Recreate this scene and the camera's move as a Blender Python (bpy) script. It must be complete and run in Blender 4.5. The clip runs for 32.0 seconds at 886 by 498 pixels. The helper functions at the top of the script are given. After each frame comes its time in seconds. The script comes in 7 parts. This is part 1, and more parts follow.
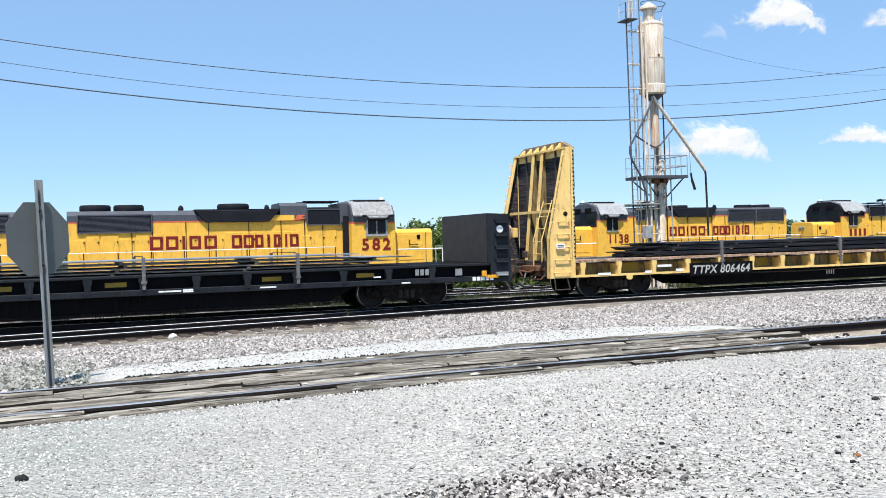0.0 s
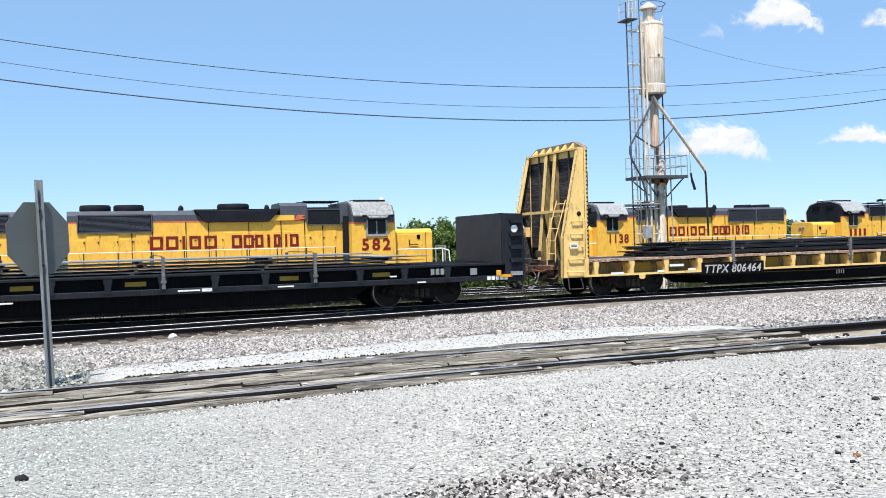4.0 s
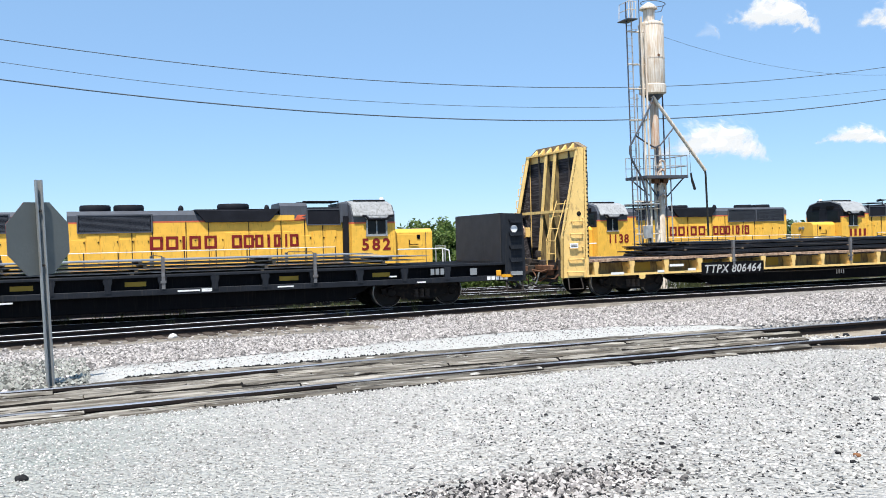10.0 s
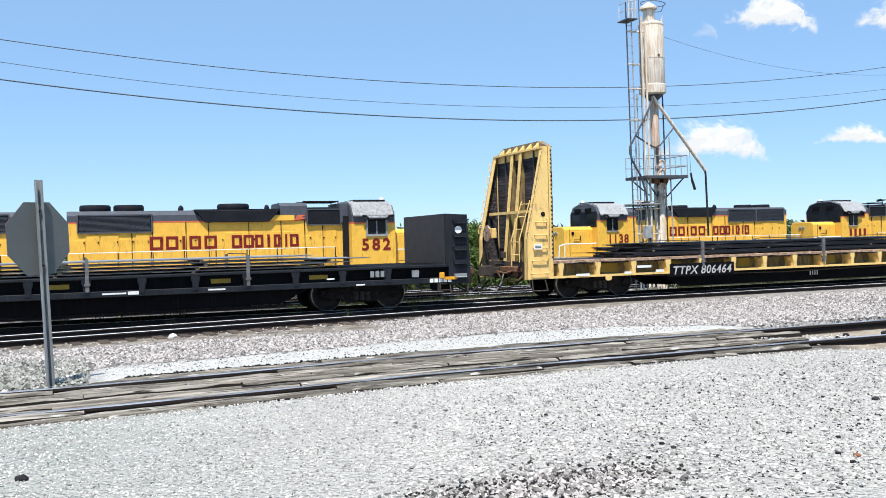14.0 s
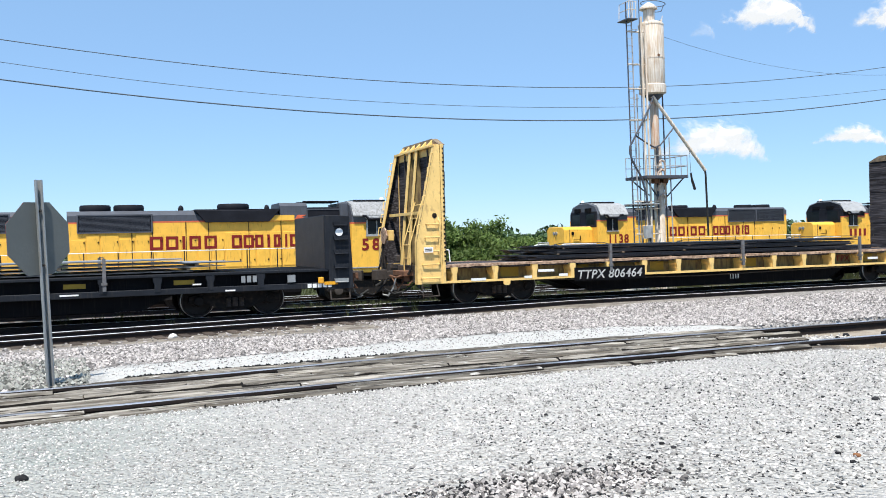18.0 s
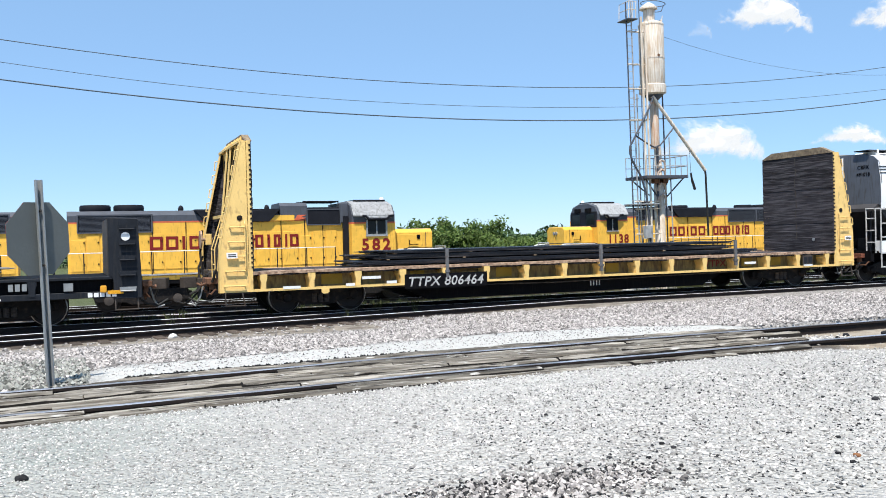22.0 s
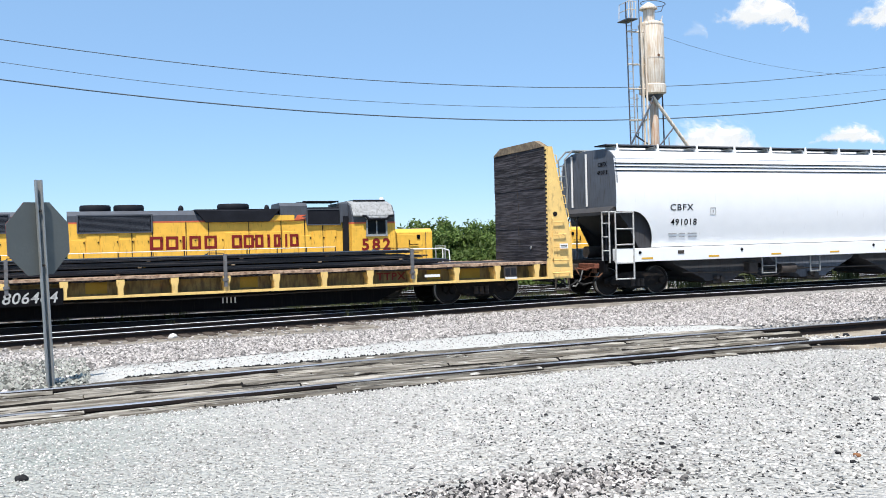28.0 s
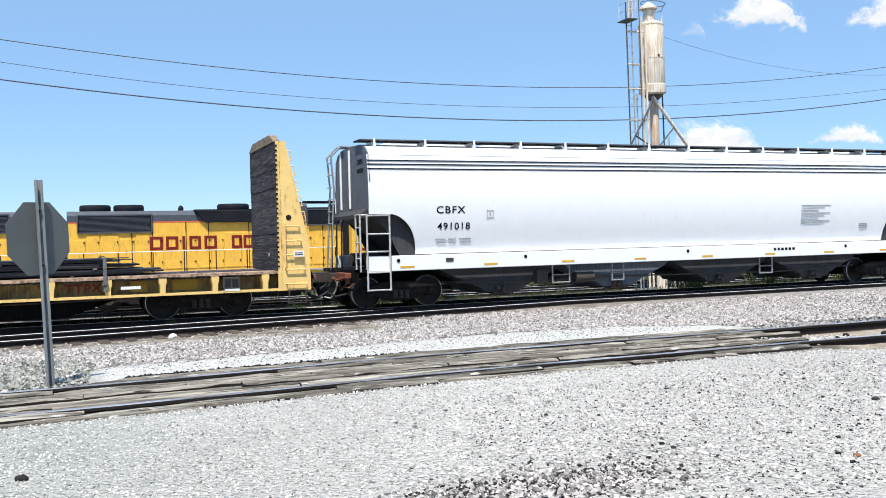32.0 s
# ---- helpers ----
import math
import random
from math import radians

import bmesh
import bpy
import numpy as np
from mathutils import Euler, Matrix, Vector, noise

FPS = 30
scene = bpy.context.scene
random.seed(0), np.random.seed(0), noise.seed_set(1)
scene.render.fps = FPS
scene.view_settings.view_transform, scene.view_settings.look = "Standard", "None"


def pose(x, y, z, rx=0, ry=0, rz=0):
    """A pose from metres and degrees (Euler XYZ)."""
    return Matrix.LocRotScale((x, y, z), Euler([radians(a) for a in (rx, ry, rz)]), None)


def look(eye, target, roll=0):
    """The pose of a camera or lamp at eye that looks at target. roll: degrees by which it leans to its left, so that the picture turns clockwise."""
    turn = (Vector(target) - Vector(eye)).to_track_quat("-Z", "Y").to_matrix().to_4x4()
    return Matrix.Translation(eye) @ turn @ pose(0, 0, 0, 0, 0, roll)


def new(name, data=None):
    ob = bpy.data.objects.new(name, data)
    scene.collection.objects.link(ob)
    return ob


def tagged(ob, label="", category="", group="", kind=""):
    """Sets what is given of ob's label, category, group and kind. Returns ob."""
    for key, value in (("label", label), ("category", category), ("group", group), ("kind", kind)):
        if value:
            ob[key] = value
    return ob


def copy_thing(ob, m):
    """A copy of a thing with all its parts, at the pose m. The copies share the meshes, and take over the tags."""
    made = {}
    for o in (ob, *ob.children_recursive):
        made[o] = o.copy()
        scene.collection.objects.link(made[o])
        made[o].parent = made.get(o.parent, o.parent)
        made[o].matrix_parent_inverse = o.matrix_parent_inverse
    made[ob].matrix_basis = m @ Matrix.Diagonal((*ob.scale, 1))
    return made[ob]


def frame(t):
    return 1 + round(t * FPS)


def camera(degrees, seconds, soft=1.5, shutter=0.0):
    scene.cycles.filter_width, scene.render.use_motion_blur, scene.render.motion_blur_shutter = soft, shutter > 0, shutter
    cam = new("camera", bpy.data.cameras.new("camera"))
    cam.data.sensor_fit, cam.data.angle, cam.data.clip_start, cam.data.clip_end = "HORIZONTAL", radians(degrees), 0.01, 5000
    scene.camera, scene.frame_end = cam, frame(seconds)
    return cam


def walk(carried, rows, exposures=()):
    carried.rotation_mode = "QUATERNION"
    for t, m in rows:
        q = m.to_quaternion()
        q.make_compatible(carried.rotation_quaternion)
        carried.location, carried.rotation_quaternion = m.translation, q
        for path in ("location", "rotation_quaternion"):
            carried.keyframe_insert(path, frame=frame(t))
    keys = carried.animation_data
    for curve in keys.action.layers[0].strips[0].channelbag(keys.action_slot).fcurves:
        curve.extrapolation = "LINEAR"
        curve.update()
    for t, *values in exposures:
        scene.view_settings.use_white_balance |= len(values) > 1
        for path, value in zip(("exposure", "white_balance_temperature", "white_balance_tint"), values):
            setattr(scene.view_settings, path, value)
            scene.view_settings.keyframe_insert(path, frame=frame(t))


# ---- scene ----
# Camera on a stand beside the yard, looking over the crossing to the trains.
cam = camera(52.15, 32.0, soft=0.95)
EYE = Vector((0.0, 0.0, 1.77))
AIM = EYE + Vector((math.sin(radians(22.52)) * math.cos(radians(-0.54)), math.cos(radians(22.52)) * math.cos(radians(-0.54)), math.sin(radians(-0.54)))) * 20
walk(cam, [(0.0, look(EYE, AIM, -1.41)), (32.0, look(EYE, AIM, -1.41))], exposures=[(0.0, 0.58, 6500, 10), (32.0, 0.58, 6500, 10)])

# Daylight: high summer sun behind and to the left of the camera, clear sky.
SUN_EL, SUN_AZ = 66.0, 211.0   # azimuth clockwise from +y
world = bpy.data.worlds.new("sky")
scene.world = world
world.use_nodes = True
wn = world.node_tree.nodes
wl = world.node_tree.links
sky = wn.new("ShaderNodeTexSky")
sky.sky_type = "NISHITA"
sky.sun_disc = False
sky.sun_elevation = radians(SUN_EL)
sky.sun_rotation = radians(SUN_AZ)
sky.altitude = 1800.0
sky.air_density, sky.dust_density, sky.ozone_density = 1.0, 0.0, 2.0
wn["Background"].inputs["Strength"].default_value = 0.112
tint = wn.new("ShaderNodeMix")     # clear summer blue
tint.data_type, tint.blend_type = "RGBA", "MULTIPLY"
tint.inputs["Factor"].default_value = 1.0
tint.inputs["B"].default_value = (0.83, 0.97, 1.13, 1)
wl.new(sky.outputs["Color"], tint.inputs["A"])
even = wn.new("ShaderNodeMix")     # thin even haze
even.data_type = "RGBA"
even.inputs["Factor"].default_value = 0.58
even.inputs["B"].default_value = (2.15, 3.65, 5.5, 1)
wl.new(tint.outputs["Result"], even.inputs["A"])
wl.new(even.outputs["Result"], wn["Background"].inputs["Color"])
sun = new("sun", bpy.data.lights.new("sun", "SUN"))
sun.data.energy, sun.data.angle, sun.data.color = 5.0, radians(0.55), (1.0, 0.95, 0.87)
sun_to = Vector((math.sin(radians(SUN_AZ)) * math.cos(radians(SUN_EL)), math.cos(radians(SUN_AZ)) * math.cos(radians(SUN_EL)), math.sin(radians(SUN_EL))))
sun.matrix_world = look(sun_to * 60, (0, 0, 0))


# ---- materials ----
def mat(name, col, rough=0.6, metal=0.0, vary=0.18, scale=2.5, fine=40.0, bump=0.15, dirt=None, amount=0.35, stretch=(1, 1, 1), rand=0.0, spec=0.25):
    """Base colour with broad and fine variation, optional dirt or rust patches, and fine relief."""
    m = bpy.data.materials.new(name)
    m.use_nodes = True
    n, l = m.node_tree.nodes, m.node_tree.links
    bsdf = n["Principled BSDF"]
    tc, info = n.new("ShaderNodeTexCoord"), n.new("ShaderNodeObjectInfo")
    shift = n.new("ShaderNodeVectorMath")
    shift.operation = "MULTIPLY_ADD"
    comb = n.new("ShaderNodeCombineXYZ")
    for i in range(3):
        l.new(info.outputs["Random"], comb.inputs[i])
    l.new(comb.outputs[0], shift.inputs[0])
    shift.inputs[1].default_value = (31, 17, 23)
    l.new(tc.outputs["Object"], shift.inputs[2])

    def noise_tex(s, detail, mul=(1, 1, 1)):
        mp, t = n.new("ShaderNodeMapping"), n.new("ShaderNodeTexNoise")
        mp.inputs["Scale"].default_value = mul
        l.new(shift.outputs[0], mp.inputs["Vector"])
        l.new(mp.outputs[0], t.inputs["Vector"])
        t.inputs["Scale"].default_value, t.inputs["Detail"].default_value = s, detail
        return t.outputs["Fac"]

    def blend(fac, a, b):
        x = n.new("ShaderNodeMix")
        x.data_type = "RGBA"
        l.new(fac, x.inputs["Factor"])
        for sock, v in ((x.inputs["A"], a), (x.inputs["B"], b)):
            if isinstance(v, tuple):
                sock.default_value = (*v, 1)
            else:
                l.new(v, sock)
        return x.outputs["Result"]

    def ramp(fac, lo, hi):
        r = n.new("ShaderNodeMapRange")
        r.inputs["From Min"].default_value, r.inputs["From Max"].default_value = lo, hi
        l.new(fac, r.inputs["Value"])
        return r.outputs["Result"]

    dark, light = (tuple(c * (1 - vary) for c in col), tuple(min(1, c * (1 + vary)) for c in col))
    c = blend(ramp(noise_tex(scale, 4), 0.3, 0.7), dark, light)
    grain = noise_tex(fine, 3)
    c = blend(ramp(grain, 0.35, 0.75), c, tuple(v * (1 - 0.6 * vary) for v in col))
    if rand:
        hsv, mr = n.new("ShaderNodeHueSaturation"), n.new("ShaderNodeMapRange")
        mr.inputs["To Min"].default_value, mr.inputs["To Max"].default_value = 1 - rand, 1 + rand
        l.new(info.outputs["Random"], mr.inputs["Value"])
        l.new(mr.outputs[0], hsv.inputs["Value"])
        l.new(c, hsv.inputs["Color"])
        c = hsv.outputs["Color"]
    if dirt:
        c = blend(ramp(noise_tex(scale * 1.7, 8, stretch), 0.62 - amount * 0.4, 0.86 - amount * 0.25), c, dirt)
    l.new(c, bsdf.inputs["Base Color"])
    bsdf.inputs["Roughness"].default_value, bsdf.inputs["Metallic"].default_value = rough, metal
    bsdf.inputs["Specular IOR Level"].default_value = spec
    if bump:
        b = n.new("ShaderNodeBump")
        b.inputs["Strength"].default_value, b.inputs["Distance"].default_value = bump, 0.02
        l.new(grain, b.inputs["Height"])
        l.new(b.outputs[0], bsdf.inputs["Normal"])
    return m


def glass_mat(name):
    m = bpy.data.materials.new(name)
    m.use_nodes = True
    b = m.node_tree.nodes["Principled BSDF"]
    b.inputs["Base Color"].default_value, b.inputs["Roughness"].default_value = (0.008, 0.01, 0.012, 1), 0.12
    b.inputs["Specular IOR Level"].default_value = 0.15
    return m


VSTREAK = (5, 5, 0.45)
M = {
    "loco_yellow": mat("loco_yellow_paint", (0.80, 0.455, 0.068), 0.5, vary=0.12, dirt=(0.30, 0.165, 0.045), amount=0.12, stretch=(3, 3, 0.7), bump=0.05),
    "loco_grey": mat("loco_grey_paint", (0.075, 0.083, 0.102), 0.55, vary=0.18, dirt=(0.06, 0.06, 0.06), amount=0.3, stretch=VSTREAK, bump=0.05),
    "loco_dark": mat("sooty_dark_grille", (0.013, 0.014, 0.019), 0.65, spec=0.12, vary=0.3, fine=30, bump=0.2),
    "roof_light": mat("light_grey_roof_paint", (0.33, 0.34, 0.35), 0.6, vary=0.2, dirt=(0.16, 0.155, 0.145), amount=0.3, stretch=(2, 2, 1)),
    "roof_sooty": mat("sooty_grey_roof_paint", (0.31, 0.315, 0.32), 0.65, vary=0.25, scale=4, dirt=(0.12, 0.115, 0.105), amount=0.36, stretch=(2, 2, 1)),
    "red": mat("red_paint", (0.19, 0.014, 0.012), 0.5, vary=0.15, bump=0.03),
    "stripe": mat("red_stripe_paint", (0.62, 0.13, 0.06), 0.5, vary=0.15, bump=0.03),
    "car_yellow": mat("flat_car_yellow_paint", (0.79, 0.545, 0.2), 0.6, vary=0.12, dirt=(0.30, 0.17, 0.08), amount=0.13, stretch=(2.2, 2.2, 1.1), bump=0.06),
    # Brown holds both grime and the painted shade under flanges and between ribs.
    "web": mat("grimy_shaded_car_web", (0.25, 0.185, 0.08), 0.8, vary=0.3, dirt=(0.085, 0.06, 0.04), amount=0.5, stretch=(3, 3, 0.8), bump=0.15),
    "rust_edge": mat("rusty_pinkish_deck_edge", (0.52, 0.37, 0.26), 0.8, vary=0.35, scale=7, dirt=(0.13, 0.065, 0.04), amount=0.6, bump=0.3),
    "cap_brown": mat("grimy_tan_cap_paint", (0.27, 0.205, 0.13), 0.75, vary=0.35, scale=5, dirt=(0.09, 0.065, 0.05), amount=0.5, bump=0.2),
    "rail_white": mat("grimy_white_rail_paint", (0.5, 0.5, 0.49), 0.5, vary=0.15, scale=6, dirt=(0.2, 0.18, 0.16), amount=0.35, bump=0.05),
    "olive_plate": mat("dull_yellow_plate", (0.36, 0.23, 0.03), 0.6, vary=0.2),
    "rust": mat("brown_rust", (0.17, 0.085, 0.05), 0.85, vary=0.35, scale=6, bump=0.3),
    "red_rust": mat("red_brown_rust", (0.22, 0.075, 0.045), 0.85, vary=0.35, scale=7, dirt=(0.06, 0.035, 0.028), amount=0.4, bump=0.3),
    "black": mat("black_car_paint", (0.005, 0.005, 0.0062), 0.7, vary=0.3, spec=0.08, dirt=(0.014, 0.012, 0.011), amount=0.2, stretch=VSTREAK),
    "black_web": mat("worn_dark_grey_car_side", (0.016, 0.019, 0.025), 0.6, vary=0.3, spec=0.15, dirt=(0.035, 0.034, 0.034), amount=0.2, stretch=VSTREAK),
    "bulkhead_black": mat("dark_brownish_bulkhead_sheet", (0.04, 0.038, 0.039), 0.6, vary=0.3, dirt=(0.05, 0.045, 0.042), amount=0.2, stretch=VSTREAK),
    "steel_dark": mat("dark_greasy_cast_steel", (0.014, 0.013, 0.013), 0.75, vary=0.3, scale=5, spec=0.12, dirt=(0.05, 0.035, 0.026), amount=0.25, bump=0.3),
    "steel_mid": mat("brown_grey_cast_steel", (0.06, 0.05, 0.044), 0.75, vary=0.35, scale=6, bump=0.35),
    "wheel": mat("rolled_steel_wheel", (0.025, 0.021, 0.019), 0.6, metal=0.3, vary=0.25, bump=0.1),
    "tread": mat("polished_wheel_tread", (0.4, 0.39, 0.38), 0.3, metal=0.9, vary=0.1, bump=0.03),
    "load": mat("blue_black_mill_scale_steel", (0.014, 0.016, 0.021), 0.45, metal=0.2, vary=0.35, scale=1.2, stretch=(0.3, 4, 4), dirt=(0.12, 0.11, 0.11), amount=0.25, rand=0.35),
    "load_grey": mat("blue_grey_steel_bars", (0.24, 0.26, 0.29), 0.45, metal=0.1, vary=0.3, scale=1.2, dirt=(0.25, 0.25, 0.26), amount=0.25, stretch=(0.3, 4, 4), rand=0.4),
    "dunnage": mat("dull_brown_dunnage_timber", (0.2, 0.15, 0.1), 0.8, vary=0.25, rand=0.2),
    "stake_steel": mat("dull_grey_stake_steel", (0.17, 0.17, 0.175), 0.6, metal=0.3, vary=0.25, scale=6, dirt=(0.1, 0.07, 0.05), amount=0.3),
    "pale_paint": mat("worn_pale_lettering_paint", (0.5, 0.5, 0.49), 0.6, vary=0.25, scale=8, dirt=(0.15, 0.15, 0.15), amount=0.3),
    "faint_ink": mat("faded_grey_stencil_paint", (0.3, 0.3, 0.3), 0.6, vary=0.2),
    "galv": mat("galvanised_steel", (0.33, 0.34, 0.34), 0.5, metal=0.5, vary=0.15, scale=9, bump=0.08),
    "sign_back": mat("dull_aluminium_sign_back", (0.13, 0.14, 0.135), 0.65, metal=0.2, vary=0.1, scale=3, bump=0.03),
    "white": mat("white_paint", (0.8, 0.8, 0.79), 0.45, vary=0.05, dirt=(0.5, 0.47, 0.42), amount=0.1, stretch=VSTREAK, bump=0.04),
    "hopper_white": mat("glossy_white_hopper_paint", (0.80, 0.805, 0.81), 0.35, vary=0.03, dirt=(0.6, 0.59, 0.57), amount=-0.1, stretch=VSTREAK, bump=0.02),
    "hopper_grey": mat("grey_primer_end_sheet", (0.115, 0.13, 0.16), 0.6, vary=0.15, dirt=(0.06, 0.055, 0.05), amount=0.3, stretch=VSTREAK),
    # Primer grey sunk darker to hold the shade below the end sheets and car.
    "hopper_dark": mat("shade_darkened_grey_primer", (0.05, 0.05, 0.055), 0.7, vary=0.2, dirt=(0.035, 0.03, 0.027), amount=0.3, stretch=VSTREAK),
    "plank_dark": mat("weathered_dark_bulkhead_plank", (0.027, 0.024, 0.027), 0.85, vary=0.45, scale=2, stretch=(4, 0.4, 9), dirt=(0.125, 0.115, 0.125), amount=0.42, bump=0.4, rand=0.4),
    # Packed dirt plus the shade of the gaps, both put into this near-black.
    "timber_side": mat("dirt_and_gap_shade_timber_side", (0.022, 0.019, 0.016), 0.95, vary=0.4, scale=5),
    "tie": mat("creosoted_sleeper", (0.075, 0.058, 0.046), 0.9, vary=0.35, scale=4, bump=0.5, rand=0.25),
    "rail_side": mat("rusty_rail_side", (0.022, 0.016, 0.014), 0.8, vary=0.3, scale=8, bump=0.25),
    "rail_head": mat("polished_rail_head", (0.72, 0.73, 0.75), 0.45, metal=0.35, vary=0.12, scale=6, bump=0.02),
    "rail_worn": mat("blue_grey_worn_rail_head", (0.36, 0.40, 0.48), 0.45, metal=0.4, vary=0.25, scale=2, stretch=(0.3, 3, 3), dirt=(0.07, 0.064, 0.058), amount=0.75),
    "tower_white": mat("faded_white_tower_paint", (0.74, 0.69, 0.61), 0.6, vary=0.16, dirt=(0.45, 0.30, 0.18), amount=0.6, stretch=(6, 6, 0.35)),
    "tower_rust": mat("rust_streaked_pipe_paint", (0.60, 0.52, 0.44), 0.65, vary=0.2, dirt=(0.36, 0.17, 0.075), amount=0.6, stretch=(6, 6, 0.35)),
    "tower_grey": mat("grey_galvanised_tower_steel", (0.38, 0.39, 0.4), 0.55, metal=0.2, vary=0.2, scale=5, dirt=(0.2, 0.12, 0.08), amount=0.25),
    "tower_dark": mat("dark_blue_grey_platform_steel", (0.075, 0.085, 0.105), 0.6, metal=0.2, vary=0.25, scale=5, dirt=(0.12, 0.075, 0.05), amount=0.25),
    "rubber": mat("black_rubber", (0.02, 0.02, 0.02), 0.7, vary=0.2),
    "wire": mat("weathered_grey_cable", (0.10, 0.125, 0.155), 0.7, vary=0.1, bump=0),
    "bark": mat("grey_brown_bark", (0.13, 0.10, 0.075), 0.9, vary=0.3, bump=0.5),
    "leaf": mat("green_foliage", (0.14, 0.21, 0.055), 0.6, vary=0.35, scale=1.5, fine=9, bump=0, rand=0.15),
    "leaf_far": mat("far_dull_green_foliage", (0.055, 0.10, 0.04), 0.7, vary=0.35, scale=0.4, fine=3, bump=0),
    "grass": mat("trackside_grass", (0.085, 0.10, 0.04), 0.8, vary=0.4, scale=3, bump=0),
    "pole": mat("weathered_utility_pole", (0.18, 0.13, 0.09), 0.9, vary=0.25, bump=0.3),
    "ballast": mat("grey_pink_ballast_stone", (0.375, 0.35, 0.335), 0.9, vary=0.2, scale=2, fine=25, bump=0.3),
    "limestone": mat("crushed_white_limestone", (0.49, 0.475, 0.452), 0.9, vary=0.15, scale=2, fine=30, bump=0.3),
    "old_ballast": mat("grey_green_old_ballast_stone", (0.27, 0.275, 0.25), 0.9, vary=0.22, scale=2, fine=25, bump=0.3),
    # Dark stone, with the pebbles' own shadows worked into the near-black.
    "dark_stone": mat("dark_stone_and_shadow", (0.03, 0.03, 0.032), 0.95, spec=0.1, vary=0.35, scale=6, bump=0.4, rand=0.35),
    "red_stone": mat("broken_red_brick_stone", (0.19, 0.088, 0.04), 0.85, vary=0.25, scale=12, bump=0.4),
    "glass": glass_mat("dark_cab_glass"),
}


def add_islands(m, spread):
    """Stone-to-stone brightness for joined stones."""
    n, l = m.node_tree.nodes, m.node_tree.links
    b = n["Principled BSDF"]
    src = b.inputs["Base Color"].links[0].from_socket
    geo, mr, hsv = n.new("ShaderNodeNewGeometry"), n.new("ShaderNodeMapRange"), n.new("ShaderNodeHueSaturation")
    mr.inputs["To Min"].default_value, mr.inputs["To Max"].default_value = 1 - spread, 1 + spread * 0.6
    l.new(geo.outputs["Random Per Island"], mr.inputs["Value"])
    l.new(mr.outputs[0], hsv.inputs["Value"])
    l.new(src, hsv.inputs["Color"])
    l.new(hsv.outputs["Color"], b.inputs["Base Color"])


for key, spread in (("ballast", 0.75), ("old_ballast", 0.8), ("limestone", 0.65), ("leaf", 0.4), ("leaf_far", 0.3), ("grass", 0.4)):
    add_islands(M[key], spread)


def leaf_light(m):
    """Leaves let some light through."""
    n, l = m.node_tree.nodes, m.node_tree.links
    b = n["Principled BSDF"]
    tr, mx = n.new("ShaderNodeBsdfTranslucent"), n.new("ShaderNodeMixShader")
    l.new(b.inputs["Base Color"].links[0].from_socket, tr.inputs["Color"])
    mx.inputs[0].default_value = 0.35
    l.new(b.outputs[0], mx.inputs[1])
    l.new(tr.outputs[0], mx.inputs[2])
    l.new(mx.outputs[0], n["Material Output"].inputs["Surface"])


leaf_light(M["leaf"])
leaf_light(M["grass"])


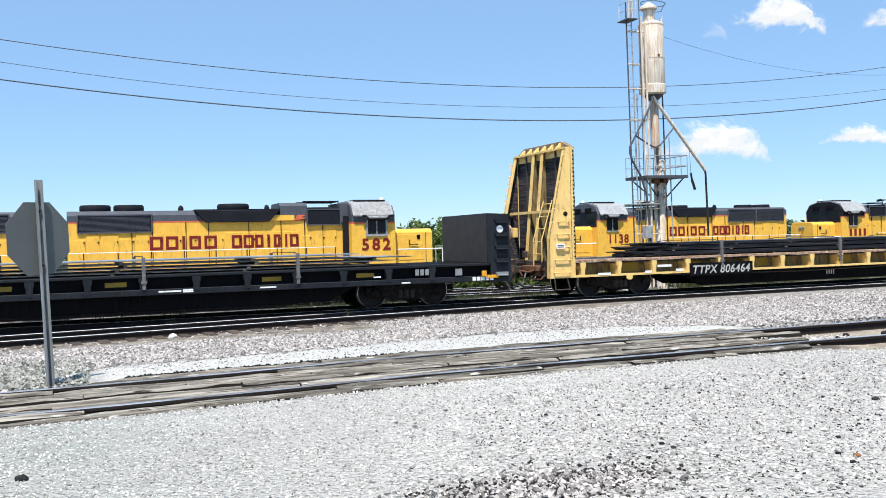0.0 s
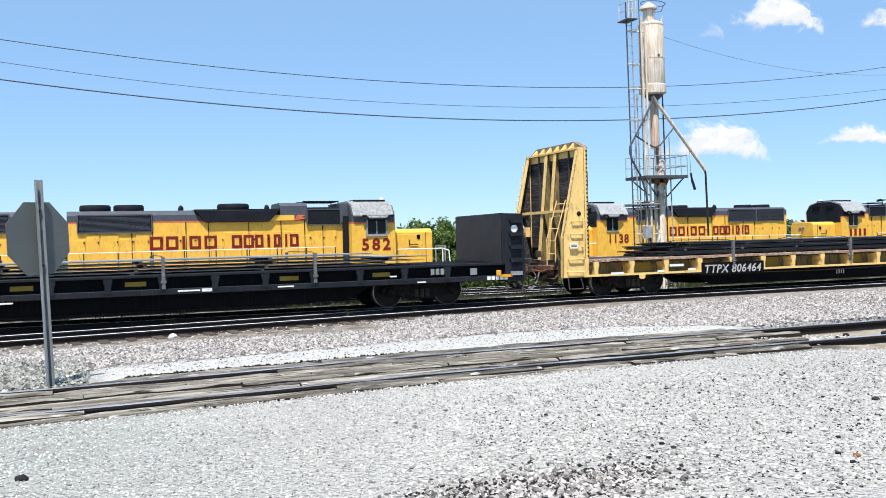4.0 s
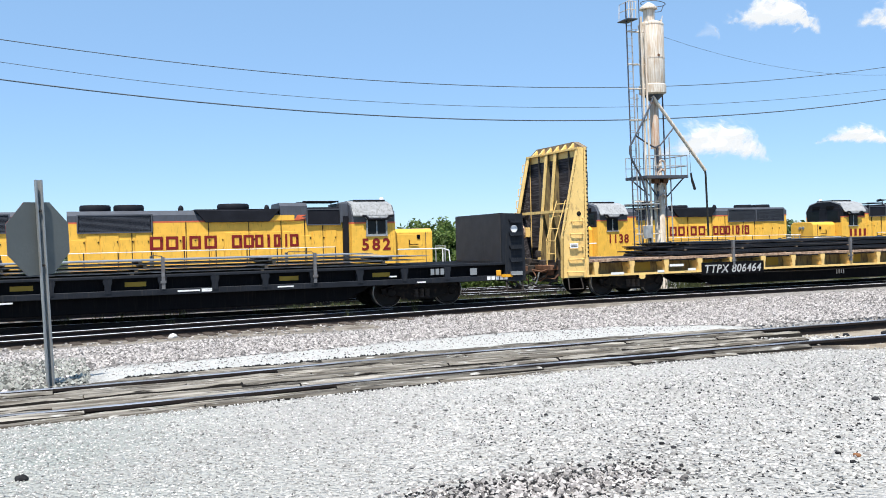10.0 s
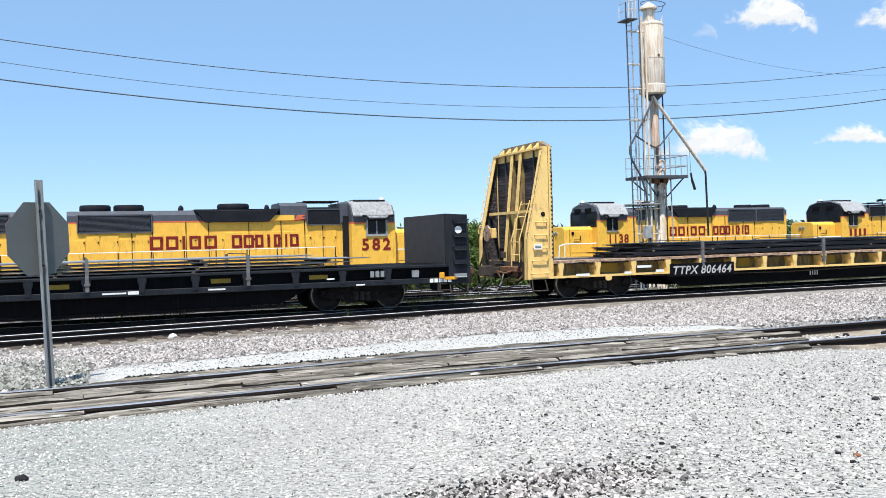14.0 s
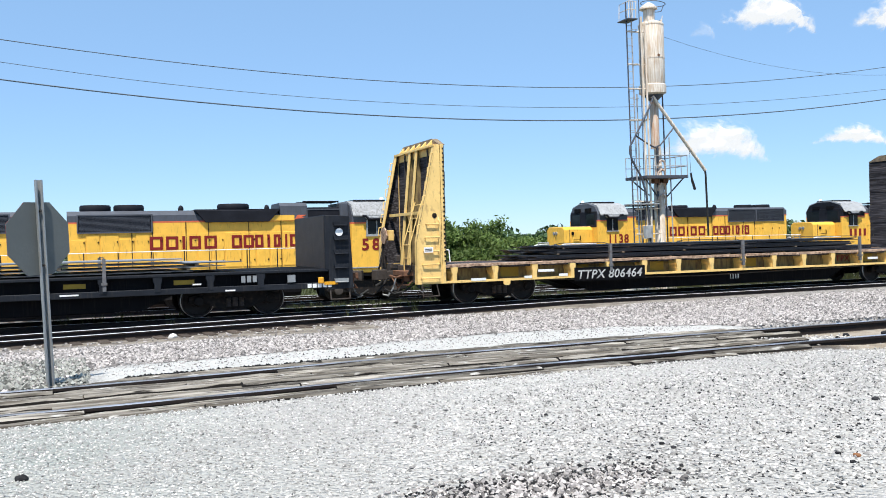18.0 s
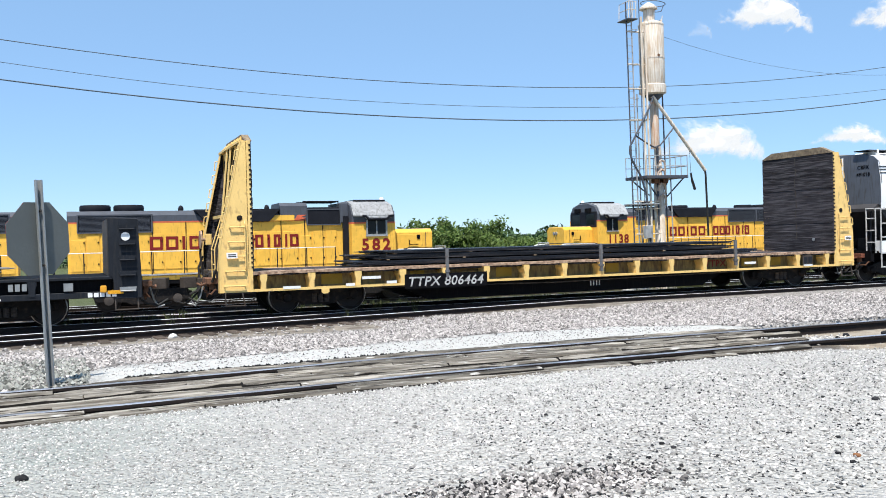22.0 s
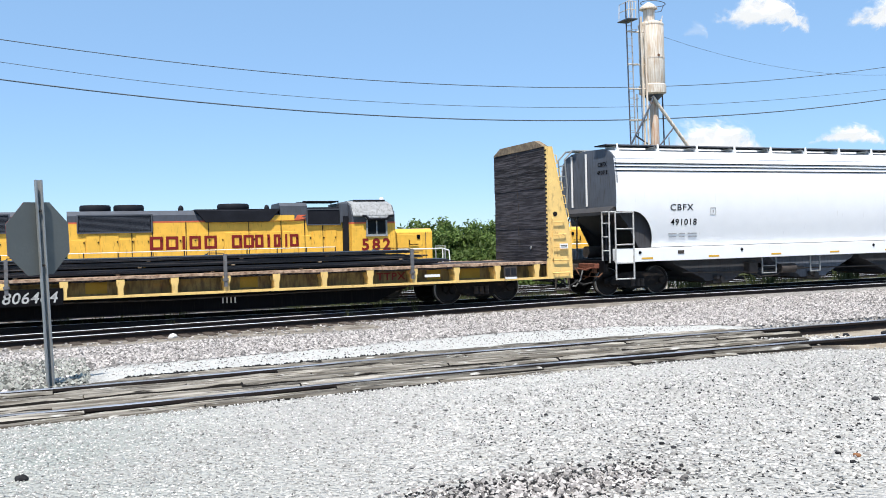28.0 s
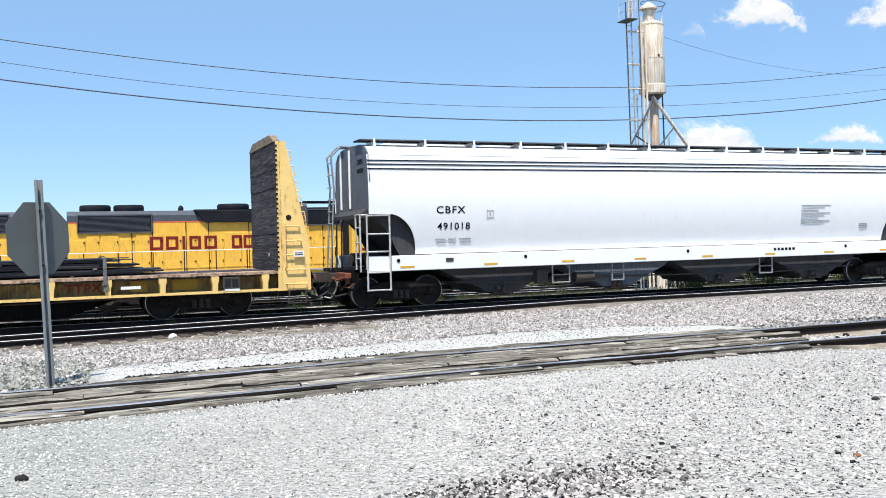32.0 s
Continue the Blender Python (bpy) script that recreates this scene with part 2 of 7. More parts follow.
def ground_mat():
    """White crushed stone in the lot and by the crossing, pinkish ballast along the train, earth and grass beyond."""
    m = bpy.data.materials.new("yard_ground")
    m.use_nodes = True
    n, l = m.node_tree.nodes, m.node_tree.links
    b = n["Principled BSDF"]
    geo, sep = n.new("ShaderNodeNewGeometry"), n.new("ShaderNodeSeparateXYZ")
    l.new(geo.outputs["Position"], sep.inputs[0])

    def tex(scale, detail):
        t = n.new("ShaderNodeTexNoise")
        t.inputs["Scale"].default_value, t.inputs["Detail"].default_value = scale, detail
        l.new(geo.outputs["Position"], t.inputs["Vector"])
        return t.outputs["Fac"]

    def vor(scale):
        t = n.new("ShaderNodeTexVoronoi")
        t.inputs["Scale"].default_value = scale
        l.new(geo.outputs["Position"], t.inputs["Vector"])
        return t

    def rng(v, a, b_, c=0.0, d=1.0):
        r = n.new("ShaderNodeMapRange")
        r.inputs["From Min"].default_value, r.inputs["From Max"].default_value = a, b_
        r.inputs["To Min"].default_value, r.inputs["To Max"].default_value = c, d
        l.new(v, r.inputs["Value"])
        return r.outputs["Result"]

    def mathn(op, a, b_):
        k = n.new("ShaderNodeMath")
        k.operation = op
        for i, v in enumerate((a, b_)):
            if isinstance(v, float):
                k.inputs[i].default_value = v
            else:
                l.new(v, k.inputs[i])
        return k.outputs[0]

    def mix(f, a, b_):
        x = n.new("ShaderNodeMix")
        x.data_type = "RGBA"
        l.new(f, x.inputs["Factor"])
        for sock, v in ((x.inputs["A"], a), (x.inputs["B"], b_)):
            if isinstance(v, tuple):
                sock.default_value = (*v, 1)
            else:
                l.new(v, sock)
        return x.outputs["Result"]

    broad, mid = tex(0.35, 4), tex(3.0, 6)
    stones = vor(26.0)
    fine = vor(48.0)
    y = mathn("ADD", sep.outputs["Y"], rng(mid, 0, 1, -0.6, 0.6))
    chip = rng(stones.outputs["Color"], 0, 1, 0, 1)
    lot = mix(rng(broad, 0.3, 0.7), (0.385, 0.375, 0.355), (0.49, 0.48, 0.455))
    lot = mix(mathn("MULTIPLY", rng(broad, 0.25, 0.55), rng(mathn("ADD", sep.outputs["X"], rng(mid, 0, 1, -0.8, 0.8)), 2.0, -0.6)), lot, (0.30, 0.325, 0.30))       # lens shading painted into the stone: darker and greener to one side
    lot = mix(rng(fine.outputs["Color"], 0.1, 0.6), mix(chip, (0.2, 0.2, 0.19), lot), lot)
    bal = mix(chip, (0.10, 0.095, 0.09), (0.44, 0.425, 0.41))
    dust = mix(chip, (0.43, 0.425, 0.405), (0.57, 0.565, 0.54))
    earth = mix(rng(mid, 0.35, 0.65), (0.33, 0.31, 0.27), (0.12, 0.135, 0.06))
    brown = mix(rng(mid, 0.3, 0.7), (0.035, 0.029, 0.024), (0.17, 0.145, 0.12))
    c = mix(rng(y, 8.72, 8.95), lot, brown)
    soil = mix(rng(mid, 0.3, 0.7), (0.23, 0.185, 0.135), (0.40, 0.35, 0.28))
    c = mix(mathn("MULTIPLY", rng(y, 8.5, 8.8), rng(sep.outputs["X"], 9.2, 9.8)), c, soil)
    c = mix(rng(y, 11.1, 11.3), c, dust)
    c = mix(mathn("MULTIPLY", rng(y, 11.1, 11.3), rng(sep.outputs["X"], 0.5, 0.0)), c, bal)
    c = mix(rng(mathn("SUBTRACT", y, mathn("MULTIPLY", sep.outputs["X"], 0.19)), 12.55, 13.1), c, bal)
    c = mix(mathn("MULTIPLY", rng(y, 11.1, 11.3), rng(sep.outputs["X"], 9.6, 10.3)), c, bal)
    tan = mix(rng(mid, 0.35, 0.65), (0.13, 0.11, 0.09), (0.30, 0.27, 0.225))
    c = mix(mathn("MULTIPLY", mathn("MULTIPLY", rng(y, 18.9, 19.5), rng(y, 23.2, 22.8)), rng(sep.outputs["X"], 22.0, 12.0)), c, tan)
    c = mix(rng(y, 26.3, 27.3), c, mix(rng(sep.outputs["X"], 7.0, 11.0), bal, earth))
    c = mix(rng(y, 47.5, 49.0), c, mix(rng(mid, 0.35, 0.65), (0.06, 0.08, 0.03), (0.11, 0.12, 0.055)))
    l.new(c, b.inputs["Base Color"])
    b.inputs["Roughness"].default_value = 0.92
    b.inputs["Specular IOR Level"].default_value = 0.2
    h = mathn("ADD", stones.outputs["Distance"], mathn("MULTIPLY", fine.outputs["Distance"], 0.6))
    bp = n.new("ShaderNodeBump")
    bp.inputs["Strength"].default_value, bp.inputs["Distance"].default_value = 1.0, 0.03
    bp.invert = True
    l.new(h, bp.inputs["Height"])
    l.new(bp.outputs[0], b.inputs["Normal"])
    return m


M["ground"] = ground_mat()


def timber_mat():
    """Silvered baulks with long grain, drying cracks, oil-dark stretches and pale gravel dust trodden in."""
    m = bpy.data.materials.new("weathered_crossing_timber")
    m.use_nodes = True
    n, l = m.node_tree.nodes, m.node_tree.links
    b = n["Principled BSDF"]
    tc, info, mul, comb = n.new("ShaderNodeTexCoord"), n.new("ShaderNodeObjectInfo"), n.new("ShaderNodeVectorMath"), n.new("ShaderNodeCombineXYZ")
    mul.operation = "MULTIPLY_ADD"
    for i in range(3):
        l.new(info.outputs["Random"], comb.inputs[i])
    l.new(comb.outputs[0], mul.inputs[0])
    mul.inputs[1].default_value = (41, 13, 29)
    l.new(tc.outputs["Object"], mul.inputs[2])

    def grain(sx, sy, sz, lo, hi, detail=4):
        mp, t, r = n.new("ShaderNodeMapping"), n.new("ShaderNodeTexNoise"), n.new("ShaderNodeMapRange")
        mp.inputs["Scale"].default_value = (sx, sy, sz)
        t.inputs["Scale"].default_value, t.inputs["Detail"].default_value = 1.0, detail
        r.inputs["From Min"].default_value, r.inputs["From Max"].default_value = lo, hi
        l.new(mul.outputs[0], mp.inputs["Vector"])
        l.new(mp.outputs[0], t.inputs["Vector"])
        l.new(t.outputs["Fac"], r.inputs["Value"])
        return r.outputs["Result"]

    def mix(f, a, b_):
        x = n.new("ShaderNodeMix")
        x.data_type = "RGBA"
        l.new(f, x.inputs["Factor"])
        for sock, v in ((x.inputs["A"], a), (x.inputs["B"], b_)):
            if isinstance(v, tuple):
                sock.default_value = (*v, 1)
            else:
                l.new(v, sock)
        return x.outputs["Result"]

    long_grain = grain(1.3, 15, 9, 0.38, 0.62)
    c = mix(long_grain, (0.11, 0.096, 0.077), (0.34, 0.315, 0.272))
    c = mix(grain(0.7, 5, 5, 0.5, 0.68), c, (0.085, 0.074, 0.06))
    hsv, mr = n.new("ShaderNodeHueSaturation"), n.new("ShaderNodeMapRange")
    mr.inputs["To Min"].default_value, mr.inputs["To Max"].default_value = 0.42, 1.15
    l.new(info.outputs["Random"], mr.inputs["Value"])
    l.new(mr.outputs[0], hsv.inputs["Value"])
    l.new(c, hsv.inputs["Color"])
    c = mix(grain(4.5, 11, 6, 0.62, 0.72), hsv.outputs["Color"], (0.46, 0.45, 0.42))
    # Cracks, painted near black to draw the shaded gap lines as well.
    crack = grain(2.0, 24, 12, 0.585, 0.65)
    c = mix(crack, c, (0.022, 0.019, 0.016))
    l.new(c, b.inputs["Base Color"])
    b.inputs["Roughness"].default_value, b.inputs["Specular IOR Level"].default_value = 0.9, 0.2
    bp = n.new("ShaderNodeBump")
    bp.inputs["Strength"].default_value, bp.inputs["Distance"].default_value = 0.7, 0.015
    l.new(long_grain, bp.inputs["Height"])
    l.new(bp.outputs[0], b.inputs["Normal"])
    return m


M["timber"] = timber_mat()


def cloud_mat(name, thick):
    """Vapour far off, its sunlit white given as emission: thin and ragged at its rim, flatter below."""
    m = bpy.data.materials.new(name)
    m.use_nodes = True
    n, l = m.node_tree.nodes, m.node_tree.links
    b = n["Principled BSDF"]
    tc, info, sep, comb = n.new("ShaderNodeTexCoord"), n.new("ShaderNodeObjectInfo"), n.new("ShaderNodeSeparateXYZ"), n.new("ShaderNodeCombineXYZ")
    l.new(tc.outputs["Generated"], sep.inputs[0])
    shift = n.new("ShaderNodeVectorMath")
    shift.operation = "MULTIPLY_ADD"
    for i in range(3):
        l.new(info.outputs["Random"], comb.inputs[i])
    l.new(comb.outputs[0], shift.inputs[0])
    shift.inputs[1].default_value = (700, 300, 500)
    l.new(tc.outputs["Object"], shift.inputs[2])

    def tex(scale, detail):
        t = n.new("ShaderNodeTexNoise")
        t.inputs["Scale"].default_value, t.inputs["Detail"].default_value, t.inputs["Roughness"].default_value = scale, detail, 0.6
        l.new(shift.outputs[0], t.inputs["Vector"])
        return t.outputs["Fac"]

    def op(kind, a, b_=0.0):
        k = n.new("ShaderNodeMath")
        k.operation = kind
        for i, v in enumerate((a, b_)):
            if isinstance(v, float):
                k.inputs[i].default_value = v
            else:
                l.new(v, k.inputs[i])
        return k.outputs[0]

    u, v = sep.outputs["X"], sep.outputs["Z"]
    side = op("ABSOLUTE", op("SUBTRACT", op("MULTIPLY", u, 2.0), 1.0))
    dome = op("SUBTRACT", 0.86, op("POWER", side, 1.9))
    heap = op("SUBTRACT", op("MULTIPLY", dome, 1.0), v)          # under the rounded top
    floor_ = op("MULTIPLY", op("SUBTRACT", v, 0.12), 2.6)         # over the flat base
    body = op("MINIMUM", heap, floor_)
    billow = op("ADD", op("MULTIPLY", op("SUBTRACT", tex(0.02, 2), 0.5), 0.9), op("MULTIPLY", op("SUBTRACT", tex(0.07, 5), 0.5), 0.6))
    dens = op("ADD", body, billow)
    ss = n.new("ShaderNodeMapRange")
    ss.interpolation_type = "SMOOTHSTEP"
    ss.inputs["From Min"].default_value, ss.inputs["From Max"].default_value = -0.12, 0.36
    ss.inputs["To Max"].default_value = thick
    l.new(dens, ss.inputs["Value"])
    l.new(ss.outputs["Result"], b.inputs["Alpha"])
    b.inputs["Base Color"].default_value, b.inputs["Roughness"].default_value, b.inputs["Specular IOR Level"].default_value = (0.1, 0.1, 0.1, 1), 1.0, 0.0
    # Glow stands in for sunlight on the cloud.
    b.inputs["Emission Color"].default_value, b.inputs["Emission Strength"].default_value = (0.97, 0.985, 1.0, 1), 0.62
    return m


M["cloud"], M["wisp"] = cloud_mat("white_cloud", 0.97), cloud_mat("thin_cloud", 0.2)


# ---- mesh helpers ----
def part(name, bm, material, parent=None, label="", smooth=False, bevel=0.0):
    """Links a bmesh as one mesh object, under a thing or part."""
    if bevel:
        bmesh.ops.bevel(bm, geom=list(bm.edges), offset=bevel, segments=1, affect="EDGES", clamp_overlap=True)
    me = bpy.data.meshes.new(name)
    bmesh.ops.recalc_face_normals(bm, faces=list(bm.faces))
    bm.to_mesh(me)
    bm.free()
    for m in material if isinstance(material, (list, tuple)) else (material,):
        me.materials.append(m)
    if smooth:
        for p in me.polygons:
            p.use_smooth = True
        me.set_sharp_from_angle(angle=radians(40))
    ob = new(name, me)
    if parent:
        ob.parent = parent
    if label:
        ob["label"] = label
    return ob


def piece(name, me, parent, m):
    """One of many alike pieces on a shared mesh."""
    ob = new(name, me)
    ob.parent = parent
    ob.matrix_basis = m
    return ob


def mesh_of(name, bm, material):
    me = bpy.data.meshes.new(name)
    bmesh.ops.recalc_face_normals(bm, faces=list(bm.faces))
    bm.to_mesh(me)
    bm.free()
    me.materials.append(material)
    return me


def box(bm, x0, x1, y0, y1, z0, z1, mi=0):
    v = [bm.verts.new((x, y, z)) for x in (x0, x1) for y in (y0, y1) for z in (z0, z1)]
    for f in ((0, 1, 3, 2), (4, 6, 7, 5), (0, 4, 5, 1), (2, 3, 7, 6), (0, 2, 6, 4), (1, 5, 7, 3)):
        bm.faces.new([v[i] for i in f]).material_index = mi
    return bm


def prism(bm, pts, a, b, axis="y", mi=0):
    """A flat outline (two of x, y, z in order) pulled along the third axis from a to b."""
    def put(p, q):
        return {"y": (p[0], q, p[1]), "x": (q, p[0], p[1]), "z": (p[0], p[1], q)}[axis]
    va, vb = [bm.verts.new(put(p, a)) for p in pts], [bm.verts.new(put(p, b)) for p in pts]
    bm.faces.new(va).material_index = mi
    bm.faces.new(vb[::-1]).material_index = mi
    for i in range(len(pts)):
        j = (i + 1) % len(pts)
        bm.faces.new((va[i], vb[i], vb[j], va[j])).material_index = mi
    return bm


def rod(bm, p0, p1, r, seg=8, r1=None, mi=0):
    p0, p1 = Vector(p0), Vector(p1)
    d = (p1 - p0).normalized()
    u = d.orthogonal().normalized()
    w = d.cross(u)
    r1 = r if r1 is None else r1
    a = [bm.verts.new(p0 + (u * math.cos(t) + w * math.sin(t)) * r) for t in (2 * math.pi * i / seg for i in range(seg))]
    b = [bm.verts.new(p1 + (u * math.cos(t) + w * math.sin(t)) * r1) for t in (2 * math.pi * i / seg for i in range(seg))]
    for i in range(seg):
        bm.faces.new((a[i], a[(i + 1) % seg], b[(i + 1) % seg], b[i])).material_index = mi
    bm.faces.new(a[::-1]).material_index = mi
    bm.faces.new(b).material_index = mi
    return bm


def pipe(bm, pts, r, seg=6, mi=0):
    """A round bar bent through the points, in one skin."""
    pts = [Vector(p) for p in pts]
    rings, u = [], None
    for i, p in enumerate(pts):
        d0 = (p - pts[i - 1]).normalized() if i else None
        d1 = (pts[i + 1] - p).normalized() if i + 1 < len(pts) else None
        d = (d0 or d1) if d0 is None or d1 is None else ((d0 + d1).normalized() if (d0 + d1).length > 0.05 else d1)
        k = 1.0 if d0 is None or d1 is None else min(1.6, 1 / max(0.5, d.dot(d1)))
        u = d.orthogonal().normalized() if u is None else (u - d * u.dot(d)).normalized()
        w = d.cross(u)
        rings.append([bm.verts.new(p + (u * math.cos(t) + w * math.sin(t)) * r * k) for t in (2 * math.pi * j / seg for j in range(seg))])
    for a, b in zip(rings, rings[1:]):
        for j in range(seg):
            bm.faces.new((a[j], a[(j + 1) % seg], b[(j + 1) % seg], b[j])).material_index = mi
    bm.faces.new(rings[0][::-1]).material_index = mi
    bm.faces.new(rings[-1]).material_index = mi
    return bm


def lathe(bm, prof, centre=(0, 0, 0), axis="z", seg=24, mi=0):
    """A profile of (radius, height) turned round an axis."""
    rings = []
    for r, h in prof:
        ring = []
        for i in range(seg):
            t = 2 * math.pi * i / seg
            c, s = r * math.cos(t), r * math.sin(t)
            v = {"z": (c, s, h), "y": (c, h, s), "x": (h, c, s)}[axis]
            ring.append(bm.verts.new(Vector(v) + Vector(centre)))
        rings.append(ring)
    for a, b in zip(rings, rings[1:]):
        for i in range(seg):
            bm.faces.new((a[i], a[(i + 1) % seg], b[(i + 1) % seg], b[i])).material_index = mi
    bm.faces.new(rings[0][::-1]).material_index = mi
    bm.faces.new(rings[-1]).material_index = mi
    return bm


def nb():
    return bmesh.new()


def words(text, size, material, parent, m, name="lettering", squash=1.0, thick=0.0, space=1.0, slant=0.0):
    """Painted characters, as a thin mesh of their own, that face -y before m is applied."""
    cu = bpy.data.curves.new(name, "FONT")
    cu.body, cu.size, cu.extrude, cu.offset = text, size, 0.002, thick
    cu.align_x = "CENTER"
    cu.resolution_u = 3
    cu.space_character = space
    cu.shear = slant
    tmp = new("tmp", cu)
    bpy.context.view_layer.update()
    me = bpy.data.meshes.new_from_object(tmp.evaluated_get(bpy.context.evaluated_depsgraph_get()))
    bpy.data.objects.remove(tmp)
    me.transform(m @ pose(0, 0, 0, 90) @ Matrix.Diagonal((squash, 1, 1, 1)))
    me.materials.clear()
    me.materials.append(material)
    ob = new(name, me)
    ob.parent = parent
    return ob


def thing(name, label, category, at=None, group=""):
    ob = new(name)
    ob.empty_display_size = 0.3
    if at:
        ob.matrix_basis = at
    return tagged(ob, label, category, group)


# ---- ground and tracks ----
TRAIN_Y, TRAIN_RAIL = 23.95, 0.0          # centre line and rail top of the moving train's track
NEAR_Y, NEAR_RAIL = 9.99, 0.32            # track through the crossing, a little above the main track
LOCO_Y, LOCO2_Y, LOCO_RAIL = 41.1, 45.1, -0.9


def sag(x):
    """The siding dips gently to the left of the crossing."""
    t = max(0.0, min(1.0, (4.6 - x) / 5.0))
    return -0.055 * t * t * (3 - 2 * t)


def ground_height(x, y):
    prof = ((-200, 0.32), (7.4, 0.305), (8.66, 0.30), (8.84, 0.255), (11.16, 0.255), (11.4, 0.28), (12.0, 0.26), (16.0, 0.0), (19, -0.16), (21.5, -0.2), (22.4, -0.16), (25.5, -0.16), (26.6, -0.3), (30, -0.42), (37, -1.1), (39.6, -1.07), (47, -1.07), (49, -1.25), (90, -1.3), (5000, -1.4))
    for (ya, za), (yb, zb) in zip(prof, prof[1:]):
        if y <= yb:
            z = za + (zb - za) * (y - ya) / (yb - ya)
            break
    z += 0.022 * noise.noise((x * 0.4, y * 0.4, 0)) * (1 if y < 8 or 12 < y < 21 or y > 27 else 0.15)
    z += sag(x) * max(0.0, min(1.0, (y - 6.0) / 2.5)) * max(0.0, min(1.0, (15.0 - y) / 3.0))
    if 8.6 < y < 11.4 and x > 9.2:       # open track past the timbers
        z -= (0.13 if y > NEAR_Y + 0.6 else 0.05) * min(1, (x - 9.2) / 0.7)
    if y < 8.9 and x > 7.8:       # the lot drops a little beside the open rails
        z -= 0.07 * min(1, (x - 7.8) / 2.5) * max(0, min(1, (y - 6.2) / 1.6))
    return z


def build_ground():
    xs = [-4000, -1500, -500, -200, -90, -45, -25] + [-15 + 0.5 * i for i in range(111)] + [45, 52, 62, 80, 120, 220, 500, 1500, 4000]
    ys = [-2000, -400, -80, -20, -5, 0, 2, 3] + [4 + 0.3 * i for i in range(15)] + [8.5 + 0.12 * i for i in range(26)] + [11.7 + 0.3 * i for i in range(65)] + [31.2 + i for i in range(20)] + [55, 62, 75, 100, 150, 260, 500, 1200, 4500]
    verts = [(x, y, ground_height(x, y)) for y in ys for x in xs]
    w = len(xs)
    faces = [(j * w + i, j * w + i + 1, j * w + w + i + 1, j * w + w + i) for j in range(len(ys) - 1) for i in range(w - 1)]
    me = bpy.data.meshes.new("ground")
    me.from_pydata(verts, [], faces)
    me.materials.append(M["ground"])
    for p in me.polygons:
        p.use_smooth = True
    tagged(new("ground", me), "pale crushed limestone yard ground with ballast and earth", "ground", kind="structure")


build_ground()

RAIL_PROFILE = ((-0.075, -0.17), (0.075, -0.17), (0.075, -0.155), (0.012, -0.13), (0.01, -0.045), (0.036, -0.035), (0.036, -0.006), (0.028, 0.0), (-0.028, 0.0), (-0.036, -0.006), (-0.036, -0.035), (-0.01, -0.045), (-0.012, -0.13), (-0.075, -0.155))


def rail_path(track, pts, head="rail_head"):
    """One rail through the points of its running line, bright on top."""
    bm = nb()
    rings = [[bm.verts.new((x, y + p, z + q)) for p, q in RAIL_PROFILE] for x, y, z in pts]
    k = len(RAIL_PROFILE)
    for a, b in zip(rings, rings[1:]):
        for i in range(k):
            f = bm.faces.new((a[i], b[i], b[(i + 1) % k], a[(i + 1) % k]))
            f.material_index = 1 if i in (6, 7, 8) else 0
    bm.faces.new(rings[0])
    bm.faces.new(rings[-1][::-1])
    return part("rail", bm, (M["rail_side"], M[head]), track)


def rail_part(track, x0, x1, y0, y1, z, head="rail_head"):
    """One straight rail from (x0, y0) to (x1, y1)."""
    return rail_path(track, [(x0, y0, z), (x1, y1, z)], head)


def tie_mesh():
    bm = box(nb(), -0.11, 0.11, -1.3, 1.3, -0.34, -0.165)
    bmesh.ops.bevel(bm, geom=list(bm.edges), offset=0.012, segments=1, affect="EDGES")
    return mesh_of("tie", bm, M["tie"])


TIE = tie_mesh()


def plate_mesh():
    bm = box(nb(), -0.09, 0.09, -0.17, 0.17, -0.172, -0.155)
    for dx, dy in ((-0.05, 0.12), (0.05, -0.12), (0.05, 0.12), (-0.05, -0.12)):
        box(bm, dx - 0.015, dx + 0.015, dy - 0.015, dy + 0.015, -0.155, -0.125)
    return mesh_of("tie_plate", bm, M["steel_dark"])


PLATE = plate_mesh()


def track_thing(label, y, z, x0, x1, tie0=None, tie1=None, plates=False, head="rail_head"):
    t = thing("railway_track", label, "railway track")
    t["kind"] = "structure"
    for s in (-1, 1):
        rail_part(t, x0, x1, y + s * 0.753, y + s * 0.753, z, head)
    if tie0 is not None:
        k = int((tie1 - tie0) / 0.53)
        for i in range(k):
            x = tie0 + 0.53 * i
            piece("tie", TIE, t, pose(x, y + random.uniform(-0.04, 0.04), z + random.uniform(-0.008, 0.008), 0, 0, random.uniform(-0.8, 0.8)))
            if plates:
                for s in (-1, 1):
                    piece("tie_plate", PLATE, t, pose(x, y + s * 0.753, z))
    return t


train_track = track_thing("worn main track under the moving freight cars", TRAIN_Y, TRAIN_RAIL, -90, 200, -9, 45)
crossing_track = thing("railway_track", "siding with worn rails sunk in a timber crossing", "railway track")
crossing_track["kind"] = "structure"
for s in (-1, 1):
    rail_path(crossing_track, [(x, NEAR_Y + s * 0.753, NEAR_RAIL + sag(x)) for x in (-60, -6, -0.6, 0.4, 1.4, 2.4, 3.4, 4.6, 9.6, 14, 120)], "rail_worn")
for i in range(38):
    x = 9.75 + 0.53 * i
    piece("tie", TIE, crossing_track, pose(x, NEAR_Y + random.uniform(-0.04, 0.04), NEAR_RAIL + random.uniform(-0.008, 0.008), 0, 0, random.uniform(-0.8, 0.8)))
    for s in (-1, 1):
        piece("tie_plate", PLATE, crossing_track, pose(x, NEAR_Y + s * 0.753, NEAR_RAIL))
track_thing("engine track under the parked locomotives", LOCO_Y, LOCO_RAIL, -90, 160, -8, 32)
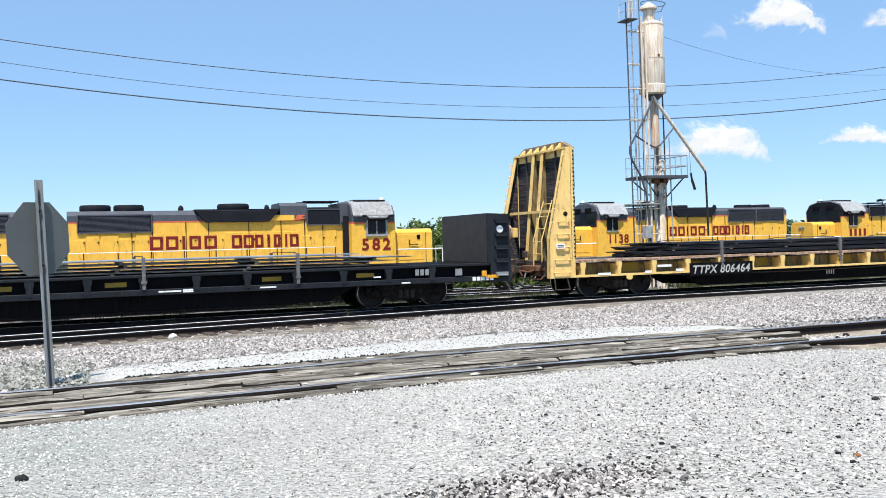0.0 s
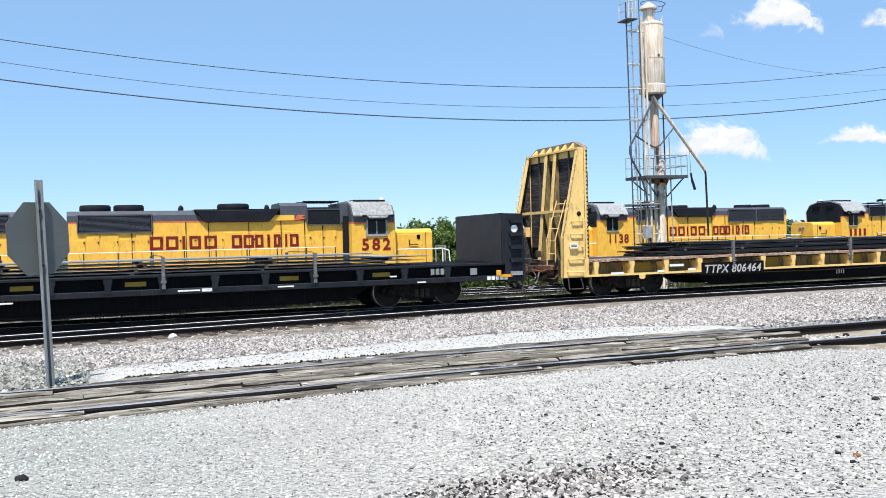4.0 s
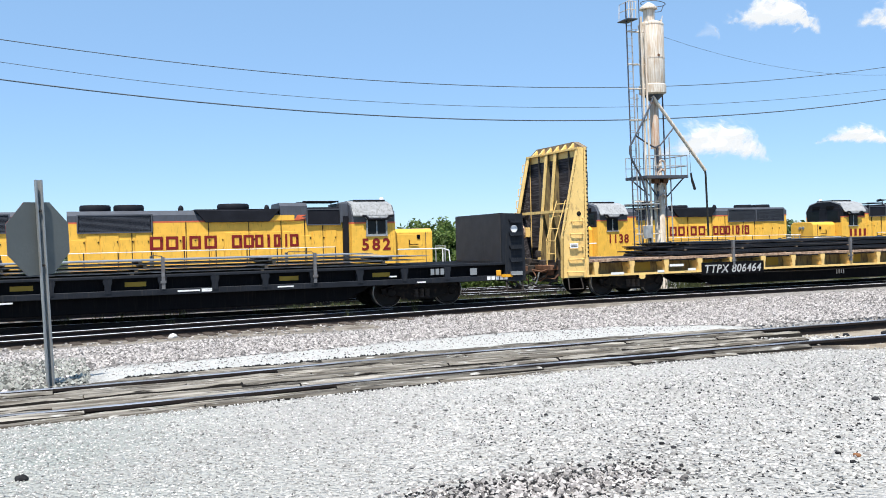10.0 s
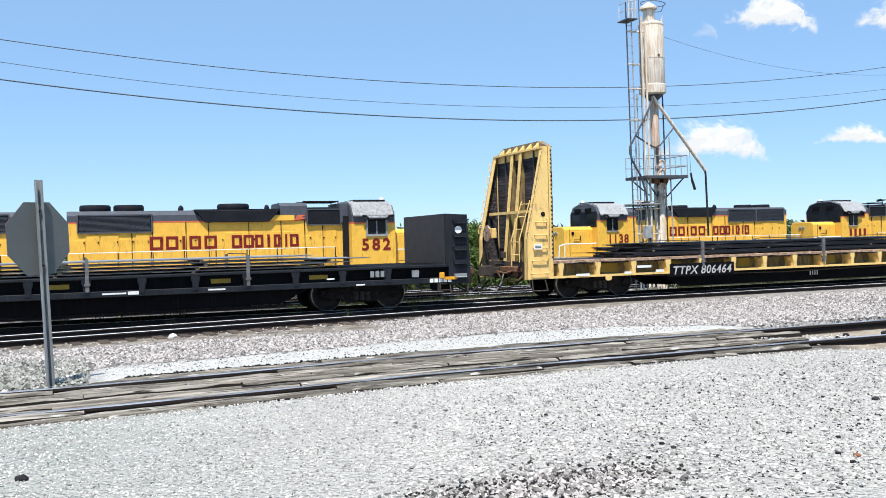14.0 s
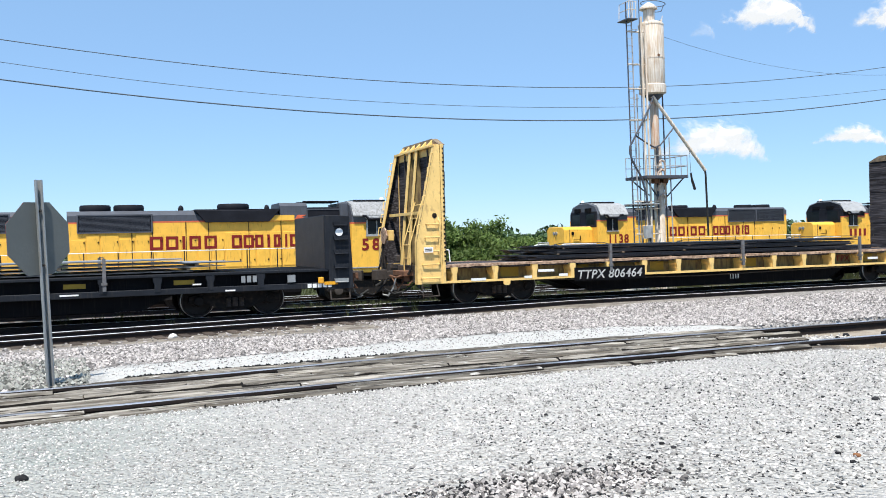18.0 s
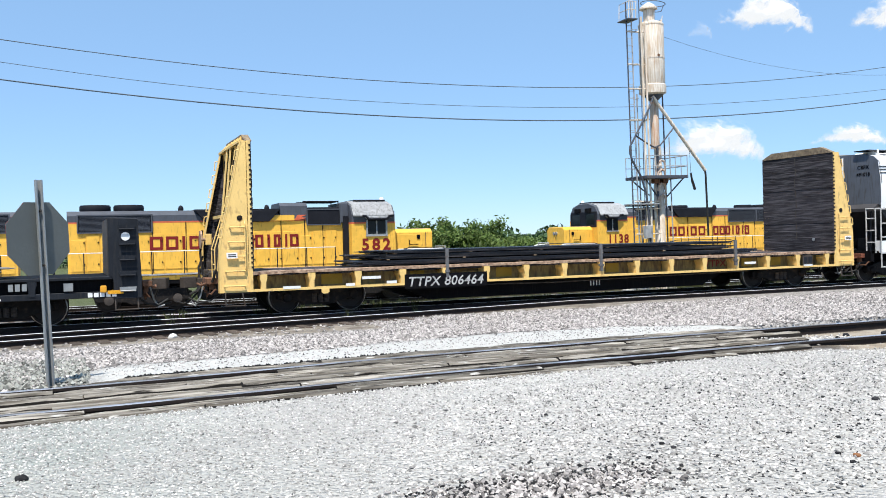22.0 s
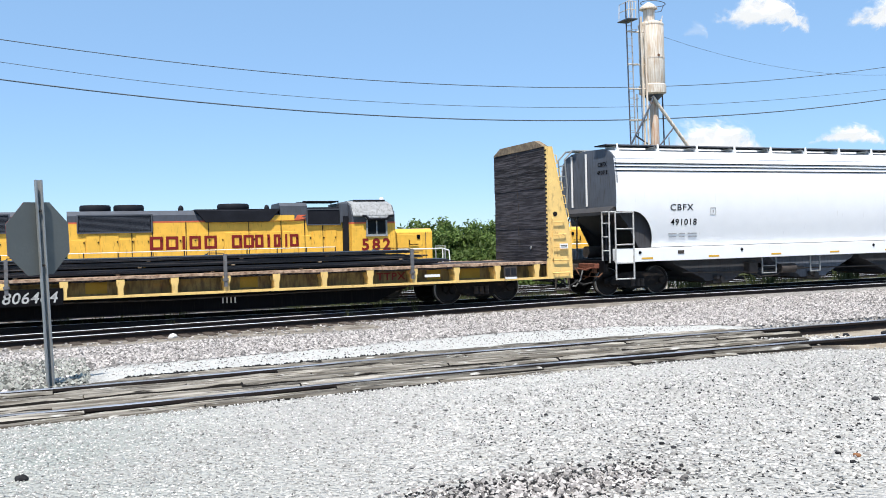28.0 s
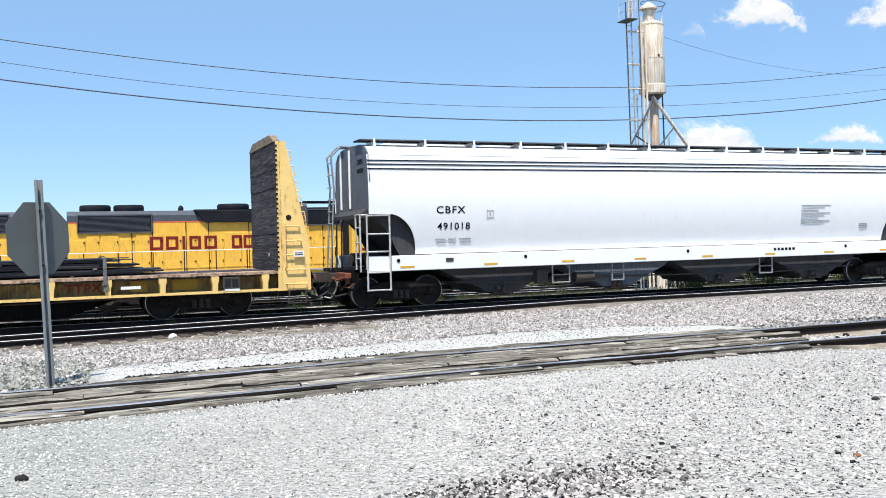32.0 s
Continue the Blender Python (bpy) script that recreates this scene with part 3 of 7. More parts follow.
track_thing("second engine track behind the first", LOCO2_Y, LOCO_RAIL, -90, 160, 18, 60)

# the diverging rails of a turnout beside the train's track
turnout = thing("turnout_track", "diverging turnout rails beside the main track", "railway track")
turnout["kind"] = "structure"
rail_part(turnout, -40, 13.2, 20.6 - 0.16 * 42, 22.52, -0.035)
rail_part(turnout, 13.2, 60, 22.52, 22.62, -0.035)
rail_part(turnout, -40, 8.0, 22.1 - 0.16 * 42, 22.96, -0.035)
for i in range(26):
    x = -6 + 0.55 * i
    piece("tie", TIE, turnout, pose(x, 21.35 + 0.16 * (x - 2), 0.01, 0, 0, 4 + random.uniform(-1, 1)))


def timber_mesh(length, width, thick, seed):
    """A worn baulk: split, hollowed and rounded along its length."""
    bm = nb()
    n, rows = 14, []
    half = width / 2
    for i in range(n + 1):
        x = -length / 2 + length * i / n
        end = 0.02 if i in (0, n) else 0.0
        w = half + 0.01 * noise.noise((x * 2.3, seed, 1)) - end * 0.5
        c = 0.012 * noise.noise((x * 0.9, seed, 5))
        prof = ((-w, -thick), (-w, -0.02), (-w * 0.78, -end), (-w * 0.3, 0), (w * 0.25, 0), (w * 0.8, -end), (w, -0.02), (w, -thick))
        rows.append([bm.verts.new((x, y + c, z + (0.014 * noise.noise((x * 2.6, y * 22, seed)) + 0.008 * noise.noise((x * 9, y * 40, seed)) if z > -0.1 else 0))) for y, z in prof])
    for a, b in zip(rows, rows[1:]):
        for j in range(7):
            # Side faces take the darkened material so the gaps look shaded.
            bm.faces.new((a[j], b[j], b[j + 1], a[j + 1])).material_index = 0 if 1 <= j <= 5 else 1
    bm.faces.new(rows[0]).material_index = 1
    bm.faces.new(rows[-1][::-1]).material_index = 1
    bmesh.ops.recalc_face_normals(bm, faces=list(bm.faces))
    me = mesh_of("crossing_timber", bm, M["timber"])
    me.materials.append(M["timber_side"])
    return me


TIMBERS = [timber_mesh(length, w, 0.09, 3.7 * k) for k, (length, w) in enumerate(((2.4, 0.165), (2.4, 0.18), (2.4, 0.19), (1.5, 0.165), (1.5, 0.185)))]
crossing = thing("timber_crossing", "weathered grey timber road crossing between sunken rails", "level crossing")
crossing["kind"] = "structure"
lanes = [(NEAR_Y - 0.575 + 0.23 * k, -5.0, 8.95 + 0.1 * k + 0.14 * (k % 3)) for k in range(6)]
lanes += [(NEAR_Y + 0.915 + 0.215 * k, (0.1, 0.5)[k], (9.45, 9.2)[k]) for k in range(2)]
lanes += [(NEAR_Y - 0.915 - 0.215 * k, -5.0, (8.4, 6.9)[k]) for k in range(2)]
for k, (y, xa, xb) in enumerate(lanes):
    x = xa - (0.0 if xa > -1 else 0.53 * ((k * 3) % 5))
    while x < xb - 0.5:
        me = TIMBERS[random.randrange(3)] if x < xb - 2.0 else TIMBERS[3 + random.randrange(2)]
        length = 2.4 if x < xb - 2.0 else 1.5
        xm = x + length / 2
        tilt = math.degrees(math.atan2(sag(x + length) - sag(x), length))
        piece("crossing_timber", me, crossing, pose(xm, y + random.uniform(-0.01, 0.01), NEAR_RAIL + sag(xm) - 0.008 + random.uniform(-0.028, 0.01), random.uniform(-3, 2), -tilt + random.uniform(-0.2, 0.2), random.uniform(-0.35, 0.35)))
        x += length + 0.012


# ---- loose stones: joined, too many to count ----
def stones(name, label, material, count, place, size0, size1, seed, sink=0.3):
    """Faceted stones, each a roughened block of six corners; place(u, v) gives x, y."""
    rg = np.random.default_rng(seed)
    base = np.array(((1, 0, 0), (0, 1, 0), (-1, 0, 0), (0, -1, 0), (0, 0, 1), (0, 0, -1)), float)
    tri = np.array(((0, 1, 4), (1, 2, 4), (2, 3, 4), (3, 0, 4), (1, 0, 5), (2, 1, 5), (3, 2, 5), (0, 3, 5)))
    xy = place(rg, count)
    count = len(xy)
    s = rg.uniform(size0, size1, (count, 1, 1)) * rg.uniform(0.6, 1.3, (count, 1, 3)) * np.array((1.0, 1.0, 0.75))
    v = base[None] * s * rg.uniform(0.7, 1.25, (count, 6, 3)) + rg.normal(0, 0.22, (count, 6, 3)) * s
    t = rg.uniform(0, 2 * np.pi, count)
    c, sn = np.cos(t)[:, None], np.sin(t)[:, None]
    vx, vy = v[..., 0] * c - v[..., 1] * sn, v[..., 0] * sn + v[..., 1] * c
    z = np.array([ground_height(a, b) for a, b in xy])
    v = np.stack((vx + xy[:, :1], vy + xy[:, 1:], v[..., 2] + z[:, None] + (s[..., 2].mean(1) * (1 - 2 * sink))[:, None]), -1).reshape(-1, 3)
    f = (tri[None] + 6 * np.arange(count)[:, None, None]).reshape(-1, 3)
    me = bpy.data.meshes.new(name)
    me.from_pydata(v.tolist(), [], f.tolist())
    me.materials.append(material)
    return tagged(new(name, me), label, "gravel", kind="stuff")


def strip(x0, x1, y0, y1, ragged=0.0):
    def place(rg, k):
        x, y = rg.uniform(x0, x1, k), rg.uniform(y0, y1, k)
        return np.stack((x, y + ragged * np.sin(x * 1.3) * np.cos(x * 0.47)), -1)
    return place


def fan(y0, y1, lo, hi, power=1.0):
    """Spread over the ground that widens away from the camera; x runs from lo*y to hi*y."""
    def place(rg, k):
        y = y0 + (y1 - y0) * rg.uniform(0, 1, k) ** power
        return np.stack((rg.uniform(lo, hi, k) * y, y), -1)
    return place


def clump(cx, cy, sx, sy):
    return lambda rg, k: np.stack((rg.normal(cx, sx, k), rg.normal(cy, sy, k)), -1)


def far_of_band(x):
    """Where the smooth white fines beyond the crossing give way to ballast."""
    return float(np.interp(x, (-0.2, 0.4, 1.5, 3.5, 5.0, 7.1, 9.0, 9.6, 10.1), (11.3, 12.9, 13.05, 13.5, 13.9, 14.25, 14.1, 13.2, 11.4)))


def beyond_band(x0, x1, y1, near=11.3):
    """Ballast from the edge of the white fines up to y1, thinning raggedly at the edge."""
    def place(rg, k):
        x, u = rg.uniform(x0, x1, k), rg.uniform(0, 1, k)
        lo = np.array([far_of_band(a) if -0.2 < a < 10.1 else near for a in x])
        lo = lo + 0.25 * np.sin(x * 2.1) * np.cos(x * 0.83) + rg.normal(0, 0.12, k)
        return np.stack((x, lo + (y1 - lo) * u), -1)
    return place


stones("ballast", "grey and pinkish ballast stones along the main track", M["ballast"], 30000, strip(6.5, 40, 18.4, 21.75, 0.3), 0.018, 0.038, 1)
stones("ballast", "scattered ballast stones beside the turnout", M["ballast"], 700, strip(-4, 7, 19.2, 22.8, 0.3), 0.02, 0.04, 14)
stones("ballast", "ballast stones between the rails of the main track", M["ballast"], 12000, strip(-6, 45, 23.3, 26.2), 0.025, 0.05, 2)
stones("ballast", "grey ballast beyond the white fines", M["ballast"], 34000, beyond_band(-1.2, 16, 18.7), 0.016, 0.038, 15)
stones("ballast", "coarse grey ballast around the sign post", M["old_ballast"], 7000, strip(-3.5, 0.2, 11.2, 15.5, 0.2), 0.018, 0.044, 3)
stones("ballast", "pale ballast beyond the end of the crossing", M["ballast"], 16000, strip(9.9, 26, 11.5, 18.6, 0.3), 0.018, 0.038, 4)
stones("gravel", "grey chips strewn over the white fines", M["ballast"], 1800, strip(0.4, 9.5, 11.6, 13.9, 0.1), 0.006, 0.016, 18)
stones("gravel", "few dark chips on the white fines", M["dark_stone"], 260, strip(0.6, 9.4, 11.7, 13.6), 0.006, 0.014, 5)
stones("gravel", "fine white crushed limestone of the lot", M["limestone"], 34000, fan(3.9, 8.6, -0.16, 1.25, 0.8), 0.005, 0.0125, 6)
stones("gravel", "coarser pale stones strewn over the lot", M["limestone"], 2600, fan(3.8, 7.8, 0.35, 1.25), 0.010, 0.022, 7)
stones("gravel", "heap of coarse pale and grey stones in the lot", M["ballast"], 1500, clump(2.5, 4.66, 0.42, 0.16), 0.009, 0.022, 8, 0.15)
stones("gravel", "dark stones mixed into the gravel heap", M["dark_stone"], 1700, clump(2.45, 4.7, 0.38, 0.13), 0.006, 0.016, 12, 0.2)
stones("gravel", "dark grit scattered thinly over the lot", M["dark_stone"], 2300, fan(3.8, 7.8, 0.45, 1.2), 0.0045, 0.0125, 13)
stones("gravel", "gravel and grit along the open siding rails", M["ballast"], 3800, strip(10.2, 28, 7.9, 8.9), 0.014, 0.032, 10)
stones("gravel", "pale gravel spilt between the rails at the end of the timbers", M["limestone"], 1500, clump(9.75, 9.85, 0.4, 0.25), 0.010, 0.024, 16)
stones("gravel", "grit strewn over the near edge of the timbers", M["limestone"], 2600, strip(-5, 9, 8.5, 8.85, 0.08), 0.006, 0.016, 11)
stones("gravel", "dark crumbs along the far edge of the timbers", M["dark_stone"], 700, strip(0.6, 4.3, 11.28, 11.36, 0.05), 0.012, 0.03, 17)


def rock(name, label, material, x, y, r, seed):
    bm = nb()
    bmesh.ops.create_icosphere(bm, subdivisions=2, radius=r)
    for v in bm.verts:
        v.co *= 1 + 0.35 * noise.noise(v.co / r * 1.1 + Vector((seed * 3.1, 0, 0)))
        v.co.z *= 0.6
    ob = part(name, bm, material)
    ob.location = (x, y, ground_height(x, y) + r * 0.3)
    return tagged(ob, label, "stone", "loose stones in the lot")


rock("stone", "dark squarish stone lying in pale gravel", M["dark_stone"], -0.31, 6.40, 0.042, 1)
rock("stone", "small orange-brown broken brick on pale gravel", M["red_stone"], 4.70, 4.40, 0.026, 2)
rock("stone", "dark squarish stone lying in pale gravel", M["dark_stone"], 6.40, 5.78, 0.034, 4)
rock("stone", "pale flat stone beside the turnout rail", M["limestone"], 2.04, 20.2, 0.1, 6)
rg = random.Random(5)
for i in range(90):
    y = rg.uniform(3.9, 7.4)
    xx = y * rg.uniform(0.5, 1.18)
    rock("stone", "dark stone lying in pale gravel", M["dark_stone"], xx, y, rg.choice((0.008, 0.010, 0.012, 0.015, 0.019)), 5 + i)
for i in range(60):
    rock("stone", "dark stone on the coarse gravel heap", M["dark_stone"], rg.gauss(2.6, 0.42), rg.gauss(4.64, 0.17), rg.choice((0.010, 0.014, 0.019)), 130 + i)
# Evenly spaced lumps added for the dark spots between the rails.
for i in range(16):
    rock("stone", "dark lump between the rails beyond the crossing", M["dark_stone"], 10.3 + 0.45 * i + rg.uniform(-0.12, 0.12), 10.05 + rg.uniform(-0.1, 0.1), rg.choice((0.035, 0.05, 0.065)), 200 + i)

# ---- grass and weeds by the tracks ----
def grass_tufts(name, label, places, height, blades, seed):
    rg = np.random.default_rng(seed)
    v, f = [], []
    for x, y in places:
        z = ground_height(x, y)
        for _ in range(blades):
            bx, by = x + rg.normal(0, 0.1), y + rg.normal(0, 0.1)
            a, h = rg.uniform(0, 6.28), height * rg.uniform(0.5, 1.2)
            dx, dy = math.cos(a), math.sin(a)
            w, lean = 0.008, rg.uniform(0.1, 0.5) * h
            k = len(v)
            v += [(bx - dy * w, by + dx * w, z), (bx + dy * w, by - dx * w, z), (bx + dx * lean * 0.4 + dy * w, by + dy * lean * 0.4 - dx * w, z + h * 0.6), (bx + dx * lean, by + dy * lean, z + h)]
            f += [(k, k + 1, k + 2), (k, k + 2, k + 3)]
    me = bpy.data.meshes.new(name)
    me.from_pydata(v, [], f)
    me.materials.append(M["grass"])
    return tagged(new(name, me), label, "grass", kind="stuff")


rg = random.Random(11)
WEEDS = (-0.1, 0.6, 1.2, 2.2, 5.1, 7.8, 8.8, 12.7, 13.5, 15.0, 19.9, 22.2)
grass_tufts("grass", "green grass beyond the main track", [(rg.uniform(7, 40), rg.uniform(28, 38)) for _ in range(420)], 0.22, 12, 21)
grass_tufts("grass", "sparse weeds between the rails", [(rg.uniform(-2, 14), rg.gauss(24.8, 0.25)) for _ in range(16)] + [(rg.gauss(c, 0.35), rg.gauss(24.3, 0.2)) for c in WEEDS for _ in range(4)] + [(rg.uniform(2, 9), rg.gauss(22.4, 0.2)) for _ in range(3)], 0.27, 10, 22)
grass_tufts("grass", "tall ragged weeds behind the main track", [(rg.gauss(c, 0.45), rg.gauss(26.7, 0.25)) for c in (20.4, 24.4, 28.2) for _ in range(9)], 0.6, 16, 24)
grass_tufts("grass", "rough grass beyond the engine tracks", [(rg.uniform(5, 60), rg.uniform(47.5, 60)) for _ in range(500)], 0.5, 14, 23)

# ---- freight car running gear ----
def wheel_pair(car, x):
    """An axle that turns, with its two wheels."""
    bm = nb()
    rod(bm, (0, -0.95, 0), (0, 0.95, 0), 0.075, 12)
    axle = part("wheelset", bm, M["steel_dark"], car)
    axle.matrix_basis = pose(x, 0, 0.42)
    for s in (-1, 1):
        bm = nb()
        prof = ((0.09, 0.70), (0.12, 0.70), (0.13, 0.735), (0.33, 0.75), (0.345, 0.70), (0.45, 0.70), (0.448, 0.725), (0.42, 0.735), (0.417, 0.83), (0.40, 0.838), (0.355, 0.838), (0.34, 0.80), (0.15, 0.79), (0.13, 0.86), (0.09, 0.86))
        lathe(bm, [(r, s * y) for r, y in prof], axis="y", seg=28)
        bm.faces.ensure_lookup_table()
        for f in bm.faces:
            c = f.calc_center_median()
            if math.hypot(c.x, c.z) > 0.404 and abs(c.y) > 0.74:
                f.material_index = 1
        for k in range(3):      # casting marks and grime that show the turning
            t = k * 2.1
            box(bm, 0.36 * math.cos(t) - 0.02, 0.36 * math.cos(t) + 0.02, s * 0.836, s * 0.842, 0.36 * math.sin(t) - 0.02, 0.36 * math.sin(t) + 0.02)
        part("wheel", bm, (M["wheel"], M["tread"]), axle, smooth=True)
    return axle


def truck(car, x):
    """A three-piece truck: bolster, side frames, springs and bearing caps; wheelsets stay with the car."""
    bol = part("truck_bolster", box(nb(), x - 0.2, x + 0.2, -1.0, 1.0, 0.42, 0.62), M["steel_dark"], car, bevel=0.02)
    for s in (-1, 1):
        bm = nb()
        y0, y1 = s * 0.93, s * 1.08
        top = [(-1.12, 0.52), (-0.95, 0.56), (-0.5, 0.70), (0.5, 0.70), (0.95, 0.56), (1.12, 0.52), (1.12, 0.36), (0.72, 0.36), (0.34, 0.20), (-0.34, 0.20), (-0.72, 0.36), (-1.12, 0.36)]
        prism(bm, [(x + a, b) for a, b in top], y0, y1)
        part("side_frame", bm, M["steel_dark"], bol, bevel=0.015)
        for k in range(3):
            bm = nb()
            cx = x - 0.16 + 0.16 * k
            lathe(bm, [(0.06, 0.26 + 0.02 * i) if i % 2 else (0.072, 0.26 + 0.02 * i) for i in range(12)], (cx, s * 1.1, 0), seg=10)
            part("spring", bm, M["steel_mid"], bol)
        for k in (-0.88, 0.88):
            bm = nb()
            lathe(bm, [(0.03, s * 1.04), (0.12, s * 1.04), (0.13, s * 1.12), (0.1, s * 1.16), (0.03, s * 1.165)], (x + k, 0, 0.42), axis="y", seg=14)
            for j in range(3):
                t = j * 2.094 + 0.5
                rod(bm, (x + k + 0.08 * math.cos(t), s * 1.12, 0.42 + 0.08 * math.sin(t)), (x + k + 0.08 * math.cos(t), s * 1.185, 0.42 + 0.08 * math.sin(t)), 0.018, 6)
            part("bearing_cap", bm, M["steel_dark"], bol, smooth=True)
    bm = nb()
    pipe(bm, [(x - 1.0, -0.6, 0.3), (x + 1.0, -0.6, 0.3)], 0.03)
    for k in (-0.42, 0.42):
        box(bm, x + k - 0.05, x + k + 0.05, -0.85, -0.65, 0.22, 0.55)
    part("brake_rigging", bm, M["steel_mid"], bol)
    return [wheel_pair(car, x - 0.88), wheel_pair(car, x + 0.88)]


def coupler(car, x, s, gear="rust"):
    """Coupler, its striker and the air hose, at the end that points along s."""
    bm = nb()
    box(bm, *sorted((x - s * 0.4, x + s * 0.35)), -0.1, 0.1, 0.76, 0.96)
    prism(bm, [(x + s * 0.3, -0.14), (x + s * 0.62, -0.2), (x + s * 0.72, -0.05), (x + s * 0.58, 0.02), (x + s * 0.66, 0.16), (x + s * 0.5, 0.2), (x + s * 0.3, 0.14)], 0.72, 1.0, "z")
    cp = part("coupler", bm, M["steel_mid"], car, "rusty knuckle coupler", bevel=0.015)
    part("striker", box(nb(), *sorted((x - s * 0.12, x + s * 0.05)), -0.28, 0.28, 0.62, 1.06), M["steel_dark"], car, bevel=0.02)
    bm = nb()
    pts = [(x + s * 0.1, 0.35, 0.78), (x + s * 0.25, 0.33, 0.55), (x + s * 0.42, 0.3, 0.38), (x + s * 0.6, 0.25, 0.3), (x + s * 0.78, 0.2, 0.36)]
    pipe(bm, pts, 0.025, 8)
    part("air_hose", bm, M["rubber"], car)
    bm = nb()
    pipe(bm, [(x + s * 0.02, -1.4, 0.72), (x + s * 0.12, -1.35, 0.6), (x + s * 0.12, -0.3, 0.6), (x + s * 0.2, -0.15, 0.85)], 0.018, 6)
    part("cut_lever", bm, M["rust"], car)
    bm = nb()
    pipe(bm, [(x - s * 0.05, -0.9, 0.95), (x + s * 0.08, -0.75, 0.62), (x + s * 0.1, -0.45, 0.5), (x + s * 0.06, -0.2, 0.62)], 0.02, 6)
    part("brake_chain", bm, M["rust"], car, "sagging rusty brake chain")
    bm = nb()
    box(bm, *sorted((x - s * 0.1, x + s * 0.2)), -1.25, -0.35, 0.84, 0.98)
    pipe(bm, [(x + s * 0.1, -1.2, 0.9), (x + s * 0.3, -0.9, 0.8), (x + s * 0.34, -0.5, 0.84)], 0.03, 6)
    part("uncoupling_gear", bm, M[gear], car, "rusty uncoupling gear", bevel=0.012)
    bm = nb()
    pipe(bm, [(x - s * 0.2, -1.0, 0.62), (x + s * 0.1, -0.95, 0.42), (x + s * 0.35, -0.85, 0.36), (x + s * 0.6, -0.8, 0.5)], 0.028, 6)
    pipe(bm, [(x, 0.7, 1.0), (x + s * 0.2, 0.72, 0.6), (x + s * 0.42, 0.62, 0.5), (x + s * 0.5, 0.5, 0.75)], 0.03, 6)
    part("slack_hose", bm, M["rubber"], car, "slack black hoses")
    bm = nb()
    pipe(bm, [(x + s * 0.2, -0.6, 0.8), (x + s * 0.28, -0.58, 0.5), (x + s * 0.4, -0.5, 0.3), (x + s * 0.55, -0.45, 0.34)], 0.022, 6)
    part("hanging_hose", bm, M["galv"], car, "pale hanging hose")
    for y, z, h in ((-0.62, 0.86, 0.1), (0.6, 0.82, 0.12), (-1.05, 0.78, 0.08)):
        part("end_fitting", box(nb(), *sorted((x, x + s * 0.12)), y - 0.08, y + 0.08, z - h, z + h), M["rust"], car, "small rusty bracket", bevel=0.015)
    return cp


def stack_load(name, label, material, x0, x1, layers, seed, group, dun=1.4, bundles=4, z0=1.12):
    """Long flat steel in bundles with dunnage between the layers and ragged ends; returned for keying."""
    r = random.Random(seed)
    ob = thing(name, label, "steel load", group=group)
    z = z0
    for k, (h, a, b, gap) in enumerate(layers):
        xx = x0 + a + 0.3
        while xx < x1 - b - 0.2:
            bm = box(nb(), xx - 0.045, xx + 0.045, -1.27, 1.27, z, z + gap)
            part("dunnage", bm, M["dunnage"], ob, bevel=0.006)
            xx += dun
        z += gap
        wy = 2.6 / bundles
        for j in range(bundles):
            n_bar = 3
            for q in range(n_bar):
                bm = nb()
                ea, eb = a + r.uniform(-0.35, 0.35), b + r.uniform(-0.5, 0.5)
                hh = h / n_bar
                box(bm, x0 + ea, x1 - eb, -1.3 + j * wy + r.uniform(0.0, 0.05), -1.3 + (j + 1) * wy - r.uniform(0.02, 0.07), z + q * hh, z + (q + 1) * hh - 0.006)
                part("flat_bar", bm, material, ob)
        z += h
    return ob, z


def car_stakes(car, xs, z1, side_y=-1.6):
    for x in xs:
        for s in (-1, 1):
            bm = nb()
            y = s * abs(side_y)
            prism(bm, [(x - 0.04, y - 0.035), (x + 0.04, y - 0.035), (x + 0.04, y + 0.035), (x + 0.025, y + 0.035), (x + 0.025, y - 0.015), (x - 0.025, y - 0.015), (x - 0.025, y + 0.035), (x - 0.04, y + 0.035)], 0.78, z1, "z")
            box(bm, x - 0.065, x + 0.065, y - 0.05, y + 0.05, 0.92, 0.98)
            part("stake", bm, M["stake_steel"], car, "grey steel side stake")
        bm = nb()
        pipe(bm, [(x, -1.56, z1 - 0.03), (x, -1.3, z1 + 0.02), (x, 1.3, z1 + 0.02), (x, 1.56, z1 - 0.03)], 0.012, 5)
        part("tie_down", bm, M["steel_mid"], car)


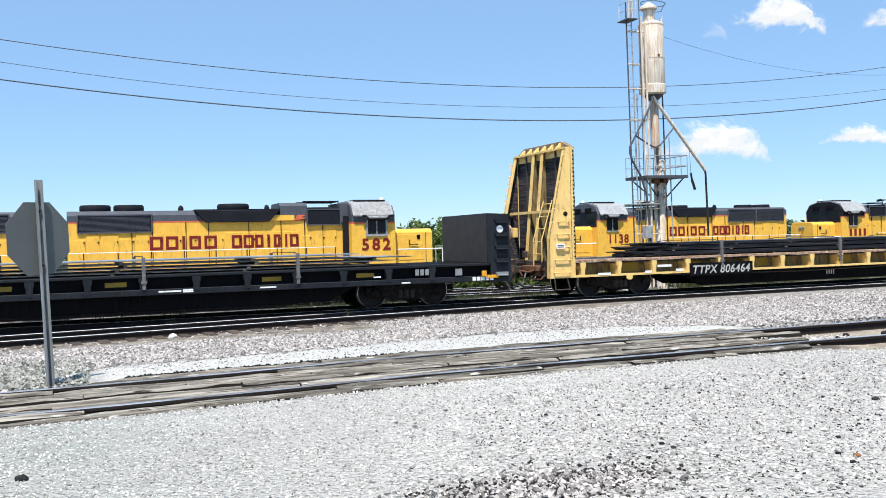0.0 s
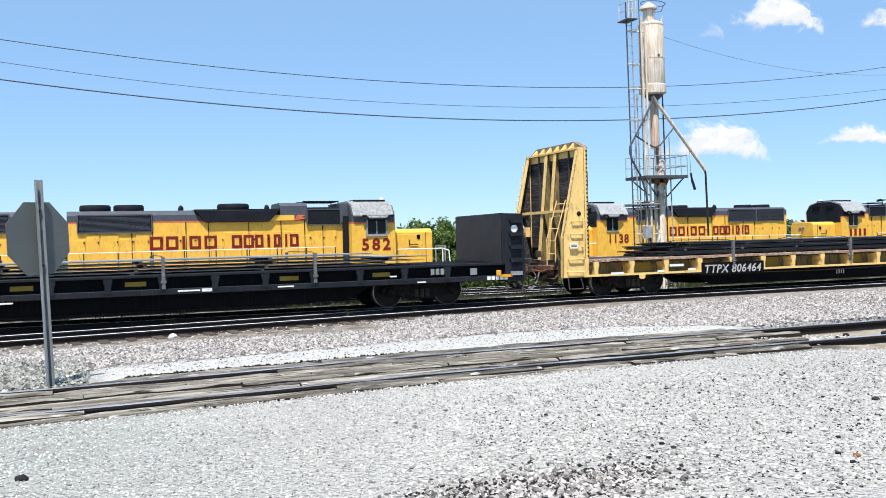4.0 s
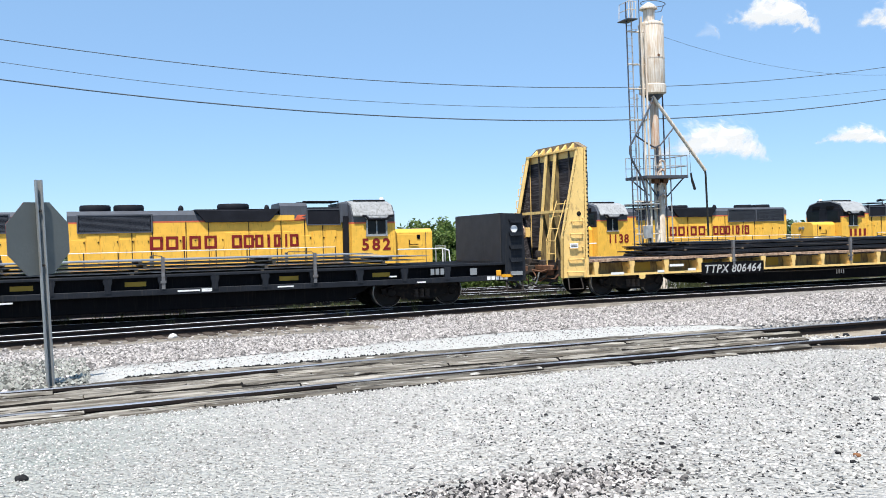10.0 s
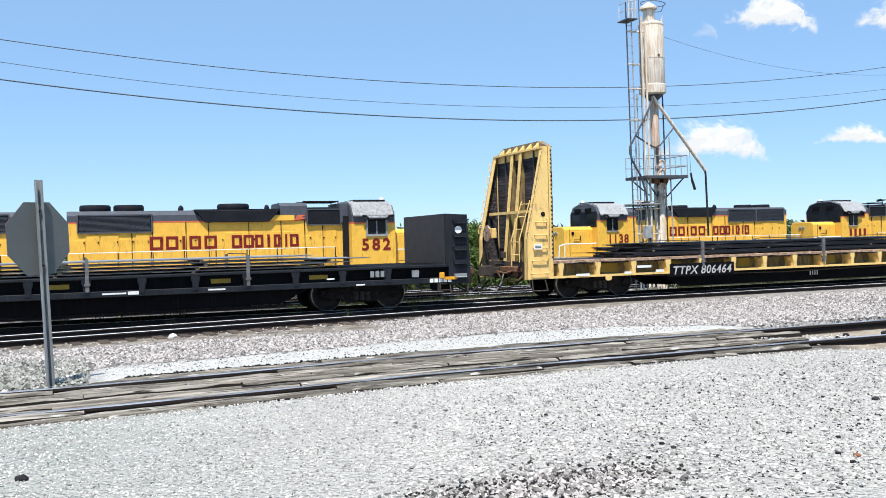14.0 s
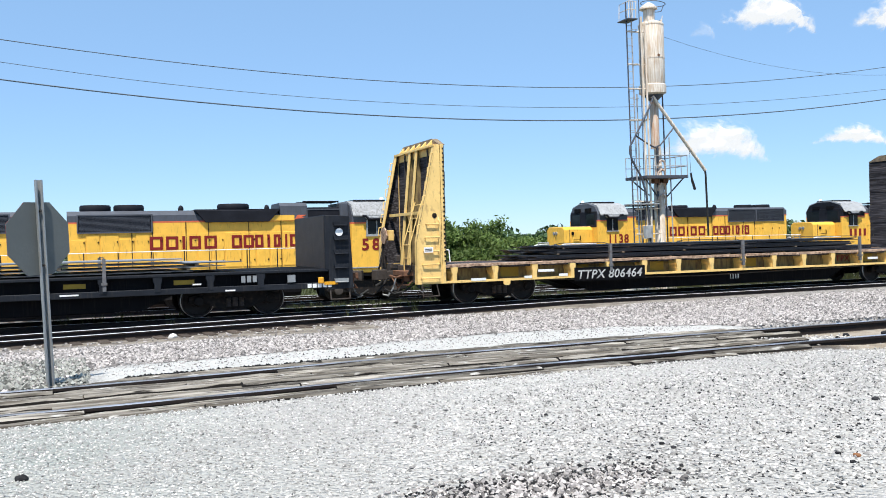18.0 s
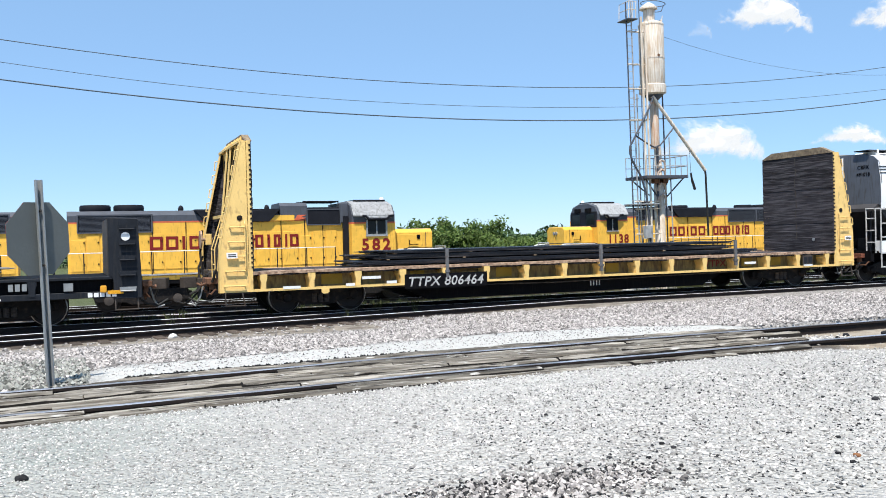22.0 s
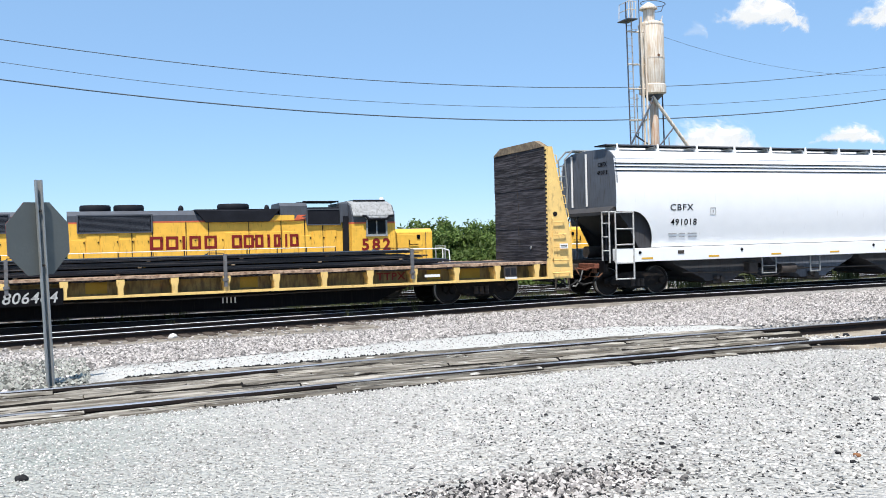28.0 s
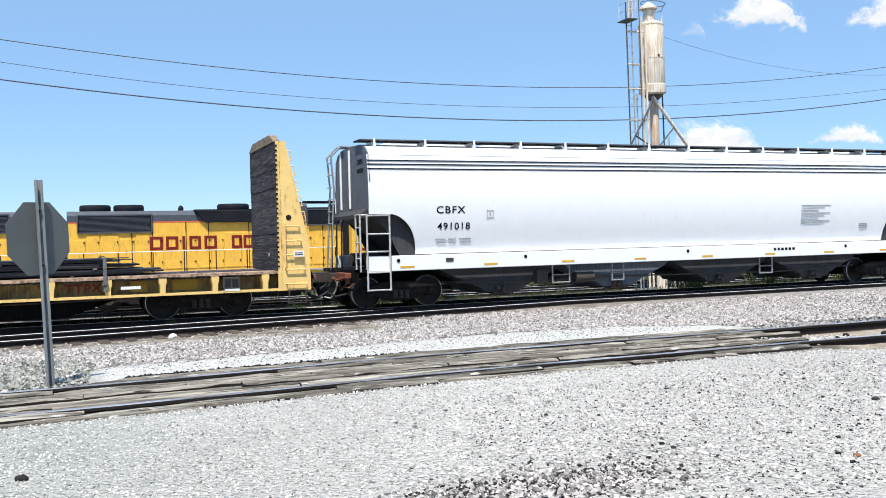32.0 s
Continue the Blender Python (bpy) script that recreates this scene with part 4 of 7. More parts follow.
# ---- yellow bulkhead flat car ----
def bulkhead(car, s):
    """The end wall at the end along s: planked inside, tapered gussets, ribs, cap, ladder and brake gear."""
    xi, xt, xb = s * 9.46, s * 9.68, s * 10.24     # inner face, outer top, outer bottom
    wall = part("bulkhead_frame", box(nb(), *sorted((xi + s * 0.09, xi + s * 0.13)), -1.5, 1.5, 4.1, 4.3), M["car_yellow"], car)
    me_n = 14
    for k in range(me_n):
        h = 3.2 / me_n
        z = 1.12 + k * h
        d = random.uniform(-0.012, 0.004)
        bm = box(nb(), *sorted((xi - s * (0.05 - d), xi + s * 0.09)), -1.60, 1.60, z + 0.002, z + h - 0.002)
        part("plank", bm, M["plank_dark"], wall, bevel=0.008)
    seam = nb()       # steel strap down the planks, with its bolts
    for k in range(8):
        z = 1.5 + 0.36 * k
        box(seam, *sorted((xi - s * 0.05, xi - s * 0.062)), 0.0 + 0.02 * (k % 3), 0.025 + 0.02 * (k % 3), z, z + 0.26)
    part("strap", seam, M["steel_mid"], wall)
    part("lashing_eye", lathe(nb(), [(0.02, xi - s * 0.05), (0.05, xi - s * 0.05), (0.05, xi - s * 0.08), (0.02, xi - s * 0.08)], (0, -0.75, 1.5), axis="x", seg=8), M["galv"], wall)
    bm = nb()
    prism(bm, [(-1.6, 4.325), (1.6, 4.325), (1.6, 4.34), (1.12, 4.54), (-1.12, 4.54), (-1.6, 4.34)], xi - s * 0.07, xi + s * 0.1, "x")
    part("cap", bm, M["cap_brown"], wall, "grimy tan-brown top cap")
    bm = nb()
    box(bm, *sorted((xi + s * 0.1, xt + s * 0.03)), -1.56, 1.56, 4.29, 4.345)
    part("top_shelf", bm, M["car_yellow"], wall)
    for k in range(6):
        y = -1.1 + 0.44 * k
        part("cap_bracket", prism(nb(), [(xi + s * 0.1, 4.34), (xt + s * 0.03, 4.34), (xi + s * 0.1, 4.5)], y - 0.05, y + 0.05), M["car_yellow"], wall)
    for y in (-1.58, 1.58):
        g = nb()
        prism(g, [(xi - s * 0.02, 0.62), (xi - s * 0.02, 4.34), (xt, 4.34), (xb, 1.75), (xb + s * 0.02, 0.62)], y - 0.02, y + 0.02)
        part("gusset", g, M["car_yellow"], wall)
        yi = y + 0.022 if y < 0 else y - 0.026
        # Thin dark sheet paints the bay's shade onto the gusset's inner face.
        part("gusset_liner", prism(nb(), [(xi + s * 0.13, 1.14), (xi + s * 0.13, 4.3), (xt - s * 0.03, 4.3), (xb - s * 0.05, 1.75), (xb - s * 0.05, 1.14)], yi, yi + 0.004), M["plank_dark"], wall, "inner face of the end wall's side, darkened for shade")
        g = nb()       # flanges on both edges of the gusset
        if y < 0:
            fy = (y - 0.02, y + 0.16)
        else:
            fy = (y - 0.16, y + 0.02)
        prism(g, [(xt, 4.34), (xt - s * 0.03, 4.34), (xb - s * 0.03, 1.75), (xb - s * 0.02, 0.62), (xb + s * 0.02, 0.62), (xb, 1.75)], fy[0] - 0.01, fy[1])
        part("gusset_flange", g, M["car_yellow"], wall)
        g = nb()
        ya, yb = (y - 0.035, y - 0.02) if y < 0 else (y + 0.02, y + 0.035)
        box(g, *sorted((xi - s * 0.02, xi + s * 0.07)), ya, yb, 0.62, 4.34)
        part("corner_post", g, M["car_yellow"], wall)
        g = nb()
        for k in range(26):
            z = 1.2 + k * 0.12
            box(g, *sorted((xi - s * 0.03, xi + s * 0.015)), (ya - 0.012) if y < 0 else ya, yb if y < 0 else yb + 0.012, z, z + 0.05)
        part("corner_bolts", g, M["steel_dark"], wall)
        g = lathe(nb(), [(0.045, -0.03), (0.07, -0.03), (0.07, 0.03), (0.045, 0.03)], (xi + s * 0.27, y, 2.44), axis="y", seg=10)
        part("lashing_ring", g, M["steel_dark"], wall)
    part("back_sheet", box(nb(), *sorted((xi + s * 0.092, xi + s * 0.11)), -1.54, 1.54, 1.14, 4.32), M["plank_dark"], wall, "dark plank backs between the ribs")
    for y in (-0.24, 0.3):
        g = nb()
        prism(g, [(xt, 4.32), (xi + s * 0.11, 4.32), (xi + s * 0.11, 1.1), (xb - s * 0.22, 1.1)], y - 0.012, y + 0.012)
        rib = part("rib", g, M["web"], wall, "grimy end wall rib web, darkened for shade")
        g = prism(nb(), [(xt + s * 0.01, 4.32), (xt - s * 0.02, 4.32), (xb - s * 0.25, 1.1), (xb - s * 0.22, 1.1)], y - 0.07, y + 0.07)
        part("rib_flange", g, M["car_yellow"], rib, "yellow rib flange")
    for y in (-0.9, 0.9):
        part("stiffener", box(nb(), *sorted((xi + s * 0.11, xi + s * 0.16)), y - 0.03, y + 0.03, 1.12, 4.3), M["steel_mid"], wall)
    g = nb()      # hoses, rods and brackets across the end
    pipe(g, [(xb + s * 0.02, 1.2, 1.5), (xb + s * 0.16, 1.0, 1.2), (xb + s * 0.2, 0.5, 0.75), (xb + s * 0.3, 0.3, 0.55)], 0.03, 6)
    pipe(g, [(xb + s * 0.04, -1.3, 1.2), (xb + s * 0.14, -1.3, 0.9), (xb + s * 0.14, 1.3, 0.9), (xb + s * 0.04, 1.3, 1.2)], 0.025, 6)
    pipe(g, [(xb + s * 0.05, 0.9, 2.2), (xb + s * 0.12, 0.92, 1.6), (xb + s * 0.1, 0.7, 1.0)], 0.03, 6)
    part("end_piping", g, M["steel_dark"], wall)
    for y, z, w, h in ((0.45, 1.0, 0.12, 0.16), (-0.45, 0.98, 0.14, 0.14), (1.0, 1.25, 0.1, 0.12), (-0.15, 1.3, 0.08, 0.1)):
        part("bracket", box(nb(), *sorted((xb - s * 0.02, xb + s * 0.1)), y - w, y + w, z - h, z + h), M["steel_mid"], wall, bevel=0.02)
    g = nb()
    box(g, *sorted((xb - s * 0.42, xb - s * 0.32)), -1.5, 1.5, 2.5, 2.58)
    part("cross_brace", g, M["car_yellow"], wall)
    # ladders: on the gusset side and on the end
    for y in (-1.66, 1.66):
        for k in range(5):
            g = nb()
            z = 0.78 + 0.36 * k
            w = 0.5 - 0.04 * k
            xa, xc = xi + s * 0.18, xi + s * (0.18 + w)
            yo = y
            yi = -1.6 if y < 0 else 1.6
            pipe(g, [(xa, yi, z), (xa, yo, z), (xc, yo, z), (xc, yi, z)], 0.016, 6)
            part("ladder_rung", g, M["car_yellow"], wall)
        g = nb()
        pipe(g, [(xi + s * 0.25, -1.6 if y < 0 else 1.6, 0.62), (xi + s * 0.2, y, 0.3), (xi + s * 0.66, y, 0.3), (xi + s * 0.66, -1.6 if y < 0 else 1.6, 0.62)], 0.016, 6)
        part("step", g, M["steel_mid"], wall)
        g = nb()
        pipe(g, [(xi + s * 0.16, y * 0.97, 1.15), (xi + s * 0.16, y, 1.2), (xi + s * 0.16, y, 2.3), (xi + s * 0.16, y * 0.97, 2.35)], 0.014, 6)
        part("grab_iron", g, M["car_yellow"], wall)
        for k in range(6):      # hand holds up the slanted edge
            z = 1.95 + 0.38 * k
            xe = xb + (xt - xb) * (z - 1.75) / (4.34 - 1.75)
            ye = y * 0.965
            g = pipe(nb(), [(xe - s * 0.02, ye, z), (xe + s * 0.05, ye, z + 0.02), (xe + s * 0.02, ye, z + 0.24), (xe - s * 0.06, ye, z + 0.26)], 0.013, 6)
            part("hand_hold", g, M["car_yellow"], wall)
        plate = part("notice_plate", box(nb(), *sorted((xi + s * 0.36, xi + s * 0.62)), y - 0.022 if y < 0 else y, y if y < 0 else y + 0.022, 1.46, 1.6), M["white"], wall, "small pale notice plate")
        for k in range(2):
            part("notice_line", box(nb(), *sorted((xi + s * 0.39, xi + s * 0.59)), (y - 0.026) if y < 0 else y + 0.022, (y - 0.022) if y < 0 else y + 0.026, 1.495 + 0.045 * k, 1.515 + 0.045 * k), M["black"], plate)
    g = nb()
    for k in range(6):
        z = 0.95 + 0.36 * k
        xo = xb + s * 0.05 - s * 0.12 * max(0, k - 2)
        pipe(g, [(xo, -1.2, z), (xo, -0.7, z)], 0.014, 6)
    pipe(g, [(xb + s * 0.05, -1.2, 0.9), (xb + s * 0.05, -1.2, 1.7), (xb - s * 0.32, -1.2, 2.85)], 0.016, 6)
    pipe(g, [(xb + s * 0.05, -0.7, 0.9), (xb + s * 0.05, -0.7, 1.7), (xb - s * 0.32, -0.7, 2.85)], 0.016, 6)
    part("end_ladder", g, M["car_yellow"], wall)
    if s < 0:
        g = nb()
        lathe(g, [(0.2, -0.02), (0.24, -0.02), (0.24, 0.02), (0.2, 0.02)], (xb - 0.12, 0.75, 1.95), axis="x", seg=18)
        for k in range(4):
            t = k * math.pi / 2
            rod(g, (xb - 0.12, 0.75, 1.95), (xb - 0.12, 0.75 + 0.22 * math.cos(t), 1.95 + 0.22 * math.sin(t)), 0.015, 5)
        rod(g, (xb - 0.14, 0.75, 1.95), (xb + 0.2, 0.75, 1.95), 0.04, 8)
        part("brake_wheel", g, M["rust_edge"], wall)
        g = nb()
        box(g, xb + 0.0, xb + 0.16, 0.66, 0.84, 1.8, 2.1)
        part("brake_housing", g, M["car_yellow"], wall, bevel=0.015)
    g = nb()
    box(g, *sorted((xb, xb - s * 0.12)), -1.56, 1.56, 0.66, 1.12)
    part("end_sill", g, M["steel_mid"], car)
    return wall


def yellow_flat():
    car = thing("bulkhead_flat_car", "yellow bulkhead flat car with rusty edges and dark plank end walls", "freight car")
    # deck and side construction
    bm = box(nb(), -10.2, 10.2, -1.5, 1.5, 1.0, 1.11)
    part("deck", bm, M["plank_dark"], car)
    for s in (-1, 1):
        # Web colour is darker than the flanges, with their shade painted in.
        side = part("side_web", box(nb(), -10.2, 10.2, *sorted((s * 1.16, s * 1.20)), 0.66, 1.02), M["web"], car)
        bm = nb()       # a battered edge, bent up and down along its length
        n, last = 60, None
        for i in range(n + 1):
            xx, d, e = -9.45 + 18.9 * i / n, random.uniform(-0.014, 0.014), random.uniform(-0.014, 0.012)
            ring = [bm.verts.new((xx, s * y, z)) for y, z in ((1.16, 1.05), (1.60 + d, 1.05 + e), (1.60 + d, 1.115 + e), (1.16, 1.12))]
            if last:
                for j in range(4):
                    bm.faces.new((last[j], last[(j + 1) % 4], ring[(j + 1) % 4], ring[j]))
            else:
                bm.faces.new(ring)
            last = ring
        bm.faces.new(last)
        part("top_flange", bm, M["rust_edge"], side)
        part("bottom_flange", box(nb(), -9.5, 9.5, *sorted((s * 1.16, s * 1.60)), 0.62, 0.675), M["car_yellow"], side)
        pm = nb()
        prism(pm, [(-0.06, 0.66), (0.06, 0.66), (0.06, 0.84), (0.09, 0.93), (0.09, 1.04), (-0.09, 1.04), (-0.09, 0.93), (-0.06, 0.84)], s * 1.18, s * 1.595)
        pocket = mesh_of("stake_pocket", pm, M["car_yellow"])
        for k in range(16):
            piece("stake_pocket", pocket, side, pose(-9.18 + 1.22 * k, 0, 0))
        for k, (dx, w) in ((1, (0.62, 0.28)), (3, (0.55, 0.2)), (5, (0.7, 0.24)), (8, (0.6, 0.22)), (12, (0.7, 0.2)), (13, (0.55, 0.3))):
            x = -9.18 + 1.22 * k + dx
            part("plate", box(nb(), x - w, x + w, *sorted((s * 1.20, s * 1.212)), 0.72, 0.98), M["olive_plate"], side, "dull yellow plate")
        for k, dx, z, w in ((0, 0.7, 0.69, 0.22), (2, 0.35, 0.86, 0.25), (2, 0.9, 0.72, 0.14), (4, 0.3, 0.7, 0.14), (12, 0.5, 0.84, 0.22), (14, 0.4, 0.7, 0.18), (1, 1.0, 0.7, 0.12)):
            x = -9.18 + 1.22 * k + dx
            part("notice_plate", box(nb(), x - w, x + w, *sorted((s * 1.60, s * 1.608)), z - 0.035, z + 0.035), M["white"], side, "small pale notice plate")
        x = -9.18 + 1.22 * 14 + 0.38
        holder = part("card_holder", box(nb(), x - 0.2, x + 0.2, *sorted((s * 1.58, s * 1.615)), 0.72, 1.0), M["steel_mid"], side, "card holder with pale frame", bevel=0.01)
        for dx in (-0.09, 0.09):
            part("card", box(nb(), x + dx - 0.07, x + dx + 0.07, *sorted((s * 1.615, s * 1.62)), 0.76, 0.96), M["black_web"], holder)
    # dark fishbelly centre sill
    bm = nb()
    prism(bm, [(-10.1, 0.98), (10.1, 0.98), (10.1, 0.66), (6.0, 0.62), (4.8, 0.22), (-4.8, 0.22), (-6.0, 0.62), (-10.1, 0.66)], -0.45, 0.45)
    part("centre_sill", bm, M["black"], car)
    for y in (-0.95, 0.95):
        bm = nb()
        prism(bm, [(-5.6, 0.66), (5.6, 0.66), (4.6, 0.18), (-4.6, 0.18)], y - 0.03, y + 0.03)
        part("fishbelly_sill", bm, M["black"], car)
    for k in range(8):
        x = -7 + 2 * k
        part("cross_bearer", box(nb(), x - 0.05, x + 0.05, -1.17, 1.17, 0.62, 0.98), M["black"], car)
    bm = nb()
    rod(bm, (-0.6, -0.75, 0.42), (0.5, -0.75, 0.42), 0.16, 14)
    part("air_tank", bm, M["steel_mid"], car, smooth=True)
    bm = nb()
    pipe(bm, [(-6.2, -1.25, 0.58), (-0.8, -1.25, 0.5), (6.2, -1.25, 0.58)], 0.02, 6)
    part("brake_pipe", bm, M["steel_mid"], car)
    # black panel with the car's mark
    panel = part("mark_panel", box(nb(), -5.48, -3.1, -1.625, -1.602, 0.52, 0.9), M["black"], car, "black panel with white lettering")
    words("TTPX 806464", 0.35, M["pale_paint"], panel, pose(-4.32, -1.628, 0.585), "lettering", 1.04, 0.004, 1.06, 0.2)
    words("TTPX", 0.27, M["red"], car, pose(4.93, -1.215, 0.76), "lettering", 1.15, 0.004, 1.1)
    for i in range(4):
        part("chalk_bar", box(nb(), 0.55 + 0.1 * i, 0.58 + 0.1 * i, -1.0, -0.985, 0.34, 0.5), M["white"], car, "small white painted mark")
    bulkhead(car, -1)
    bulkhead(car, 1)
    for x in (-7.62, 7.62):
        truck_list = truck(car, x)
        WHEELS.setdefault("flat", []).extend(truck_list)
    coupler(car, -10.3, -1)
    coupler(car, 10.3, 1)
    bm = nb()
    prism(bm, [(-7.72, 0.62), (-7.52, 0.62), (-7.52, 0.54), (-7.57, 0.5), (-7.67, 0.5), (-7.72, 0.54)], -1.61, -1.58)
    part("jacking_pad", bm, M["car_yellow"], car)
    car_stakes(car, (-4.26, 0.55, 5.4), 1.57)
    return car


# ---- dark flat car with a low steel bulkhead ----
def dark_flat():
    car = thing("flat_car", "black flat car with grey stakes and a low steel end wall", "freight car")
    part("deck", box(nb(), -10.3, 10.3, -1.5, 1.5, 1.02, 1.13), M["black"], car)
    x_pk = [9.38 - 1.4 - 1.22 * k for k in range(15)]
    for s in (-1, 1):
        side = part("side_web", box(nb(), -10.3, 9.7, *sorted((s * 1.42, s * 1.46)), 0.7, 1.08), M["black"], car)
        part("top_flange", box(nb(), -10.3, 9.7, *sorted((s * 1.42, s * 1.60)), 1.06, 1.13), M["black_web"], side, bevel=0.01)
        part("bottom_flange", box(nb(), -10.3, 9.7, *sorted((s * 1.42, s * 1.60)), 0.64, 0.78), M["black_web"], side, bevel=0.01)
        pm = nb()
        prism(pm, [(-0.07, 0.72), (0.07, 0.72), (0.07, 0.9), (0.1, 0.97), (0.1, 1.06), (-0.1, 1.06), (-0.1, 0.97), (-0.07, 0.9)], s * 1.44, s * 1.615)
        pocket = mesh_of("stake_pocket", pm, M["black_web"])
        for x in x_pk:
            piece("stake_pocket", pocket, side, pose(x, 0, 0))
        for k in (2, 4, 7, 9, 10):
            x = x_pk[k] + 0.62
            part("plate", box(nb(), x - 0.24, x + 0.24, *sorted((s * 1.46, s * 1.468)), 0.86, 0.97), M["olive_plate"], side, "dull yellow plate")
        for k, dx, z, w in ((2, 0.9, 0.86, 0.1), (4, 0.5, 0.72, 0.2), (6, 0.6, 0.72, 0.26), (9, 0.3, 0.6, 0.14), (0, -0.75, 0.68, 0.12), (5, -0.2, 0.74, 0.12), (5, -0.2, 0.7, 0.12)):
            x = x_pk[k] + dx
            part("notice_plate", box(nb(), x - w, x + w, *sorted((s * 1.60, s * 1.608)), z - 0.018, z + 0.018), M["white"], side, "small white painted mark")
        for dx in (0.0, 0.14, 0.28):
            x = 7.55 + dx
            part("card", box(nb(), x - 0.05, x + 0.05, *sorted((s * 1.60, s * 1.608)), 0.86, 1.02), M["galv"], side)
        x = 8.74
        part("card", box(nb(), x - 0.1, x + 0.1, *sorted((s * 1.615, s * 1.622)), 0.82, 1.0), M["galv"], side, "pale grey card")
        for i in range(5):
            x = 9.2 + 0.13 * i
            part("mark_bar", box(nb(), x - 0.05, x + 0.05, *sorted((s * 1.605, s * 1.612)), 0.66, 0.76), M["white"], side, "white painted mark")
    bm = nb()
    prism(bm, [(-10.2, 1.0), (10.2, 1.0), (10.2, 0.7), (5.8, 0.64), (4.6, 0.2), (-4.6, 0.2), (-5.8, 0.64), (-10.2, 0.7)], -0.45, 0.45)
    part("centre_sill", bm, M["black"], car)
    for y in (-1.3, 1.3):
        bm = nb()
        prism(bm, [(-6.1, 0.7), (6.1, 0.7), (5.2, 0.27), (-5.2, 0.27)], y - 0.03, y + 0.03)
        part("fishbelly_sill", bm, M["black"], car)
    # end wall: closed steel box with a ladder of bracket rungs and a white disc
    wall = part("bulkhead", prism(nb(), [(9.62, 1.1), (9.62, 2.49), (10.28, 2.46), (10.34, 1.1), (10.34, 0.6), (9.72, 0.6), (9.72, 1.1)], -1.6, 1.56), M["black_web"], car, "dark grey steel end wall", bevel=0.012)
    part("face_sheet", box(nb(), 9.60, 9.618, -1.56, 1.53, 1.14, 2.47), M["bulkhead_black"], wall, "brownish dark steel face")
    for k in range(5):
        z = 0.78 + 0.36 * k
        g = nb()
        prism(g, [(9.86, z), (10.2, z), (10.22, z + 0.09), (9.84, z + 0.09)], -1.66, -1.6)
        pipe(g, [(9.86, -1.68, z), (10.2, -1.68, z)], 0.016, 6)
        part("rung", g, M["black_web"] if k else M["galv"], wall)
    g = nb()
    lathe(g, [(0.02, -1.625), (0.1, -1.625), (0.1, -1.605), (0.02, -1.605)], (10.0, 0, 2.05), axis="y", seg=20)
    part("disc", g, M["white"], wall, "white painted disc")
    g = box(nb(), 9.18 + 0.4, 9.18 + 0.75, -1.63, -1.6, 0.72, 0.8)
    part("placard", g, mat("orange_yellow_paint", (0.7, 0.33, 0.02), 0.5), car, "orange-yellow plate")
    g = box(nb(), 9.42, 9.56, -1.66, -1.6, 0.76, 0.92)
    part("marker", g, mat("orange_marker_paint", (0.75, 0.35, 0.03), 0.5), car, "orange-yellow marker block", bevel=0.015)
    g = nb()
    pipe(g, [(9.75, -1.56, 0.6), (9.75, -1.62, 0.34), (10.25, -1.62, 0.34), (10.25, -1.56, 0.6)], 0.018, 6)
    part("step", g, M["steel_mid"], car)
    part("end_sill", box(nb(), 10.2, 10.36, -1.5, 1.5, 0.66, 1.05), M["black"], car)
    for x in (-7.4, 7.42):
        WHEELS.setdefault("dark", []).extend(truck(car, x))
    coupler(car, 10.4, 1)
    car_stakes(car, (2.08 - 1.4 - 3.66, 2.08 - 1.4, 5.76 - 1.4), 1.54)
    return car


